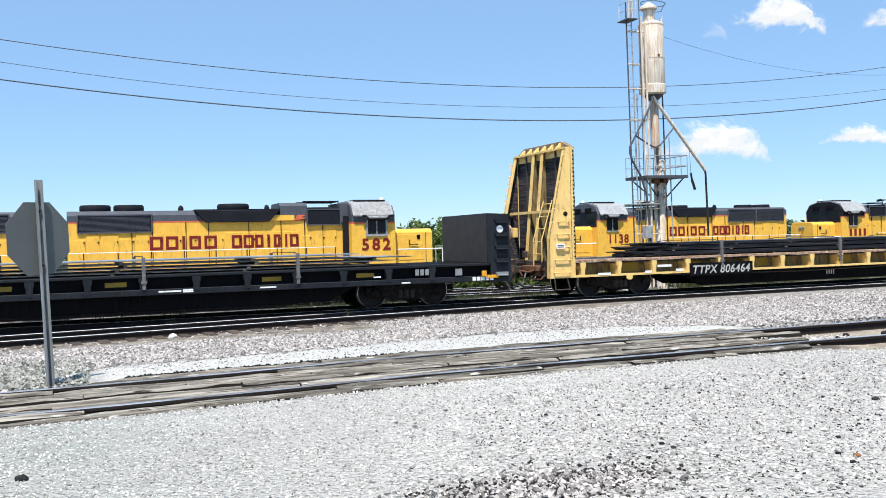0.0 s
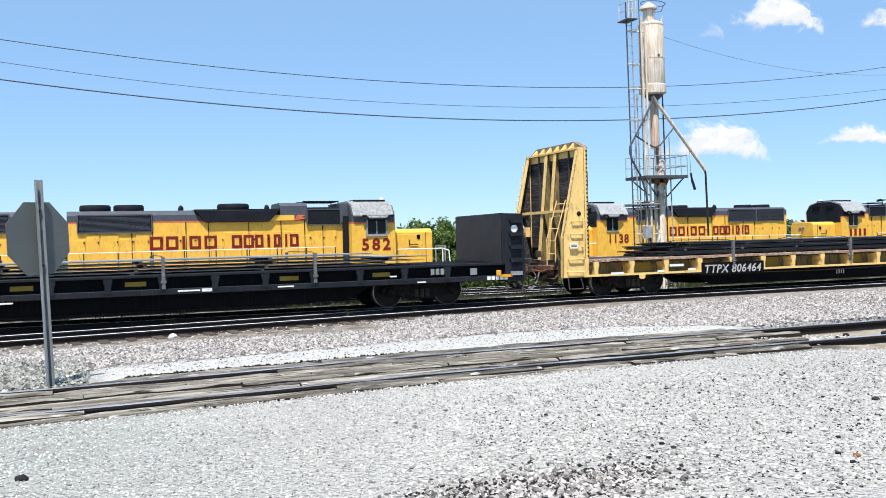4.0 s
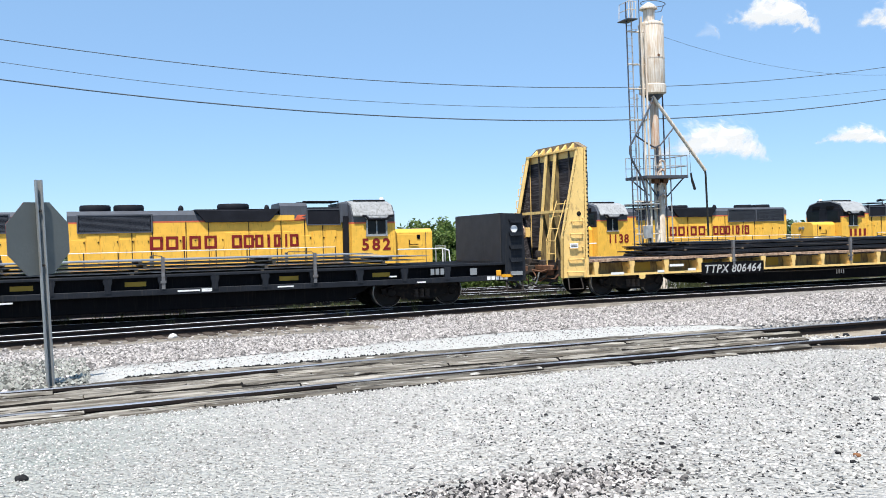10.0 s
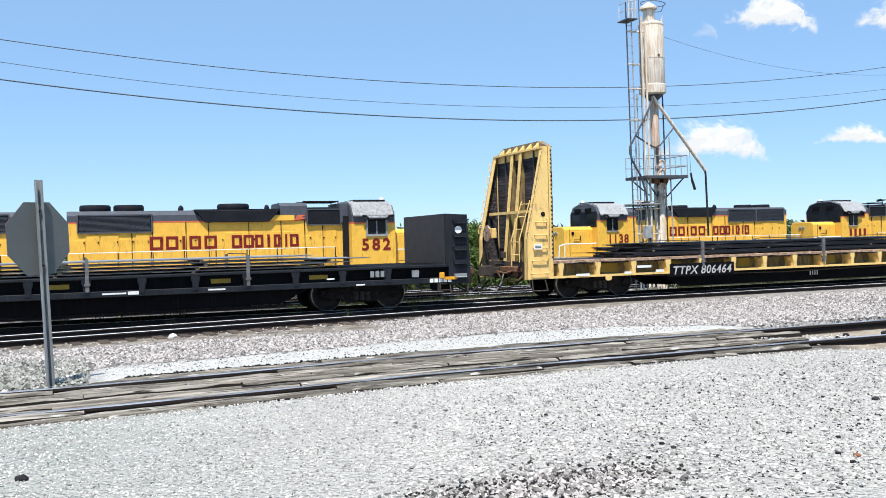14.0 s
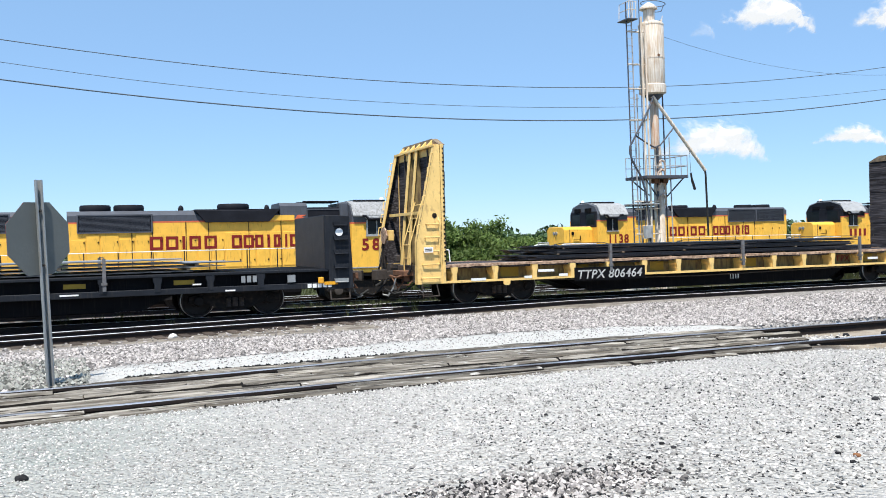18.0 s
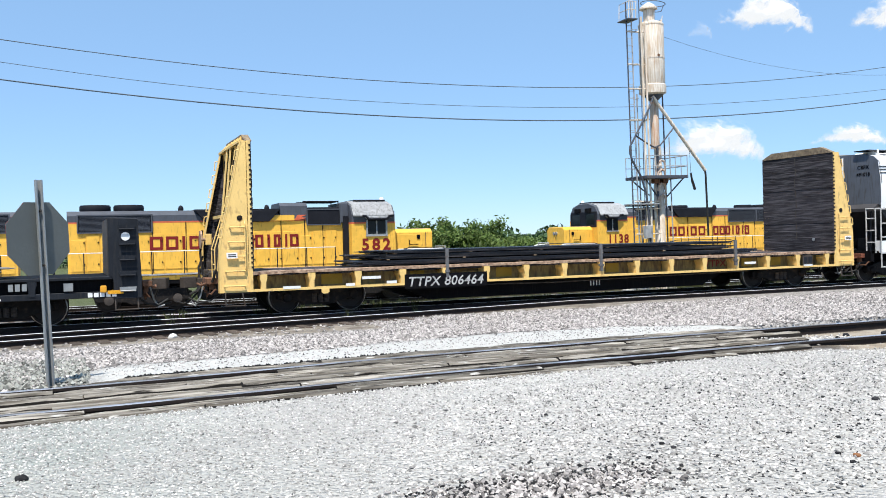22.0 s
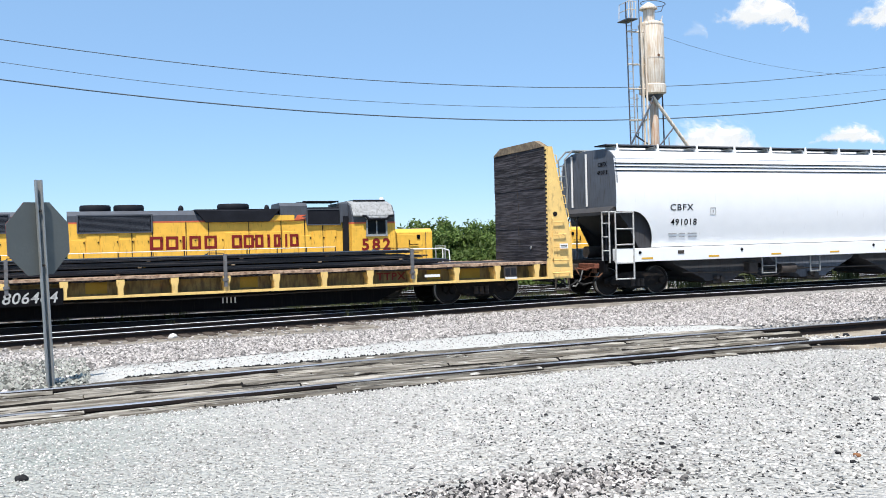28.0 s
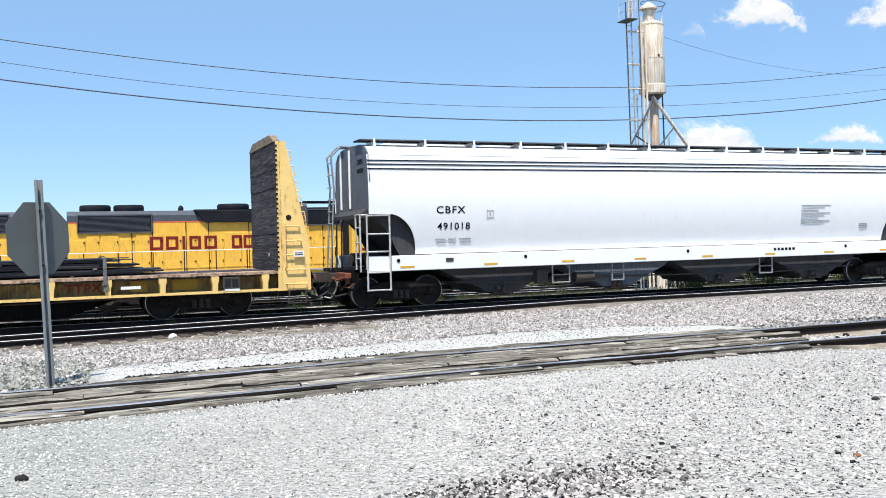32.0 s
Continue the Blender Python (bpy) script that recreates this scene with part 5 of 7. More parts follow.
# ---- white covered hopper car ----
def hopper():
    car = thing("covered_hopper_car", "white covered hopper car with grey end sheets and bulging sides", "freight car")
    prof = [(1.38, 1.42), (1.47, 1.6), (1.55, 1.95), (1.595, 2.45), (1.60, 3.0), (1.585, 3.55), (1.56, 3.66), (1.50, 4.06), (1.28, 4.26), (0.9, 4.37), (0.0, 4.40)]

    def half_width(z):
        if z < 3.55:       # one even bulge from the sill to the rib lines
            return 1.602 - 0.088 * (z - 2.98) ** 2
        for (ya, za), (yb, zb) in zip(prof, prof[1:]):
            if za <= z <= zb:
                return ya + (yb - ya) * (z - za) / (zb - za)
        return prof[0][0]

    def x_end(z):
        """Where the side sheet ends: straight above, curved back below to leave the slope sheet open."""
        if z >= 2.5:
            return 9.72
        t = min(1.0, (2.5 - z) / 1.0)
        return 9.18 - 0.78 * math.sqrt(1 - (1 - t) ** 2)

    zs = [1.42, 1.5, 1.6, 1.7, 1.8, 1.9, 2.0, 2.1, 2.2, 2.32, 2.42, 2.47, 2.495, 2.5, 2.6, 2.72, 2.86, 3.0, 3.14, 3.28, 3.42, 3.55, 3.66, 3.85, 4.06]
    for s in (-1, 1):
        bm = nb()
        skins = []
        for inset in (0.0, 0.02):
            rows = []
            for z in zs:
                e = x_end(z)
                rows.append([bm.verts.new((e * u, s * (half_width(z) - inset), z)) for u in [-1 + 2 * i / 24 for i in range(25)]])
            for a, b in zip(rows, rows[1:]):
                for i in range(24):
                    bm.faces.new((a[i], a[i + 1], b[i + 1], b[i]))
            skins.append([r[0] for r in rows] + rows[-1][1:-1] + [r[-1] for r in reversed(rows)] + rows[0][-2:0:-1])
        for i in range(len(skins[0])):
            j = (i + 1) % len(skins[0])
            bm.faces.new((skins[0][i], skins[0][j], skins[1][j], skins[1][i]))
        part("side_sheet", bm, M["hopper_white"], car, "bulging white side sheet", smooth=True)
        for z in (3.68, 3.80, 3.90):
            bm = nb()
            y = half_width(z)
            box(bm, -9.72, 9.72, *sorted((s * (y - 0.005), s * (y + 0.022))), z - 0.016, z + 0.016)
            part("side_rib", bm, M["black_web"], car, "thin grey rib line")
    # roof
    bm = nb()
    top = [(-1.51, 4.05), (-1.50, 4.08), (-1.28, 4.26), (-0.9, 4.37), (0, 4.40), (0.9, 4.37), (1.28, 4.26), (1.50, 4.08), (1.51, 4.05)]
    prism(bm, top, -9.655, 9.655, "x")
    part("roof", bm, M["hopper_white"], car, smooth=True)
    for s in (-1, 1):
        walk_deck = part("running_board", box(nb(), -9.78, 9.78, *sorted((s * 0.55, s * 1.15)), 4.455, 4.49), M["loco_dark"] if s < 0 else M["galv"], car, "dark grating running board")
        for k in range(14):
            x = -9.4 + 1.446 * k
            g = nb()
            prism(g, [(s * 0.6, 4.38), (s * 1.14, 4.27), (s * 1.26, 4.25), (s * 1.21, 4.51), (s * 1.18, 4.51), (s * 1.17, 4.36), (s * 1.05, 4.454), (s * 0.6, 4.454)], x - 0.022, x + 0.022, "x")
            part("bracket", g, M["hopper_white"], walk_deck)
        g = nb()
        pipe(g, [(-9.77, s * 1.17, 4.475), (9.77, s * 1.17, 4.475)], 0.02, 5)
        part("board_edge", g, M["loco_grey"], walk_deck)
    for k in range(6):
        x = -7.6 + 3.04 * k
        g = nb()
        box(g, x - 1.2, x + 1.2, -0.35, 0.35, 4.39, 4.5)
        part("hatch", g, M["hopper_white"], car, bevel=0.03)
    # end sheets, slope sheets
    for s in (-1, 1):
        bm = nb()
        outline = [(-y, z) for y, z in prof if z >= 2.45] + [(y, z) for y, z in reversed(prof) if z >= 2.45]
        prism(bm, [(-1.58, 2.62), *outline[1:-1], (1.58, 2.62)], s * 9.66, s * 9.7, "x")
        part("end_sheet", bm, M["hopper_grey"], car, "grey upper end sheet with faint marks")
        bm = nb()
        prism(bm, [(s * 9.68, 2.64), (s * 9.68, 2.56), (s * 7.6, 0.95), (s * 7.4, 0.95), (s * 7.4, 1.05)], -1.3, 1.3)
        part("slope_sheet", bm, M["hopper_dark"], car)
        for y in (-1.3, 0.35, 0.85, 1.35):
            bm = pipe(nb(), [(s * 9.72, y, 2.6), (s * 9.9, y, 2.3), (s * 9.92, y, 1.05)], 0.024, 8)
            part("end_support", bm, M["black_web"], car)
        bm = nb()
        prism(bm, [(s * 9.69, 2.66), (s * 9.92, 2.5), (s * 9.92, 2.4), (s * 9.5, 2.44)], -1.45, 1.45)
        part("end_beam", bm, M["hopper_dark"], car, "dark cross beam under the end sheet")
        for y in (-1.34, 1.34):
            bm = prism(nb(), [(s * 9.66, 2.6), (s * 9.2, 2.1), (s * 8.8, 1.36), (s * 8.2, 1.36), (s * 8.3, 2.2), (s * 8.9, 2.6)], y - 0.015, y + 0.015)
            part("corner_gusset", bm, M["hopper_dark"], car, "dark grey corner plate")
        bm = nb()
        for y in (0.0, 0.85):
            pipe(bm, [(s * 9.74, y, 2.7), (s * 9.74, y, 4.3)], 0.032, 6)
        part("end_post", bm, M["white"], car)
        words("CBFX", 0.17, M["black"], car, pose(s * 9.706, -0.85, 3.86) @ pose(0, 0, 0, 0, 0, 90 * s), "lettering", 1.1, 0.004, 1.1)
        words("491018", 0.17, M["black"], car, pose(s * 9.706, -0.85, 3.62) @ pose(0, 0, 0, 0, 0, 90 * s), "lettering", 1.0, 0.004, 1.1)
        # end platform and ladders
        part("end_platform", box(nb(), *sorted((s * 8.6, s * 10.1)), -1.5, 1.5, 0.98, 1.06), M["black"], car)
        bm = nb()
        for y in (-1.63,):
            xa, xb = s * 9.80, s * 9.18
            for xx in (xa, xb):
                pipe(bm, [(xx, y, 0.5), (xx, y, 2.5)], 0.025, 6)
            for z in (0.52, 1.52, 1.98, 2.46):
                pipe(bm, [(xa, y, z), (xb, y, z)], 0.022, 6)
            pipe(bm, [(xa, y, 0.98), (xb, y, 0.98)], 0.022, 6)
        part("side_ladder", bm, M["rail_white"], car, "grimy white tubular ladder")
        bm = nb()
        for y in (-1.55, -1.17):
            pipe(bm, [(s * 9.96, y, 1.0), (s * 9.96, y, 2.5)], 0.024, 6)
        for z in (1.35, 1.75, 2.15, 2.48):
            pipe(bm, [(s * 9.96, -1.55, z), (s * 9.96, -1.17, z)], 0.02, 6)
        pipe(bm, [(s * 9.80, -1.63, 2.48), (s * 9.96, -1.55, 2.48)], 0.02, 6)
        part("end_ladder", bm, M["rail_white"], car, "grimy white tubular ladder")
        bm = nb()
        for y in (0.75, 1.15):
            pipe(bm, [(s * 10.12, y, 1.0), (s * 9.98, y, 3.3), (s * 10.05, y, 4.2), (s * 9.75, y, 4.5)], 0.026, 6)
        for k in range(9):
            pipe(bm, [(s * 10.05, 0.75, 1.3 + 0.34 * k), (s * 10.05, 1.15, 1.3 + 0.34 * k)], 0.018, 5)
        part("end_ladder", bm, M["galv"], car, "tall grey end ladder")
        part("end_sill", box(nb(), *sorted((s * 10.0, s * 10.14)), -1.5, 1.5, 0.72, 1.06), M["black"], car)
        WHEELS.setdefault("hopper", []).extend(truck(car, s * 8.72))
        coupler(car, s * 10.1, s, "red_rust")
        bm = nb()
        rod(bm, (s * 9.0, 0.2, 1.3), (s * 9.7, 0.2, 1.3), 0.18, 14)
        part("brake_valve", box(nb(), *sorted((s * 9.2, s * 9.5)), -0.7, -0.35, 1.06, 1.5), M["steel_mid"], car, bevel=0.02)
        part("air_tank", bm, M["steel_mid"], car, smooth=True)
    # side sill
    for s in (-1, 1):
        sill = part("side_sill", box(nb(), -9.77, 9.77, *sorted((s * 1.40, s * 1.60)), 1.0, 1.40), M["hopper_white"], car, "white side sill", bevel=0.012)
        for k in range(8):
            x = -8.9 + 2.43 * k
            part("reflector", box(nb(), x, x + 0.4, *sorted((s * 1.60, s * 1.606)), 1.07, 1.125), mat_once("amber_reflector", (0.62, 0.36, 0.04)), sill, "amber reflector strip")
        for x in (-8.95, -5.2, 0.3, 6.6):
            g = nb()
            rod(g, (x, s * 1.60, 1.27), (x, s * 1.612, 1.27), 0.05, 10)
            part("jack_hole", g, M["black"], sill)
        g = nb()
        box(g, -7.6, -7.38, *sorted((s * 1.60, s * 1.612)), 1.2, 1.3)
        part("defect_card", g, M["steel_mid"], sill)
    # discharge hoppers below
    for k in range(4):
        x = -5.7 + 3.8 * k
        bm = nb()
        a = [(x - 1.86, 1.02), (x + 1.86, 1.02), (x + 1.7, 0.86), (x + 0.62, 0.42), (x + 0.55, 0.3), (x - 0.55, 0.3), (x - 0.62, 0.42), (x - 1.7, 0.86)]
        prism(bm, a, -1.15, 1.15)
        # Second hopper is paler as if lit; the others have shade in their colour.
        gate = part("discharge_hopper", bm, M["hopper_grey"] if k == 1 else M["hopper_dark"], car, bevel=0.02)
        g = nb()
        rod(g, (x, -1.3, 0.36), (x, 1.3, 0.36), 0.1, 10)
        box(g, x - 0.3, x + 0.3, -1.2, 1.2, 0.24, 0.32)
        rod(g, (x - 0.2, -1.32, 0.42), (x - 0.2, -1.18, 0.42), 0.07, 8)
        part("outlet_gate", g, M["steel_mid"], gate)
    part("centre_sill", box(nb(), -9.9, 9.9, -0.3, 0.3, 0.62, 1.0), M["black"], car)
    # brake gear and small frames hung under the sill toward the lot
    for x, w in ((-4.0, 0.55), (-2.1, 0.4), (3.4, 0.5)):
        g = nb()
        pipe(g, [(x - w / 2, -1.45, 1.0), (x - w / 2, -1.45, 0.5), (x + w / 2, -1.45, 0.5), (x + w / 2, -1.45, 1.0)], 0.022, 6)
        pipe(g, [(x - w / 2, -1.45, 0.72), (x + w / 2, -1.45, 0.72)], 0.018, 6)
        part("step_frame", g, M["galv"], car, "pale tubular frame under the sill")
    g = nb()
    rod(g, (-3.5, -1.35, 0.62), (-2.9, -1.35, 0.62), 0.15, 14)
    rod(g, (-2.9, -1.35, 0.62), (-2.5, -1.35, 0.62), 0.05, 8)
    part("brake_cylinder", g, M["steel_mid"], car, smooth=True)
    part("control_valve", box(nb(), -4.75, -4.4, -1.42, -1.12, 0.5, 0.86), M["steel_mid"], car, bevel=0.03)
    g = nb()
    pipe(g, [(-7.2, -1.3, 0.62), (-4.7, -1.3, 0.55), (-2.2, -1.3, 0.6), (4.0, -1.3, 0.52), (7.2, -1.3, 0.62)], 0.022, 6)
    pipe(g, [(-4.6, -1.3, 0.6), (-4.3, -1.36, 0.38), (-3.6, -1.36, 0.42), (-3.4, -1.34, 0.56)], 0.02, 6)
    part("train_pipe", g, M["steel_mid"], car)
    # lettering on the side toward the lot
    for text, x, z, squash, space in (("CBFX", -7.42, 2.5, 1.15, 1.18), ("491018", -7.32, 2.06, 1.05, 1.15)):
        lean = math.degrees(math.atan2(half_width(z + 0.2) - half_width(z), 0.2))
        words(text, 0.27, M["black"], car, pose(x, -half_width(z) - 0.007, z, lean), "lettering", squash, 0.003, space)

    def mark(x0, x1, z0, z1):
        zc = (z0 + z1) / 2
        g = nb()
        y0 = half_width(zc) + 0.008
        box(g, x0, x1, -y0 - 0.004, -y0, z0, z1)
        part("mark_bar", g, M["faint_ink"], car, "small grey painted line")
    for k, (a, b) in enumerate(((-7.85, -7.55), (-7.48, -7.25), (-7.15, -6.8))):
        mark(a, b, 1.79, 1.82)
        mark(a + 0.03, b, 1.70, 1.725)
    for k in range(8):
        mark(4.78, 6.0 - 0.25 * ((k * 7) % 3), 2.6 - 0.082 * k, 2.622 - 0.082 * k)
    for k in range(3):
        mark(7.3, 7.65, 1.98 - 0.07 * k, 2.01 - 0.07 * k)
    for zz in (2.36, 2.56):
        mark(-6.35, -6.15, zz, zz + 0.015)
    for xx in (-6.35, -6.165):
        mark(xx, xx + 0.015, 2.36, 2.57)
    mark(-6.27, -6.23, 2.42, 2.5)
    for k in range(6):
        part("mark_bar", box(nb(), 3.6 + 0.15 * k, 3.7 + 0.15 * k, -1.606, -1.60, 1.2, 1.28), M["black"], car, "small dark mark on the sill")
    return car


ONCE = {}


def mat_once(name, col):
    if name not in ONCE:
        ONCE[name] = mat(name, col, 0.4, vary=0.1)
    return ONCE[name]


WHEELS = {}
flat_car = yellow_flat()
black_car = dark_flat()
hopper_car = hopper()
flat_load, _ = stack_load("steel_load", "blue-black flat steel bundles stacked on timber", M["load"], -6.2, 6.0, [(0.12, -0.4, -0.3, 0.04), (0.12, 0.1, 0.2, 0.035), (0.08, 0.3, 0.4, 0.025)], 3, "steel loads", dun=2.2)
black_load, _ = stack_load("steel_load", "blue-grey steel bars in thin spaced layers", M["load_grey"], -9.6, 7.4, [(0.03, 0.0, 1.4, 0.05), (0.03, 0.1, 0.5, 0.062), (0.03, 0.3, 0.2, 0.066), (0.034, 0.2, 1.6, 0.06)], 4, "steel loads", dun=3.1)
# ---- locomotives ----
def hood_section(loco, name, x0, x1, z0, z1, hw, material, chamfer=0.0, label=""):
    bm = nb()
    if chamfer:
        prism(bm, [(-hw, z0), (hw, z0), (hw, z1 - chamfer), (hw - chamfer * 1.3, z1), (-hw + chamfer * 1.3, z1), (-hw, z1 - chamfer)], x0, x1, "x")
        return part(name, bm, material, loco, label)
    return part(name, box(bm, x0, x1, -hw, hw, z0, z1), material, loco, label, bevel=0.015)


BRAND = ((0.0, 0.084), (0.103, 0.183), (0.209, 0.228), (0.255, 0.331), (0.353, 0.437), (0.536, 0.605), (0.616, 0.687), (0.695, 0.753), (0.78, 0.798), (0.825, 0.873), (0.905, 0.92), (0.939, 1.0))


def brand_marks(parent, x0, x1, z0, z1, y, mirror=False):
    """The railway's name as plain dark red shapes, one to a letter: hollow blocks and bars."""
    d = (y, y + 0.008) if mirror else (y - 0.008, y)
    for k, (a, b) in enumerate(BRAND):
        if mirror:
            a, b = 1 - b, 1 - a
        xa, xb = x0 + a * (x1 - x0), x0 + b * (x1 - x0)
        bm = nb()
        if xb - xa < 0.2:
            box(bm, xa, xb, *d, z0, z1)
        else:
            t, c = 0.12, 0.02
            ring = []
            for q in (0.0, t):
                e = c if q == 0 else 0.01
                u0, u1, v0, v1 = xa + q, xb - q, z0 + q, z1 - q
                ring.append([(u0 + e, v0), (u1 - e, v0), (u1, v0 + e), (u1, v1 - e), (u1 - e, v1), (u0 + e, v1), (u0, v1 - e), (u0, v0 + e)])
            vs = [[[bm.verts.new((px, yy, pz)) for px, pz in r] for r in ring] for yy in d]
            for j in range(8):
                i = (j + 1) % 8
                for s_, (o, n_) in enumerate(vs):
                    f = (o[j], o[i], n_[i], n_[j])
                    bm.faces.new(f if s_ == 0 else f[::-1])
                bm.faces.new((vs[0][0][j], vs[1][0][j], vs[1][0][i], vs[0][0][i]))
                bm.faces.new((vs[0][1][j], vs[0][1][i], vs[1][1][i], vs[1][1][j]))
        part("brand_mark", bm, M["red"], parent, "plain dark red painted shape")


def locomotive(label, number, rear, front, spec):
    """A four-axle hood unit. x runs from the rear of the long hood to the nose; spec holds the roof layout."""
    loco = thing("diesel_locomotive", label, "locomotive", group="parked locomotives")
    hw = 0.9
    cab0, cab1 = spec["cab"]
    L0, L1 = rear - 0.75, front + 0.75
    Y, G, D = M["loco_yellow"], M["loco_grey"], M["loco_dark"]
    frame = part("underframe", box(nb(), L0, L1, -1.45, 1.45, 1.12, 1.5), M["black"], loco, bevel=0.02)
    part("sill_stripe", box(nb(), L0 + 0.05, L1 - 0.05, -1.475, 1.475, 1.3, 1.48), Y, frame)
    part("walkway", box(nb(), L0, L1, -1.55, 1.55, 1.5, 1.55), M["roof_light"], loco)
    bm = nb()
    prism(bm, [(-1.35, 1.1), (1.35, 1.1), (1.35, 0.55), (1.1, 0.35), (-1.1, 0.35), (-1.35, 0.55)], rear + 5.4, rear + 9.6, "x")
    part("fuel_tank", bm, M["black"], loco)
    # hood
    lower = hood_section(loco, "hood_side", rear, cab0, 1.55, 3.74, hw, Y, label="yellow hood side with service doors")
    part("stripe", box(nb(), rear, cab0, -hw - 0.006, hw + 0.006, 3.72, 3.78), M["stripe"], lower, "thin red stripe")
    upper = hood_section(loco, "hood_roof", rear, cab0, 3.78, 4.24, hw, G, 0.2, "sooty grey hood roof")
    if "flash" in spec:
        fa, fb = spec["flash"]
        for s in (-1, 1):
            part("paint_flash", prism(nb(), [(fa, 3.74), (fa + 0.25, 3.98), (fb, 3.98), (fb, 3.74)], *sorted((s * hw, s * (hw + 0.072)))), Y, upper, "yellow upswept paint panel")
            part("paint_flash", prism(nb(), [(fb, 3.76), (fb + 0.15, 3.98), (fb + 0.55, 3.98), (fb + 0.3, 3.88), (fb + 0.55, 3.84), (fb + 0.2, 3.76)], *sorted((s * hw, s * (hw + 0.072)))), M["stripe"], upper, "small red painted flash")
    # service doors and vertical seams
    for f, zt in ((0.21, 3.74), (0.28, 4.1), (0.395, 3.74), (0.475, 3.74), (0.62, 3.74), (0.74, 4.1), (0.83, 3.74), (0.9, 3.74)):
        x = rear + f * (cab0 - rear)
        for s in (-1, 1):
            part("seam", box(nb(), x - 0.016, x + 0.016, *sorted((s * hw, s * (hw + 0.035))), 1.6, zt), M["steel_dark"], lower)
    for x in (rear + 4.6, rear + 8.35):
        part("roof_vent", lathe(nb(), [(0.11, 4.2), (0.12, 4.34), (0.08, 4.44), (0.02, 4.48)], (x, -0.3, 0), seg=12), D, upper, smooth=True)
    x = rear + 0.12
    k = 0
    while x < cab0 - 0.7:
        w = (0.62, 0.55, 0.75, 0.62)[k % 4]
        for s in (-1, 1):
            d = part("hood_door", box(nb(), x, x + w - 0.05, *sorted((s * hw, s * (hw + 0.03))), 1.75, 3.25 if k % 3 else 3.05), Y, lower, bevel=0.008)
            for z in (2.0, 2.9):
                part("latch", box(nb(), x + w - 0.13, x + w - 0.08, *sorted((s * (hw + 0.03), s * (hw + 0.055))), z, z + 0.07), M["black"], d)
        x += w
        k += 1
    # radiator screens
    for a, b in spec["screens"]:
        for s in (-1, 1):
            sc = part("radiator_screen", box(nb(), a, b, *sorted((s * hw, s * (hw + 0.05))), spec["screen_z"][0], spec["screen_z"][1]), D, upper, "dark radiator screen", bevel=0.01)
            n = 14
            for i in range(n):
                z = spec["screen_z"][0] + (i + 0.5) * (spec["screen_z"][1] - spec["screen_z"][0]) / n
                part("louvre", box(nb(), a + 0.04, b - 0.04, *sorted((s * (hw + 0.045), s * (hw + 0.06))), z - 0.008, z + 0.008), M["loco_grey"], sc)
    edges = [(a, b, *spec["screen_z"], hw + 0.05) for a, b in spec["screens"]] + [(a, b, z[0], z[1] - 0.12, y) for n, (a, b), z, m_, y in spec["boxes"] if n == "filter_box"]
    for a, b, z0, z1, y in edges:
        for s in (-1, 1):
            g = nb()
            for u0, u1, v0, v1 in ((a - 0.04, b + 0.04, z1, z1 + 0.05), (a - 0.04, b + 0.04, z0 - 0.05, z0), (a - 0.05, a, z0, z1), (b, b + 0.05, z0, z1)):
                box(g, u0, u1, *sorted((s * (y - 0.04), s * (y + 0.025))), v0, v1)
            part("screen_frame", g, M["loco_grey"], upper, "grey frame round a dark screen")
    # fans
    for a, b, z in spec["fans"]:
        bm = nb()
        c, r = (a + b) / 2, (b - a) / 2
        lathe(bm, [(r * 0.94, z - 0.32), (r * 1.0, z - 0.2), (r, z - 0.06), (r * 0.93, z + 0.01), (r * 0.8, z + 0.01), (r * 0.75, z - 0.08)], (c, 0, 0), seg=28)
        fan_ob = part("roof_fan", bm, D, upper, "dark round roof fan", smooth=True)
        bm = nb()
        for i in range(6):
            rod(bm, (c, 0, z + 0.005), (c + r * 0.85 * math.cos(i * 1.047), r * 0.85 * math.sin(i * 1.047), z + 0.005), 0.012, 4)
        part("guard", bm, M["steel_mid"], fan_ob)
    # dynamic brake flare
    a, b = spec["brake"]
    for s in (-1, 1):
        bm = prism(nb(), [(a, 4.22), (b, 4.22), (b - 0.5, 3.7), (a + 0.45, 3.7)], *sorted((s * hw, s * (hw + 0.16))))
        part("brake_flare", bm, D, upper, "dark flared brake grid housing", bevel=0.02)
    part("brake_hatch", box(nb(), a, b, -hw - 0.1, hw + 0.1, 4.2, 4.27), D, upper)
    # raised equipment hatch and inertial filter box
    for n, (a, b), z, m_, y in spec["boxes"]:
        if z[0] > 3.6:
            bm = nb()
            prism(bm, [(-y, z[0]), (y, z[0]), (y, z[1] - 0.14), (y - 0.18, z[1]), (-y + 0.18, z[1]), (-y, z[1] - 0.14)], a, b, "x")
            part(n, bm, M[m_], upper)
        else:
            part(n, box(nb(), a, b, -y, y, z[0], z[1]), M[m_], upper, bevel=0.02)
    for a, b, z in spec["racks"]:
        bm = nb()
        for s in (-0.6, 0.6):
            pipe(bm, [(a, s, z - 0.1), (a, s, z), (b, s, z), (b, s, z - 0.1)], 0.03, 5)
        box(bm, a + 0.05, b - 0.05, -0.55, 0.55, z - 0.05, z - 0.01)
        part("roof_rack", bm, D, upper)
    # cab
    cw = 1.5
    cy = M["loco_yellow"]
    bm = nb()
    prism(bm, [(-cw, 1.55), (cw, 1.55), (cw, 3.55), (-cw, 3.55)], cab0, cab1, "x")
    cab = part("cab", bm, cy, loco, "yellow cab side")
    bm = nb()
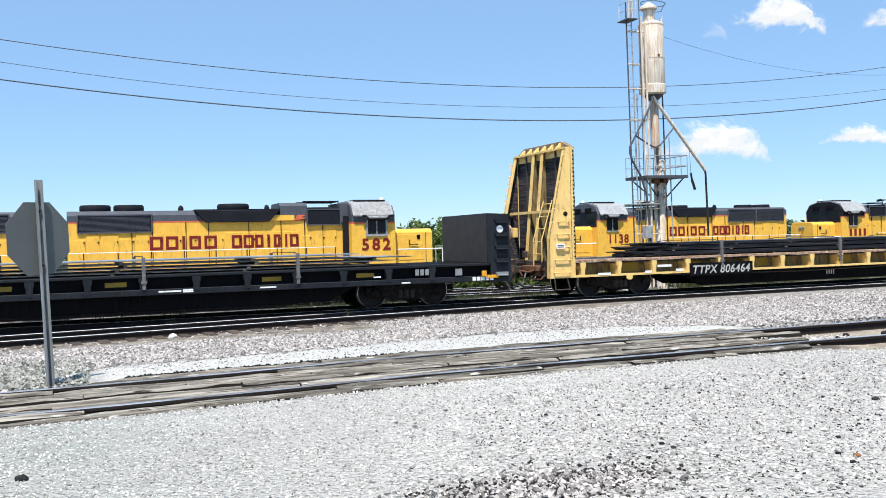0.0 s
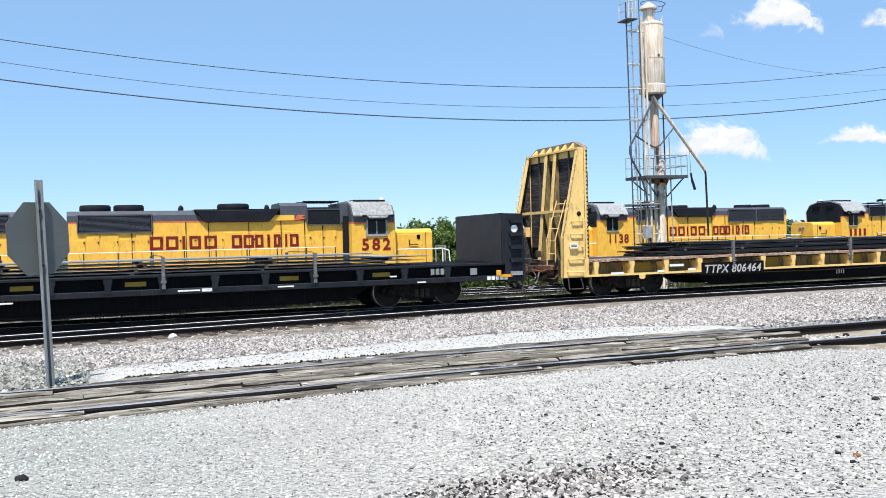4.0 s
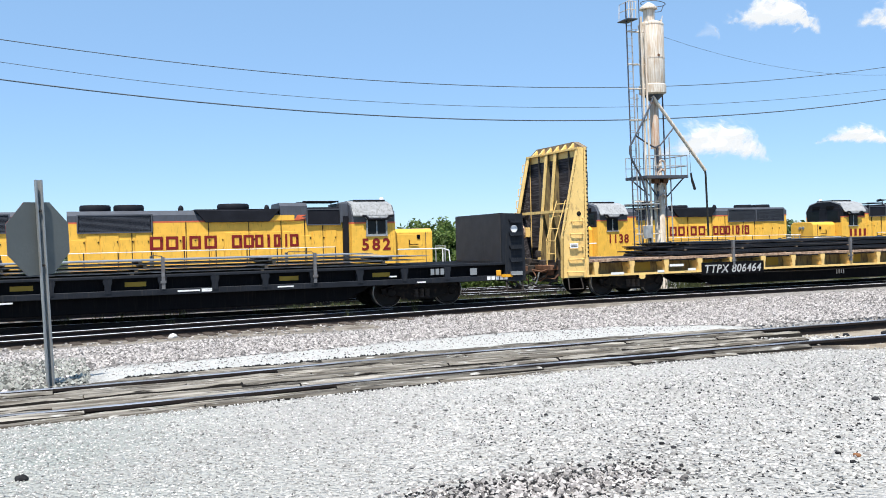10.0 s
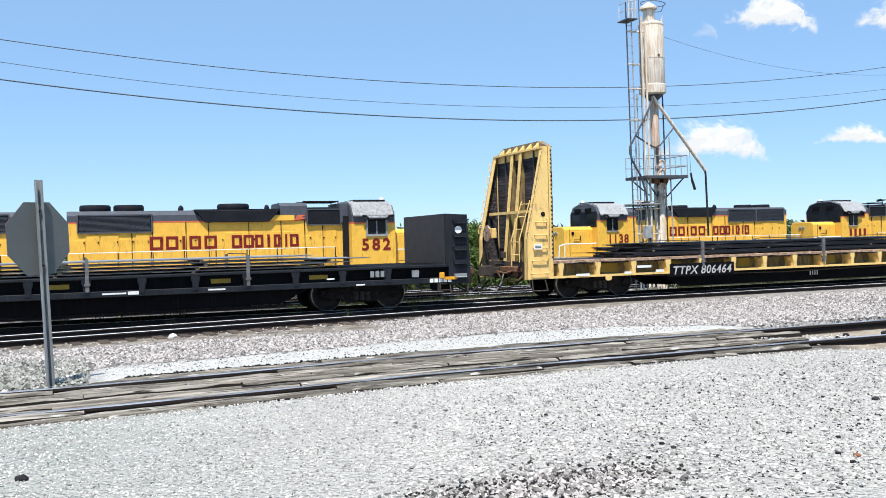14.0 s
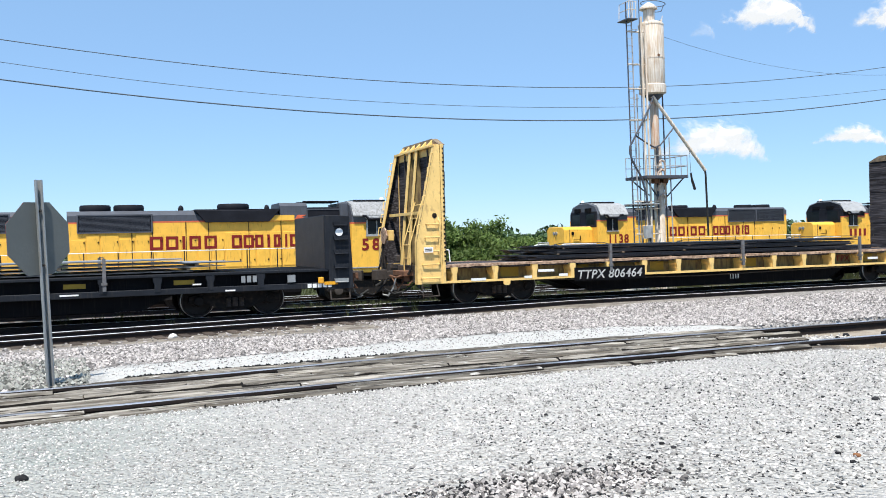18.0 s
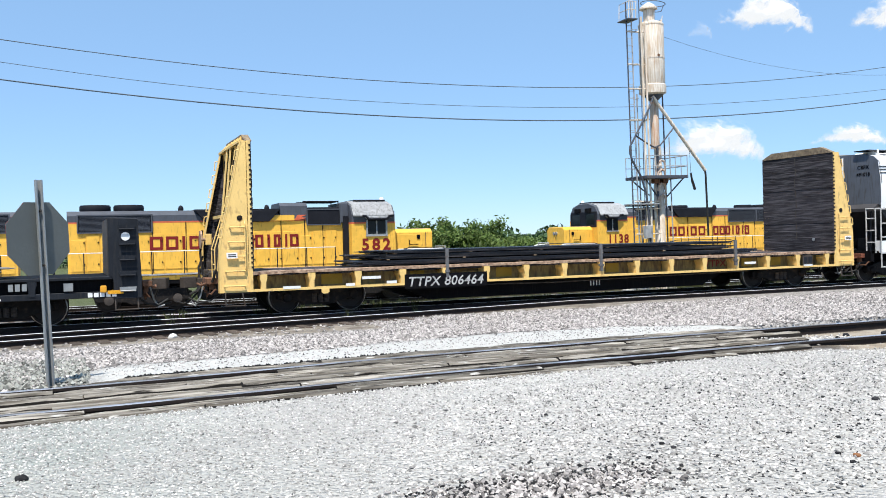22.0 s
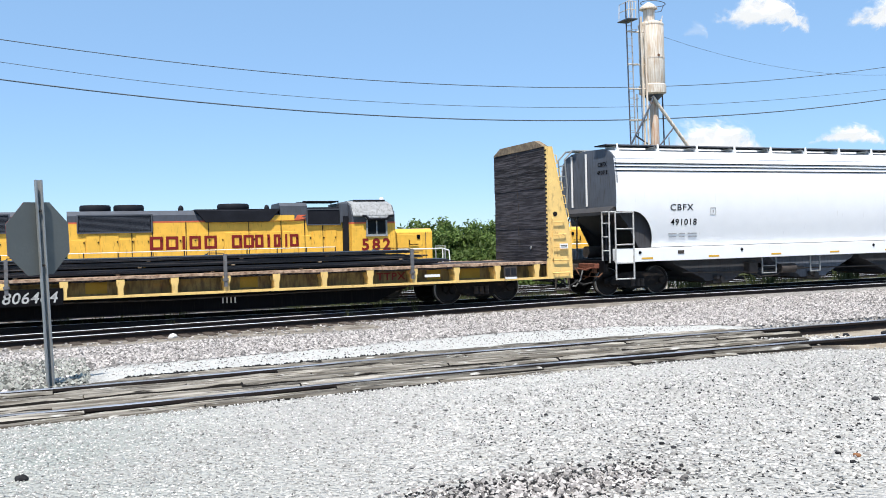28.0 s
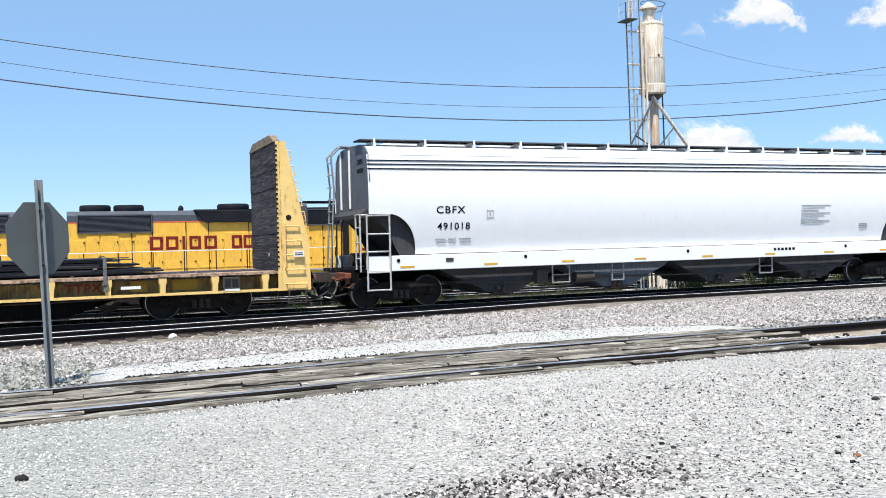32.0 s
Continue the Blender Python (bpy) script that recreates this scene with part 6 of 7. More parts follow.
    prism(bm, [(-cw, 3.55), (cw, 3.55), (cw, 3.95), (cw - 0.28, 4.35), (0.5, 4.55), (-0.5, 4.55), (-cw + 0.28, 4.35), (-cw, 3.95)], cab0 + 0.02, cab1 - 0.02, "x")
    part("cab_upper", bm, G, cab, "grey cab upper side")
    part("cab_stripe", box(nb(), cab0 - 0.004, cab1 + 0.004, -cw - 0.006, cw + 0.006, 3.53, 3.6), M["stripe"], cab)
    bm = nb()
    roof = [(-cw - 0.16, 3.86), (-cw - 0.16, 3.92), (-cw + 0.2, 4.42), (-0.6, 4.6), (0.6, 4.6), (cw - 0.2, 4.42), (cw + 0.16, 3.92), (cw + 0.16, 3.86), (cw - 0.24, 4.34), (0.55, 4.53), (-0.55, 4.53), (-cw + 0.24, 4.34)]
    prism(bm, roof, cab0 + 0.05, cab1 - 0.12, "x")
    part("cab_roof", bm, M[spec["roof"]], cab, "light grey curved cab roof")
    part("roof_hatch", box(nb(), cab0 + 0.35, cab1 - 0.2, -0.75, 0.75, 4.57, 4.66), D, cab, bevel=0.03)
    part("roof_lamp", lathe(nb(), [(0.1, 4.6), (0.11, 4.7), (0.07, 4.77), (0.02, 4.79)], (cab1 - 0.32, -0.55, 0), seg=10), M["white"], cab, smooth=True)
    # window in the cab side, with sliding sashes and an awning
    wx0, wx1 = spec["window"]
    for s in (-1, 1):
        fr = part("window_frame", box(nb(), wx0, wx1, *sorted((s * (cw - 0.01), s * (cw + 0.025))), 2.98, 3.72), M["loco_dark"], cab, "dark cab window", bevel=0.01)
        mid = (wx0 + wx1) / 2
        for u, v in ((wx0 + 0.06, mid - 0.03), (mid + 0.03, wx1 - 0.06)):
            part("pane", box(nb(), u, v, *sorted((s * (cw + 0.024), s * (cw + 0.032))), 3.05, 3.64), M["glass"], fr)
        g = nb()
        for u0, u1, v0, v1 in ((wx0 - 0.03, wx0 + 0.05, 2.98, 3.7), (wx1 - 0.05, wx1 + 0.03, 2.98, 3.7), (wx0 + 0.05, wx1 - 0.05, 2.985, 3.045)):
            box(g, u0, u1, *sorted((s * (cw + 0.02), s * (cw + 0.05))), v0, v1)
        if spec["border"]:
            part("window_border", g, M["galv"], fr, "pale window border")
        else:
            g.free()
        part("sash_bar", box(nb(), mid - 0.025, mid + 0.025, *sorted((s * (cw + 0.02), s * (cw + 0.045))), 3.0, 3.66), M["roof_light"], fr)
        part("window_sill", box(nb(), wx0 - 0.04, wx1 + 0.04, *sorted((s * cw, s * (cw + 0.06))), 2.94, 2.99), M["roof_light"], fr)
        g = nb()
        prism(g, [(wx0 - 0.12, 3.86), (wx1 + 0.16, 3.86), (wx1 + 0.02, 3.72), (wx0 + 0.02, 3.72)], *sorted((s * (cw + 0.02), s * (cw + 0.2))))
        part("awning", g, M["roof_light"], cab, "light grey window awning", bevel=0.02)
        g = nb()
        pipe(g, [(wx0 - 0.24, s * (cw + 0.19), 3.88), (wx0 - 0.08, s * (cw + 0.21), 3.87), (wx0 + 0.06, s * (cw + 0.21), 3.73), (wx1 - 0.04, s * (cw + 0.21), 3.73), (wx1 + 0.1, s * (cw + 0.21), 3.87), (wx1 + 0.3, s * (cw + 0.19), 3.88)], 0.05, 6)
        part("awning_edge", g, D, cab, "dark scalloped gutter over the window")
    # front windows and number boards
    for s in (-1, 1):
        part("front_pane", box(nb(), cab1, cab1 + 0.02, *sorted((s * 0.35, s * 1.2)), 3.35, 3.95), M["glass"], cab)
        part("number_board", box(nb(), cab1 - 0.05, cab1 + 0.1, *sorted((s * 0.3, s * 0.85)), 4.08, 4.3), M["black"], cab, bevel=0.02)
    part("front_mask", box(nb(), cab1 - 0.03, cab1 + 0.012, -1.42, 1.42, 3.2, 4.1), M["loco_dark"], cab, "dark cab front", bevel=0.02)
    # Solid near-black block paints in the shade of the recess.
    part("door_recess", box(nb(), cab0 - 0.26, cab0 - 0.002, -1.05, 1.05, 1.6, 3.9), M["loco_dark"], cab, "dark block for the shaded recess behind the cab")
    # nose
    nose = part("nose", prism(nb(), [(-0.98, 1.55), (0.98, 1.55), (0.98, 3.1), (0.8, 3.26), (-0.8, 3.26), (-0.98, 3.1)], cab1, front, "x"), Y, loco, "yellow short nose", bevel=0.03)
    part("nose_top", box(nb(), cab1 + 0.05, front - 0.05, -0.78, 0.78, 3.262, 3.275), M["roof_light"], nose)
    for s in (-1, 1):
        part("nose_door", box(nb(), cab1 + 0.25, front - 0.45, *sorted((s * 0.98, s * 1.0)), 1.8, 3.0), Y, nose, bevel=0.008)
        g = nb()
        pipe(g, [(cab1 + 0.85, s * 0.98, 2.75), (cab1 + 0.85, s * 1.05, 2.72), (cab1 + 0.85, s * 1.05, 2.52), (cab1 + 1.3, s * 1.05, 2.52)], 0.02, 5)
        part("grab_iron", g, M["black"], nose)
        part("latch", box(nb(), cab1 + 1.25, cab1 + 1.4, *sorted((s * 1.0, s * 1.03)), 2.78, 2.98), M["black"], nose)
        part("seam", box(nb(), front - 0.36, front - 0.33, *sorted((s * 0.975, s * 0.99)), 1.6, 3.1), M["steel_mid"], nose)
    g = nb()
    for y in (-0.13, 0.13):
        rod(g, (front - 0.02, y, 2.9), (front + 0.06, y, 2.9), 0.1, 12)
    part("headlight", g, M["galv"], nose)
    part("front_door", box(nb(), front - 0.005, front + 0.02, -0.6, -0.1, 1.7, 3.0), Y, nose)
    # handrails
    posts = [L0 + 0.2] + [rear + 0.6 + 1.32 * i for i in range(int((cab0 - rear - 0.6) / 1.32) + 1)]
    for s in (-1, 1):
        g = nb()
        pipe(g, [(posts[0], s * 1.5, 2.5), (posts[-1], s * 1.5, 2.5)], 0.016, 6)
        rail_ob = part("handrail", g, M["white"], loco, "pale handrail")
        for x in posts:
            g = nb()
            rod(g, (x, s * 1.5, 1.5), (x, s * 1.5, 2.5), 0.024, 6)
            part("stanchion", g, M["loco_dark"], rail_ob)
        g = nb()
        pipe(g, [(cab1 + 0.1, s * 1.5, 2.3), (front + 0.3, s * 1.5, 2.3), (front + 0.62, s * 1.5, 2.2), (front + 0.7, s * 1.5, 1.3)], 0.03, 6)
        pipe(g, [(front + 0.3, s * 1.5, 1.55), (front + 0.3, s * 1.5, 2.3)], 0.03, 6)
        part("front_handrail", g, M["white"], loco, "white front handrail")
        for xe, d in ((L0, -1), (L1, 1)):
            g = nb()
            for q in range(4):
                box(g, *sorted((xe - d * 0.6, xe - d * 0.05)), *sorted((s * 1.2, s * 1.5)), 0.3 + 0.3 * q, 0.34 + 0.3 * q)
            box(g, *sorted((xe - d * 0.62, xe - d * 0.58)), *sorted((s * 1.15, s * 1.5)), 0.3, 1.5)
            part("steps", g, M["steel_mid"], loco)
    for xe, d in ((L0, -1), (L1, 1)):
        part("pilot", box(nb(), *sorted((xe, xe + d * 0.06)), -1.45, 1.45, 0.2, 1.5), Y if d < 0 else M["black"], loco, bevel=0.02)
        coupler(loco, xe, d)
        g = nb()
        pipe(g, [(xe + d * 0.05, -0.6, 1.5), (xe + d * 0.05, -0.6, 2.4), (xe + d * 0.05, 0.6, 2.4), (xe + d * 0.05, 0.6, 1.5)], 0.025, 6)
        part("end_rail", g, M["roof_light"], loco)
    # trucks
    for cx in (rear + 2.9, rear + 12.7):
        # Oversized black block added behind the side frames to keep the gaps dark.
        part("truck_bolster", box(nb(), cx - 1.8, cx + 1.8, -0.65, 0.65, 0.22, 1.1), M["black"], loco, bevel=0.03)
        for s in (-1, 1):
            g = nb()
            prism(g, [(cx - 2.0, 0.75), (cx - 1.7, 0.95), (cx + 1.7, 0.95), (cx + 2.0, 0.75), (cx + 1.9, 0.45), (cx + 0.7, 0.45), (cx + 0.5, 0.3), (cx - 0.5, 0.3), (cx - 0.7, 0.45), (cx - 1.9, 0.45)], *sorted((s * 1.05, s * 1.25)))
            sf = part("truck_frame", g, M["steel_dark"], loco, "dark grimy truck side frame", bevel=0.03)
            for k in (-1.37, 1.37):
                g = nb()
                lathe(g, [(0.05, s * 1.2), (0.2, s * 1.2), (0.19, s * 1.34), (0.05, s * 1.36)], (cx + k, 0, 0.51), axis="y", seg=12)
                part("journal_box", g, M["steel_mid"], sf)
                g = nb()
                lathe(g, [(0.1, s * 0.7), (0.53, s * 0.7), (0.51, s * 0.74), (0.51, s * 0.84), (0.44, s * 0.84), (0.4, s * 0.8), (0.1, s * 0.8)], (cx + k, 0, 0.51), axis="y", seg=24)
                part("loco_wheel", g, M["wheel"], sf, smooth=True)
    # paint marks
    bx0, bx1 = spec["brand"]
    brand_marks(lower, bx0, bx1, 2.56, 3.13, -hw - 0.034)
    if number:
        for s in (-1,):
            words(number, 0.74, M["red"], cab, spec["number_at"], "road_number", 1.03, 0.022, 1.34)
    return loco


SPEC_A = dict(roof="roof_sooty", border=True, flash=(7.75, 9.45), cab=(11.95, 14.05), window=(12.66, 13.62), screens=[(0.42, 3.3)], screen_z=(3.36, 4.04),
              fans=[(0.5, 1.75, 4.5), (1.85, 3.1, 4.5), (6.2, 7.6, 4.52)], brake=(5.1, 8.8),
              boxes=[("equipment_hatch", (8.8, 10.05), (3.78, 4.53), "loco_grey", 0.96), ("filter_box", (10.05, 11.55), (3.55, 4.32), "loco_dark", 0.98), ("cab_back", (11.55, 11.95), (3.6, 4.5), "loco_grey", 1.0)],
              racks=[(9.95, 11.6, 4.6)], brand=(3.22, 9.62), number_at=pose(13.1, -1.512, 2.32))
loco_a = locomotive("yellow diesel locomotive with grey roof and red number", "582", 0.0, 16.1, SPEC_A)
loco_a.matrix_basis = pose(0.0, LOCO_Y, LOCO_RAIL)

# the second and third units face the other way: built nose to +x, then turned about
SPEC_B = dict(roof="roof_light", border=False, cab=(12.2, 14.2), window=(12.85, 13.6), screens=[(0.3, 2.4), (2.5, 4.55)], screen_z=(3.42, 4.1),
              fans=[(0.7, 1.8, 4.42), (2.1, 3.2, 4.42), (7.0, 8.2, 4.42)], brake=(5.5, 8.8),
              boxes=[("equipment_hatch", (8.9, 9.7), (3.78, 4.36), "loco_grey", 0.94), ("filter_box", (9.8, 11.2), (3.6, 4.3), "loco_dark", 0.98)],
              racks=[(9.6, 11.0, 4.46)], brand=(3.0, 8.9), number_at=None)
loco_b = locomotive("yellow diesel locomotive with light cab roof, nose toward the sand tower", "", 0.0, 16.05, SPEC_B)
loco_b.matrix_basis = pose(41.7, LOCO2_Y, LOCO_RAIL, 0, 0, 180)
cab_b = [o for o in loco_b.children if o.name.startswith("cab")][0]
words("1138", 0.68, M["red"], cab_b, pose(12.85, 1.515, 2.3) @ pose(0, 0, 0, 0, 0, 180), "road_number", 0.95, 0.015, 1.12)
brand_marks([o for o in loco_b.children if o.name.startswith("hood_side")][0], 3.0, 8.9, 2.6, 3.15, 0.934, True)


def plain_number(loco):
    """The number of this unit cannot be read: plain bars in its place."""
    for cab in loco.children:
        for o in list(cab.children):
            if o.name.startswith("road_number"):
                bpy.data.objects.remove(o)
                for i in range(4):
                    x = 12.25 + 0.4 * i
                    part("number_bar", box(nb(), x - 0.1, x + 0.1, 1.503, 1.512, 2.32, 2.78), M["red"], cab, "plain red painted bar")


loco_c = copy_thing(loco_b, pose(41.7 + 18.15, LOCO2_Y, LOCO_RAIL, 0, 0, 180))
tagged(loco_c, "yellow diesel locomotive coupled behind another", "locomotive")
plain_number(loco_c)
loco_d = copy_thing(loco_b, pose(-1.85, LOCO_Y, LOCO_RAIL, 0, 0, 180))
tagged(loco_d, "yellow and dark locomotive coupled to the first unit", "locomotive")
plain_number(loco_d)



def darken_cab(loco, names):
    """These two units carry black paint about the cab."""
    for cab in loco.children:
        for o in cab.children:
            if o.name.split(".")[0] in names:
                o.data = o.data.copy()
                o.data.materials[0] = M["loco_dark"]


darken_cab(loco_c, ("cab_upper", "front_mask"))
darken_cab(loco_d, ("cab_upper", "front_mask", "cab_roof"))
for unit, x in ((loco_b, 9.9), (loco_c, 9.2)):
    roof = [o for o in unit.children if o.name.startswith("hood_roof")][0]
    g = nb()
    rod(g, (x, 0.2, 4.2), (x, 0.2, 4.62), 0.03, 6)
    for k in range(3):
        lathe(g, [(0.03, x - 0.2), (0.035, x + 0.05), (0.09, x + 0.3)], (0, 0.08 + 0.12 * k, 4.62 + 0.02 * k), axis="x", seg=8)
    part("horn", g, M["loco_dark"], roof, "dark air horns")


# ---- sand tower ----
def sand_tower():
    ox, oy = 26.4, 36.5
    t = thing("sand_tower", "white rust-streaked sand tower with ladder, platform and pipes", "sand tower", pose(ox, oy, -0.95, 0, -0.75, 0))
    W, R, G = M["tower_white"], M["tower_rust"], M["tower_grey"]
    silo = part("silo", lathe(nb(), [(0.25, 9.42), (0.55, 9.5), (0.6, 9.6), (0.6, 12.85), (0.56, 12.95), (0.25, 13.05)], (0.03, 0, 0), seg=32), W, t, "white rust-streaked sand silo", smooth=True)
    for z in (9.7, 11.2, 12.8):
        part("band", lathe(nb(), [(0.59, z), (0.612, z), (0.612, z + 0.06), (0.59, z + 0.06)], (0.03, 0, 0), seg=32), W, silo)
    part("neck", lathe(nb(), [(0.27, 13.0), (0.27, 13.6), (0.2, 13.6)], (-0.05, 0, 0), seg=18), W, silo)
    part("cap", lathe(nb(), [(0.1, 13.58), (0.43, 13.6), (0.42, 13.68), (0.2, 13.86), (0.05, 13.94)], (-0.07, 0, 0), seg=24), W, silo, "conical vent cap", smooth=True)
    part("manhole", lathe(nb(), [(0.02, -0.62), (0.07, -0.62), (0.07, -0.55), (0.02, -0.55)], (0.0, 0, 11.3), axis="y", seg=10), M["rust"], silo)
    bm = nb()
    ring = [(0.2 + 0.62 * math.cos(a), 0.5 * math.sin(a), 13.9 - 0.05 * math.cos(a)) for a in [2 * math.pi * k / 20 for k in range(21)]]
    pipe(bm, ring, 0.018, 5)
    pipe(bm, [(0.82, 0, 13.85), (0.66, 0, 13.55), (0.3, 0, 13.5)], 0.018, 5)
    part("top_rail", bm, M["tower_dark"], silo)
    bm = nb()
    rod(bm, (0.5, -0.2, 12.9), (0.5, -0.2, 13.1), 0.05, 8)
    rod(bm, (0.66, 0, 12.9), (0.72, 0, 13.35), 0.02, 6)
    rod(bm, (-0.35, -0.35, 12.9), (-0.38, -0.35, 13.2), 0.06, 8)
    part("vent_stub", bm, W, silo)
    part("collar", lathe(nb(), [(0.5, 9.5), (0.64, 9.55), (0.655, 9.92), (0.6, 9.98)], (0.02, 0, 0), seg=32), W, silo, "wider white collar at the silo's foot", smooth=True)
    part("hopper_cone", lathe(nb(), [(0.22, 9.22), (0.5, 9.5), (0.2, 9.52)], (0.05, 0, 0), seg=24), M["tower_dark"], silo, "dark cone under the silo")
    part("upper_column", lathe(nb(), [(0.21, 6.9), (0.21, 9.4), (0.18, 9.45)], (0.07, 0, 0), seg=20), R, t, "rust-streaked upper column", smooth=True)
    part("column", lathe(nb(), [(0.25, 0.0), (0.25, 5.15), (0.19, 5.25), (0.17, 7.0)], (0.2, 0, 0), seg=20), W, t, "white column pipe", smooth=True)
    for z in (6.2, 5.75, 5.1, 4.55):        # bent sand pipes that join the column
        part("pipe_elbow", pipe(nb(), [(-0.05, -0.24, z - 0.25), (0.0, -0.3, z), (0.14, -0.34, z + 0.12), (0.3, -0.34, z + 0.06), (0.38, -0.3, z - 0.2), (0.36, -0.26, z - 0.42)], 0.05, 8), R, t, "rust-streaked bent pipe", smooth=True)
    bm = nb()
    pipe(bm, [(-0.02, -0.22, 3.2), (-0.02, -0.24, 6.9)], 0.045, 8)
    part("riser", bm, M["tower_dark"], t, "dark riser beside the column")
    part("footing", box(nb(), -1.3, 1.3, -1.2, 1.2, -0.1, 0.12), mat_once("grey_concrete", (0.42, 0.41, 0.39)), t, bevel=0.03)
    # tall ladder frame with cage hoops
    for x, y, x1, z1, rad, m_ in ((-1.5, -0.3, -1.57, 13.8, 0.034, "tower_dark"), (-1.22, -0.3, -1.29, 13.8, 0.034, "tower_grey"), (-0.82, -0.45, -0.84, 13.1, 0.055, "tower_white"), (-0.6, -0.45, -0.64, 12.8, 0.05, "tower_white"), (0.86, 0.3, 0.78, 13.2, 0.036, "tower_dark"), (-0.5, 0.5, -0.55, 9.6, 0.035, "tower_grey"), (0.62, -0.45, 0.55, 7.4, 0.03, "tower_grey"), (-0.95, 0.1, -1.0, 12.6, 0.03, "tower_grey"), (-1.0, -0.5, -0.97, 14.2, 0.02, "tower_dark")):
        bm = nb()
        rod(bm, (x, y, 0), (x1, y, z1), rad, 8)
        part("mast", bm, M[m_], t)
    rung = mesh_of("ladder_rung", pipe(nb(), [(-1.53, -0.3, 0), (-1.25, -0.3, 0)], 0.011, 5), G)
    for k in range(40):
        piece("ladder_rung", rung, t, pose(0, 0, 0.6 + 0.31 * k))
    for k in range(6):
        z = 4.4 + 1.6 * k
        bm = nb()
        pts = [(-1.4 - 0.2 * math.cos(a), -0.3 - 0.5 * math.sin(a), z) for a in [math.pi * i / 8 for i in range(9)]]
        pipe(bm, pts, 0.012, 5)
        part("cage_hoop", bm, G, t)
    # top landing of the ladder
    bm = nb()
    box(bm, -1.66, -1.12, -0.6, 0.3, 12.93, 12.98)
    top = part("top_landing", bm, M["tower_dark"], t)
    bm = nb()
    for x, y in ((-1.6, -0.55), (-1.6, 0.25), (-1.4, -0.55), (-1.2, -0.55)):
        rod(bm, (x, y, 12.95), (x + 0.04, y, 13.8), 0.02, 5)
    for z in (13.4, 13.78):
        pipe(bm, [(-1.57, 0.25, z), (-1.57, -0.55, z), (-1.17, -0.55, z)], 0.018, 5)
    part("landing_rail", bm, W, top)
    bm = nb()
    for z in (8.2, 9.7, 10.85, 12.4):
        pipe(bm, [(-1.57, -0.32, z), (-0.6, -0.3, z + 0.02)], 0.04, 6)
    part("tie_bracket", bm, W, t)
    # service platform
    plat = part("platform", box(nb(), -1.1, 1.27, -0.9, 0.9, 5.42, 5.56), M["tower_dark"], t, "grated service platform", bevel=0.01)
    for x in (-1.07, -0.55, 0.55, 0.88, 1.24):
        for y in (-0.87, 0.87):
            part("rail_post", rod(nb(), (x, y, 5.5), (x, y, 6.52), 0.02, 5), G, plat)
    for z in (6.0, 6.5):
        part("platform_rail", pipe(nb(), [(-1.07, -0.87, z), (1.24, -0.87, z), (1.24, 0.87, z), (-1.07, 0.87, z)], 0.02, 5), G, plat)
    bm = nb()
    for y in (-0.6, 0.6):
        pipe(bm, [(1.22, y, 5.45), (0.45, y * 0.4, 4.55)], 0.035, 6)
        pipe(bm, [(-1.0, y, 5.45), (-0.1, y * 0.4, 4.6)], 0.035, 6)
    part("platform_brace", bm, M["tower_dark"], plat)
    for x in (-0.25, 0.25):
        part("valve_box", box(nb(), x - 0.14, x + 0.14, -0.5, -0.2, 5.2, 5.42), M["rust"], plat, bevel=0.02)
    # pipes from the silo foot: one long boom, one bent feed line
    bm = nb()
    pipe(bm, [(-0.25, -0.35, 9.36), (2.71, -0.35, 5.81)], 0.085, 12)
    part("boom_pipe", bm, W, t, "white sloping sand pipe", smooth=True)
    bm = nb()
    pipe(bm, [(2.69, -0.35, 5.85), (2.73, -0.35, 5.6), (2.78, -0.35, 2.6)], 0.05, 10)
    part("drop_hose", bm, M["rubber"], t, "dark hanging sand hose", smooth=True)
    bm = nb()
    pipe(bm, [(-0.25, -0.4, 9.3), (-0.67, -0.5, 8.62), (-1.46, -0.6, 7.45), (-1.79, -0.6, 6.94), (-1.8, -0.6, 6.6), (-1.67, -0.6, 6.24), (-1.22, -0.6, 5.51), (-0.98, -0.6, 4.75), (-0.85, -0.6, 3.6), (-0.8, -0.6, 1.8)], 0.048, 8)
    part("feed_pipe", bm, M["tower_dark"], t, "bent dark feed pipe", smooth=True)
    bm = nb()
    pipe(bm, [(-1.36, -0.5, 7.45), (-0.57, -0.4, 7.05), (-0.25, -0.4, 6.92), (0.08, -0.4, 7.05), (0.93, -0.35, 7.9)], 0.04, 6)
    pipe(bm, [(-0.1, -0.4, 6.95), (-0.05, -0.35, 6.2)], 0.05, 6)
    part("brace_pipe", bm, M["tower_dark"], t)
    bm = nb()
    pipe(bm, [(1.8, -0.35, 6.9), (1.84, -0.35, 5.7)], 0.008, 4)
    rod(bm, (1.84, -0.35, 5.7), (1.9, -0.35, 5.35), 0.05, 8)
    rod(bm, (1.9, -0.35, 5.35), (2.06, -0.35, 4.87), 0.065, 8)
    part("hose_nozzle", bm, M["rubber"], t, "dark hose nozzle hung on a cable")
    # low equipment at its foot
    for z in (1.8, 2.8, 4.0, 4.35):
        part("pipe_bracket", pipe(nb(), [(-1.4, -0.3, z), (-0.8, -0.45, z), (0.0, -0.3, z)], 0.03, 6), W, t)
    part("control_box", box(nb(), -1.15, -0.75, -0.75, -0.5, 2.6, 3.2), M["roof_light"], t, "pale control box", bevel=0.02)
    bm = nb()
    prism(bm, [(-1.7, 4.2), (-0.3, 4.2), (-0.3, 4.25), (-1.7, 4.25)], -0.7, 0.2)
    part("small_roof", bm, M["roof_light"], t)
    return t


sand_tower()


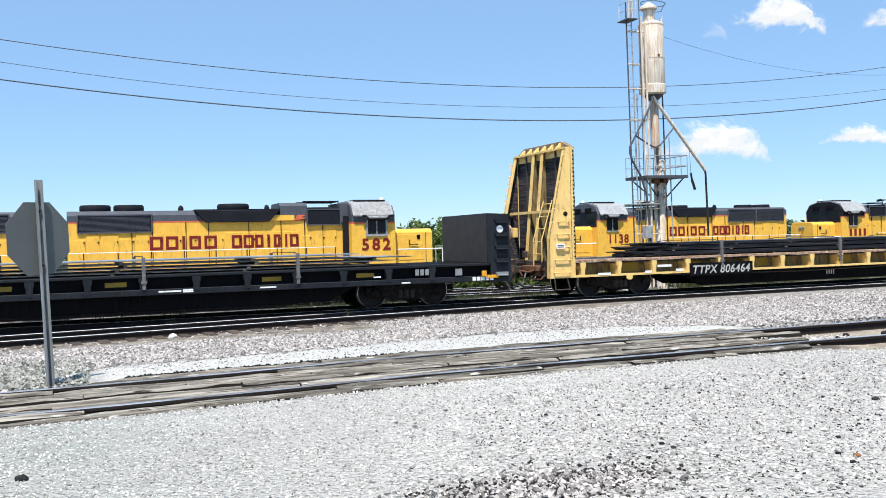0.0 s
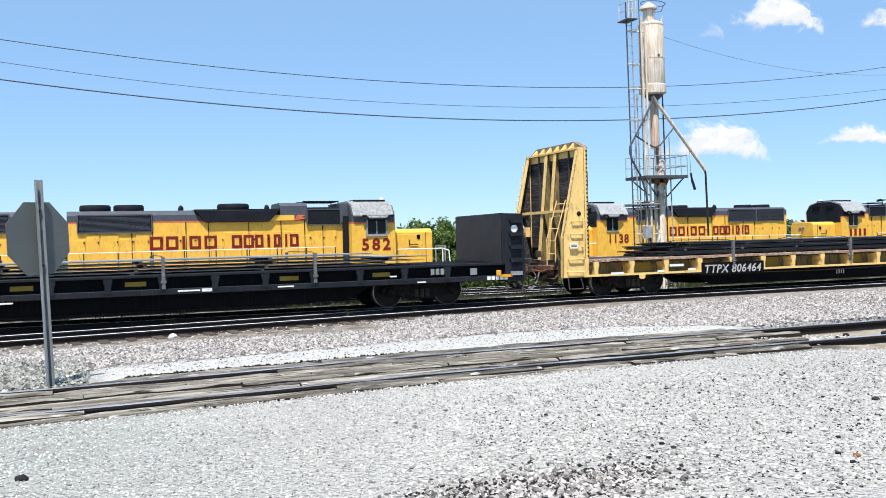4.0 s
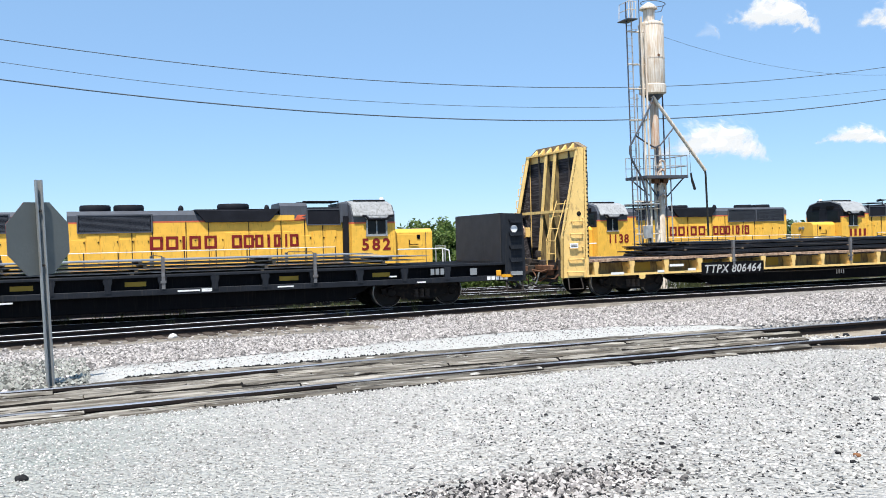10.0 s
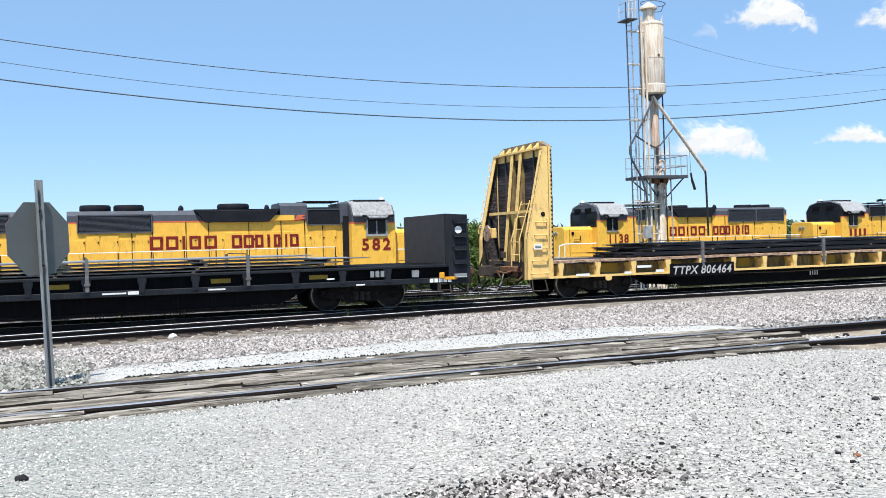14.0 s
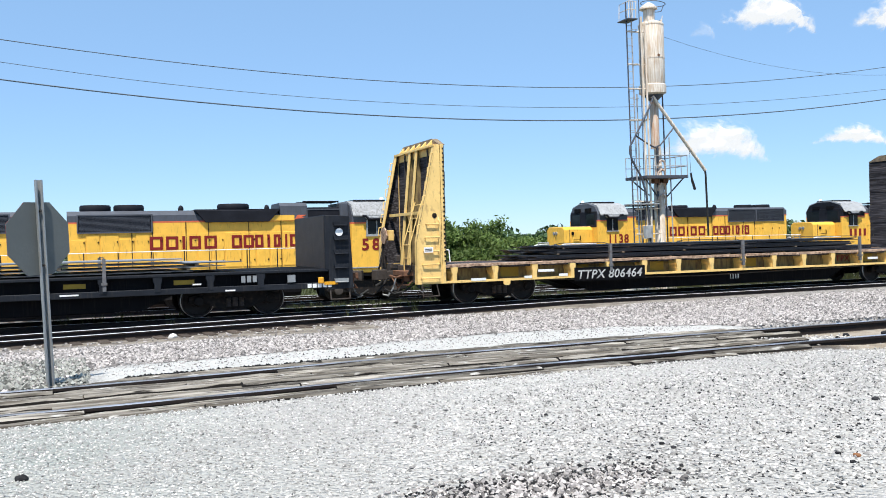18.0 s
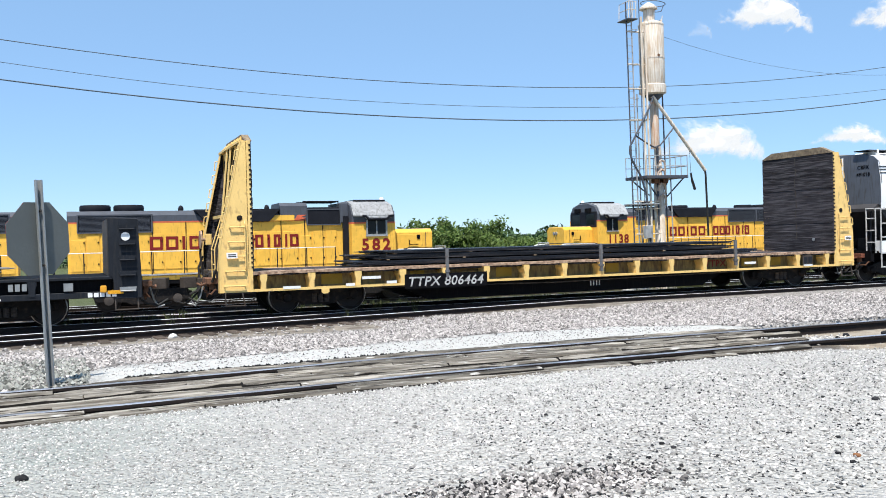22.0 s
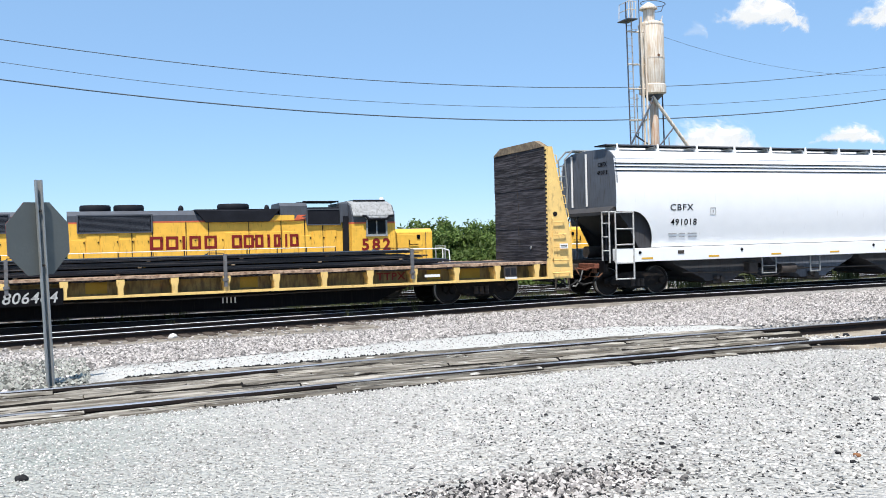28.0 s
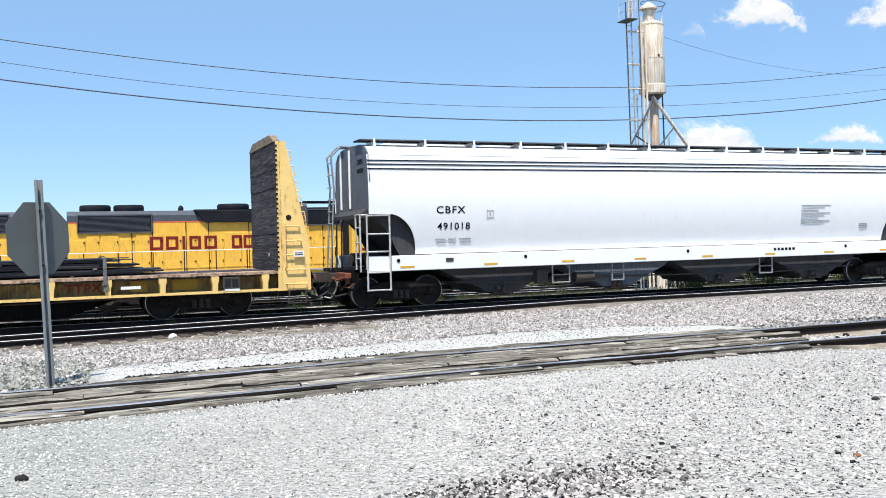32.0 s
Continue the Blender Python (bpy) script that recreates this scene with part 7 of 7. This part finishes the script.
# ---- stop sign seen from behind ----
def stop_sign():
    t = thing("stop_sign", "plain grey back of an octagonal sign on a galvanised post", "road sign", pose(-0.225, 11.23, 0.25, 0, -1.75, 0) @ pose(0, 0, 0, 0, 0, 40))
    bm = nb()
    prism(bm, [(-0.045, -0.03), (-0.03, -0.03), (-0.018, 0.02), (0.018, 0.02), (0.03, -0.03), (0.045, -0.03), (0.045, -0.02), (0.033, -0.02), (0.022, 0.03), (-0.022, 0.03), (-0.033, -0.02), (-0.045, -0.02)], -0.25, 2.32, "z")
    post = part("post", bm, M["galv"], t, "galvanised channel post")
    oc = [(0.447 * math.cos(math.pi / 8 + k * math.pi / 4), 1.656 + 0.447 * math.sin(math.pi / 8 + k * math.pi / 4)) for k in range(8)]
    bm = nb()
    prism(bm, oc, 0.034, 0.038)
    plate = part("sign_plate", bm, M["sign_back"], t, "dull grey octagonal plate")
    bm = nb()
    prism(bm, oc, 0.0385, 0.0395)
    part("sign_face", bm, mat_once("red_sign_face", (0.5, 0.02, 0.02)), plate, "red front face")
    for z in (1.35, 1.965):
        bm = nb()
        rod(bm, (0, -0.035, z), (0, 0.034, z), 0.012, 8)
        rod(bm, (0, 0.015, z), (0, 0.032, z), 0.022, 6)
        part("bolt", bm, M["steel_mid"], post)
    bm = nb()
    for k in range(21):
        z = 0.2 + 0.1 * k
        rod(bm, (0, 0.018, z), (0, 0.0195, z), 0.006, 6)
    part("punched_holes", bm, M["steel_dark"], post)


stop_sign()


# ---- bushes and woods ----
def leafy(name, label, x, y, h, spread, leaves, seed, leaf=0.16, group="trackside bushes"):
    """A many-stemmed tree: tapered trunk, forked limbs and a ragged crown of small leaves."""
    r = random.Random(seed)
    nr = np.random.default_rng(seed)
    z0 = ground_height(x, y)
    t = thing(name, label, "tree", pose(x, y, z0), group)
    bm = nb()
    tips = []

    def limb(p, d, length, rad, depth):
        q = p + d * length
        rod(bm, p, q, rad, 6, rad * 0.6)
        if depth == 0:
            tips.append((q, length))
            return
        for _ in range(3 if depth > 1 else 4):
            nd = (d + Vector((r.gauss(0, 0.55), r.gauss(0, 0.55), r.gauss(0.1, 0.3)))).normalized()
            limb(p + d * length * r.uniform(0.55, 1.0), nd, length * r.uniform(0.6, 0.85), rad * 0.6, depth - 1)
    for _ in range(3):
        limb(Vector((r.gauss(0, 0.15), r.gauss(0, 0.15), -0.1)), Vector((r.gauss(0, 0.35) * spread, r.gauss(0, 0.35) * spread, 1)).normalized(), h * 0.33, 0.07, 2)
    part("trunk", bm, M["bark"], t, "thin forked stems")
    c = np.array([[q.x, q.y, q.z] for q, _ in tips])
    c[:, 2] *= h / max(0.1, c[:, 2].max()) * 0.8
    c = np.concatenate((c, c * np.array((0.9, 0.9, 0.6)), c * np.array((1.1, 1.1, 0.3))))
    idx = nr.integers(0, len(c), leaves)
    cen = c[idx] + nr.normal(0, 0.26, (leaves, 3)) * np.array((spread, spread, 0.8))
    cen[:, 2] = np.clip(cen[:, 2], 0.1, None)
    a, b = nr.normal(0, 1, (leaves, 3)), nr.normal(0, 1, (leaves, 3))
    a /= np.linalg.norm(a, axis=1, keepdims=True)
    b -= a * (a * b).sum(1, keepdims=True)
    b /= np.linalg.norm(b, axis=1, keepdims=True)
    s = leaf * nr.uniform(0.5, 1.3, (leaves, 1))
    v = np.stack((cen - a * s, cen + b * s * 0.45, cen + a * s, cen - b * s * 0.45), 1).reshape(-1, 3)
    f = np.arange(leaves * 4).reshape(-1, 4)
    me = bpy.data.meshes.new("crown")
    me.from_pydata(v.tolist(), [], f.tolist())
    me.materials.append(M["leaf"])
    cr = new("crown", me)
    cr.parent = t
    cr["label"] = "ragged crown of small green leaves"
    return t


for i, (x, y, h, sp) in enumerate(((18.6, 51.0, 3.7, 1.2), (20.4, 52.0, 4.4, 0.9), (22.0, 52.5, 4.1, 1.2), (23.6, 52.0, 4.3, 1.1), (25.2, 53.0, 3.5, 1.3), (27.0, 55.0, 3.2, 1.3), (28.8, 56.0, 3.0, 1.4), (17.0, 54.0, 3.9, 1.2), (31.5, 58.0, 3.0, 1.4), (21.5, 49.5, 2.6, 1.4), (24.6, 50.0, 2.4, 1.4), (34.5, 58.0, 2.9, 1.4), (27.5, 50.5, 1.9, 1.5))):
    leafy("bush", "tall green bush beyond the engine tracks" if h > 3 else "low green bush beyond the engine tracks", x, y, h * 1.16, sp, 8000, 40 + i, 0.15)


def far_woods(label, y, x0, x1, h, count, seed):
    """A far line of trees as many small leafy clumps with an uneven top."""
    nr = np.random.default_rng(seed)
    x = nr.uniform(x0, x1, count)
    top = h * (0.75 + 0.35 * np.sin(x * 0.13 + seed) * np.sin(x * 0.047) + 0.18 * np.sin(x * 0.41 + 1))
    z = nr.uniform(0, 1, count) ** 0.6 * top - 1.35
    yy = y + nr.normal(0, 3.5, count)
    s = nr.uniform(0.25, 0.7, count)[:, None] * (y / 150)
    cen = np.stack((x, yy, z), -1)
    a, b = nr.normal(0, 1, (count, 3)), nr.normal(0, 1, (count, 3))
    a /= np.linalg.norm(a, axis=1, keepdims=True)
    b -= a * (a * b).sum(1, keepdims=True)
    b /= np.linalg.norm(b, axis=1, keepdims=True)
    v = np.stack((cen - a * s, cen + b * s * 0.6, cen + a * s, cen - b * s * 0.6), 1).reshape(-1, 3)
    me = bpy.data.meshes.new("far_woods")
    me.from_pydata(v.tolist(), [], np.arange(count * 4).reshape(-1, 4).tolist())
    me.materials.append(M["leaf_far"])
    tagged(new("far_woods", me), label, "woods", kind="stuff")


far_woods("far line of dull green trees", 165, -120, 330, 5.2, 26000, 1)
far_woods("farther low woods on the horizon", 330, -260, 640, 7.5, 22000, 2)


# ---- overhead wires and their poles ----
def pole(x, y, h):
    t = thing("utility_pole", "weathered wooden utility pole with cross-arms", "utility pole", pose(x, y, -1.4), "utility poles")
    bm = nb()
    rod(bm, (0, 0, -0.5), (0, 0, h), 0.17, 12, 0.11)
    part("pole_shaft", bm, M["pole"], t)
    for z in (h - 0.4, h - 1.9, h - 3.1):
        part("cross_arm", box(nb(), -0.06, 0.06, -1.1, 1.1, z, z + 0.12), M["pole"], t)
        bm = nb()
        lathe(bm, [(0.03, z + 0.12), (0.07, z + 0.16), (0.05, z + 0.2), (0.07, z + 0.24), (0.03, z + 0.28)], seg=10)
        part("insulator", bm, M["loco_grey"], t)


def long_wire(label, pts, y, r, xa=-24.0, xb=84.0):
    """Through known points in view, and on to the poles at either side."""
    a = np.polyfit([p[0] for p in pts], [p[1] for p in pts], 2 if len(pts) < 5 else 3)
    bm = nb()
    pipe(bm, [(x, y, float(np.polyval(a, x))) for x in np.linspace(xa, xb, 48)], r, 6)
    tagged(part("overhead_wire", bm, M["wire"]), label, "wire", "overhead wires")
    return float(np.polyval(a, xa)), float(np.polyval(a, xb))


e1 = long_wire("dark overhead cable sagging across the sky", ((-3.39, 14.41), (13.58, 13.21), (32.81, 13.07), (45.69, 13.75), (68.49, 16.40)), 60, 0.028)
e2 = long_wire("thin overhead cable sagging across the sky", ((-3.43, 13.07), (9.83, 11.92), (32.77, 11.59), (45.65, 12.16), (68.43, 14.41)), 60, 0.018)
e3 = long_wire("thick twisted overhead cable across the sky", ((-3.45, 12.02), (10.53, 10.95), (32.75, 10.57), (45.62, 11.16), (68.41, 13.50)), 60, 0.042)
long_wire("faint thin cable slanting down to the far pole", ((44.6, 17.85), (51.45, 16.66), (60.61, 15.66), (68.5, 15.84)), 60.8, 0.013, 44.1, 84.0)
pole(-24.0, 60, e1[0] + 1.6)
pole(84.0, 60, e1[1] + 1.6)


# ---- clouds ----
def cloud(label, x, z, w, h, seed, thin=False):
    """A small fair-weather cloud: one billowed shell, bulging toward the yard."""
    nx, nz = 56, 24
    verts, faces = [], []
    for j in range(nz + 1):
        for i in range(nx + 1):
            u, v = i / nx, j / nz
            bulge = max(0.0, 1 - abs(2 * u - 1) ** 2) * math.sin(math.pi * min(1, v * 0.9 + 0.1))
            k = noise.fractal((u * 5, v * 3, seed * 7.3), 0.8, 2.0, 4)
            verts.append(((u - 0.5) * w, -0.5 * h * bulge * (1 + 0.5 * k), v * h))
    for j in range(nz):
        for i in range(nx):
            a = j * (nx + 1) + i
            faces.append((a, a + 1, a + nx + 2, a + nx + 1))
    me = bpy.data.meshes.new("cloud")
    me.from_pydata(verts, [], faces)
    me.materials.append(M["wisp"] if thin else M["cloud"])
    for p in me.polygons:
        p.use_smooth = True
    ob = new("cloud", me)
    ob.matrix_basis = pose(x, 1500, z)
    return tagged(ob, label, "cloud", "fair-weather clouds")


CLOUDS = [
    (cloud("small bright cumulus cloud", 1402, 424, 305, 88, 1), 1402, 420, -54.0),
    (cloud("small bright cumulus cloud", 1728, 440, 235, 96, 2), 1728, 440, -50.0),
    (cloud("long low white cloud near the horizon", 1222, 146, 325, 98, 3), 1222, 146, -14.0),
    (cloud("low white cloud near the horizon", 1622, 192, 245, 54, 4), 1622, 188, -32.0),
    (cloud("faint small wisp of cloud", 1232, 396, 75, 40, 5, True), 1232, 396, -54.0),
]


# ---- what moves ----
FLAT_ROWS = [(0, 22.77), (0.5, 22.915), (1, 23.04), (1.5, 23.135), (2, 23.19), (2.5, 23.21), (10.25, 23.21), (10.5, 23.203), (11, 23.154), (11.5, 23.072), (12, 22.961), (12.5, 22.814), (13, 22.615), (14, 22.051), (15, 21.371), (16, 20.634), (17, 19.781), (18, 18.771), (19, 17.666), (20, 16.472), (21, 15.115), (22, 13.635), (23, 12.051), (24, 10.379), (25, 8.653), (26, 6.828), (27, 4.925), (28, 2.98), (29, 1.103), (30, -0.776), (31, -2.708), (32, -4.616)]
DARK_ROWS = [(0, 0.96), (0.5, 1.105), (1, 1.23), (1.5, 1.325), (2, 1.38), (2.5, 1.4), (9.75, 1.4), (10.25, 1.375), (10.5, 1.324), (11, 1.178), (11.5, 0.986), (12, 0.77), (12.5, 0.539), (13, 0.293), (14, -0.285), (15, -0.962), (16, -1.722), (17, -2.601), (18, -3.595), (19, -4.659), (20, -5.818), (21, -7.194), (22, -8.747), (23, -10.331), (24, -12.004), (25, -13.729), (26, -15.554), (27, -17.457), (28, -19.402), (29, -21.279), (30, -23.159), (31, -25.09), (32, -26.999)]
HOPPER_ROWS = [(0, 43.74), (0.5, 43.885), (1, 44.01), (1.5, 44.105), (2, 44.16), (2.5, 44.18), (10.5, 44.18), (11, 44.124), (11.5, 44.042), (12, 43.931), (12.5, 43.784), (13, 43.585), (14, 43.058), (15, 42.414), (16, 41.714), (17, 40.896), (18, 39.921), (19, 38.841), (20, 37.672), (21, 36.355), (22, 34.905), (23, 33.381), (24, 31.769), (25, 30.113), (26, 28.308), (27, 26.415), (28, 24.48), (29, 22.623), (30, 20.754), (31, 18.822), (32, 16.944)]


def motions():
    """The train shunts a little to the right, stands, and then draws away to the left; clouds drift."""
    for key, rows, movers in (("flat", FLAT_ROWS, (flat_car, flat_load)), ("dark", DARK_ROWS, (black_car, black_load)), ("hopper", HOPPER_ROWS, (hopper_car,))):
        for ob in movers:
            walk(ob, [(t, pose(x, TRAIN_Y, TRAIN_RAIL)) for t, x in rows])
        ts, xs = [r[0] for r in rows], [r[1] for r in rows]
        times = [0, 0.5, 1, 1.5, 2, 2.5, ts[6]] + [t / 4 for t in range(math.ceil(ts[6] * 4 + 1), 129)]
        for w in WHEELS[key]:
            x0, z0 = w.location.x, w.location.z
            turn = [(t, (np.interp(t, ts, xs) - xs[0]) / 0.42) for t in times]
            walk(w, [(t, Matrix.Translation((x0, 0, z0)) @ Matrix.Rotation(a, 4, "Y")) for t, a in turn])
    for ob, x, z, dx in CLOUDS:
        walk(ob, [(0.0, pose(x, 1500, z)), (16.0, pose(x + dx / 2, 1500, z)), (32.0, pose(x + dx, 1500, z))])


motions()
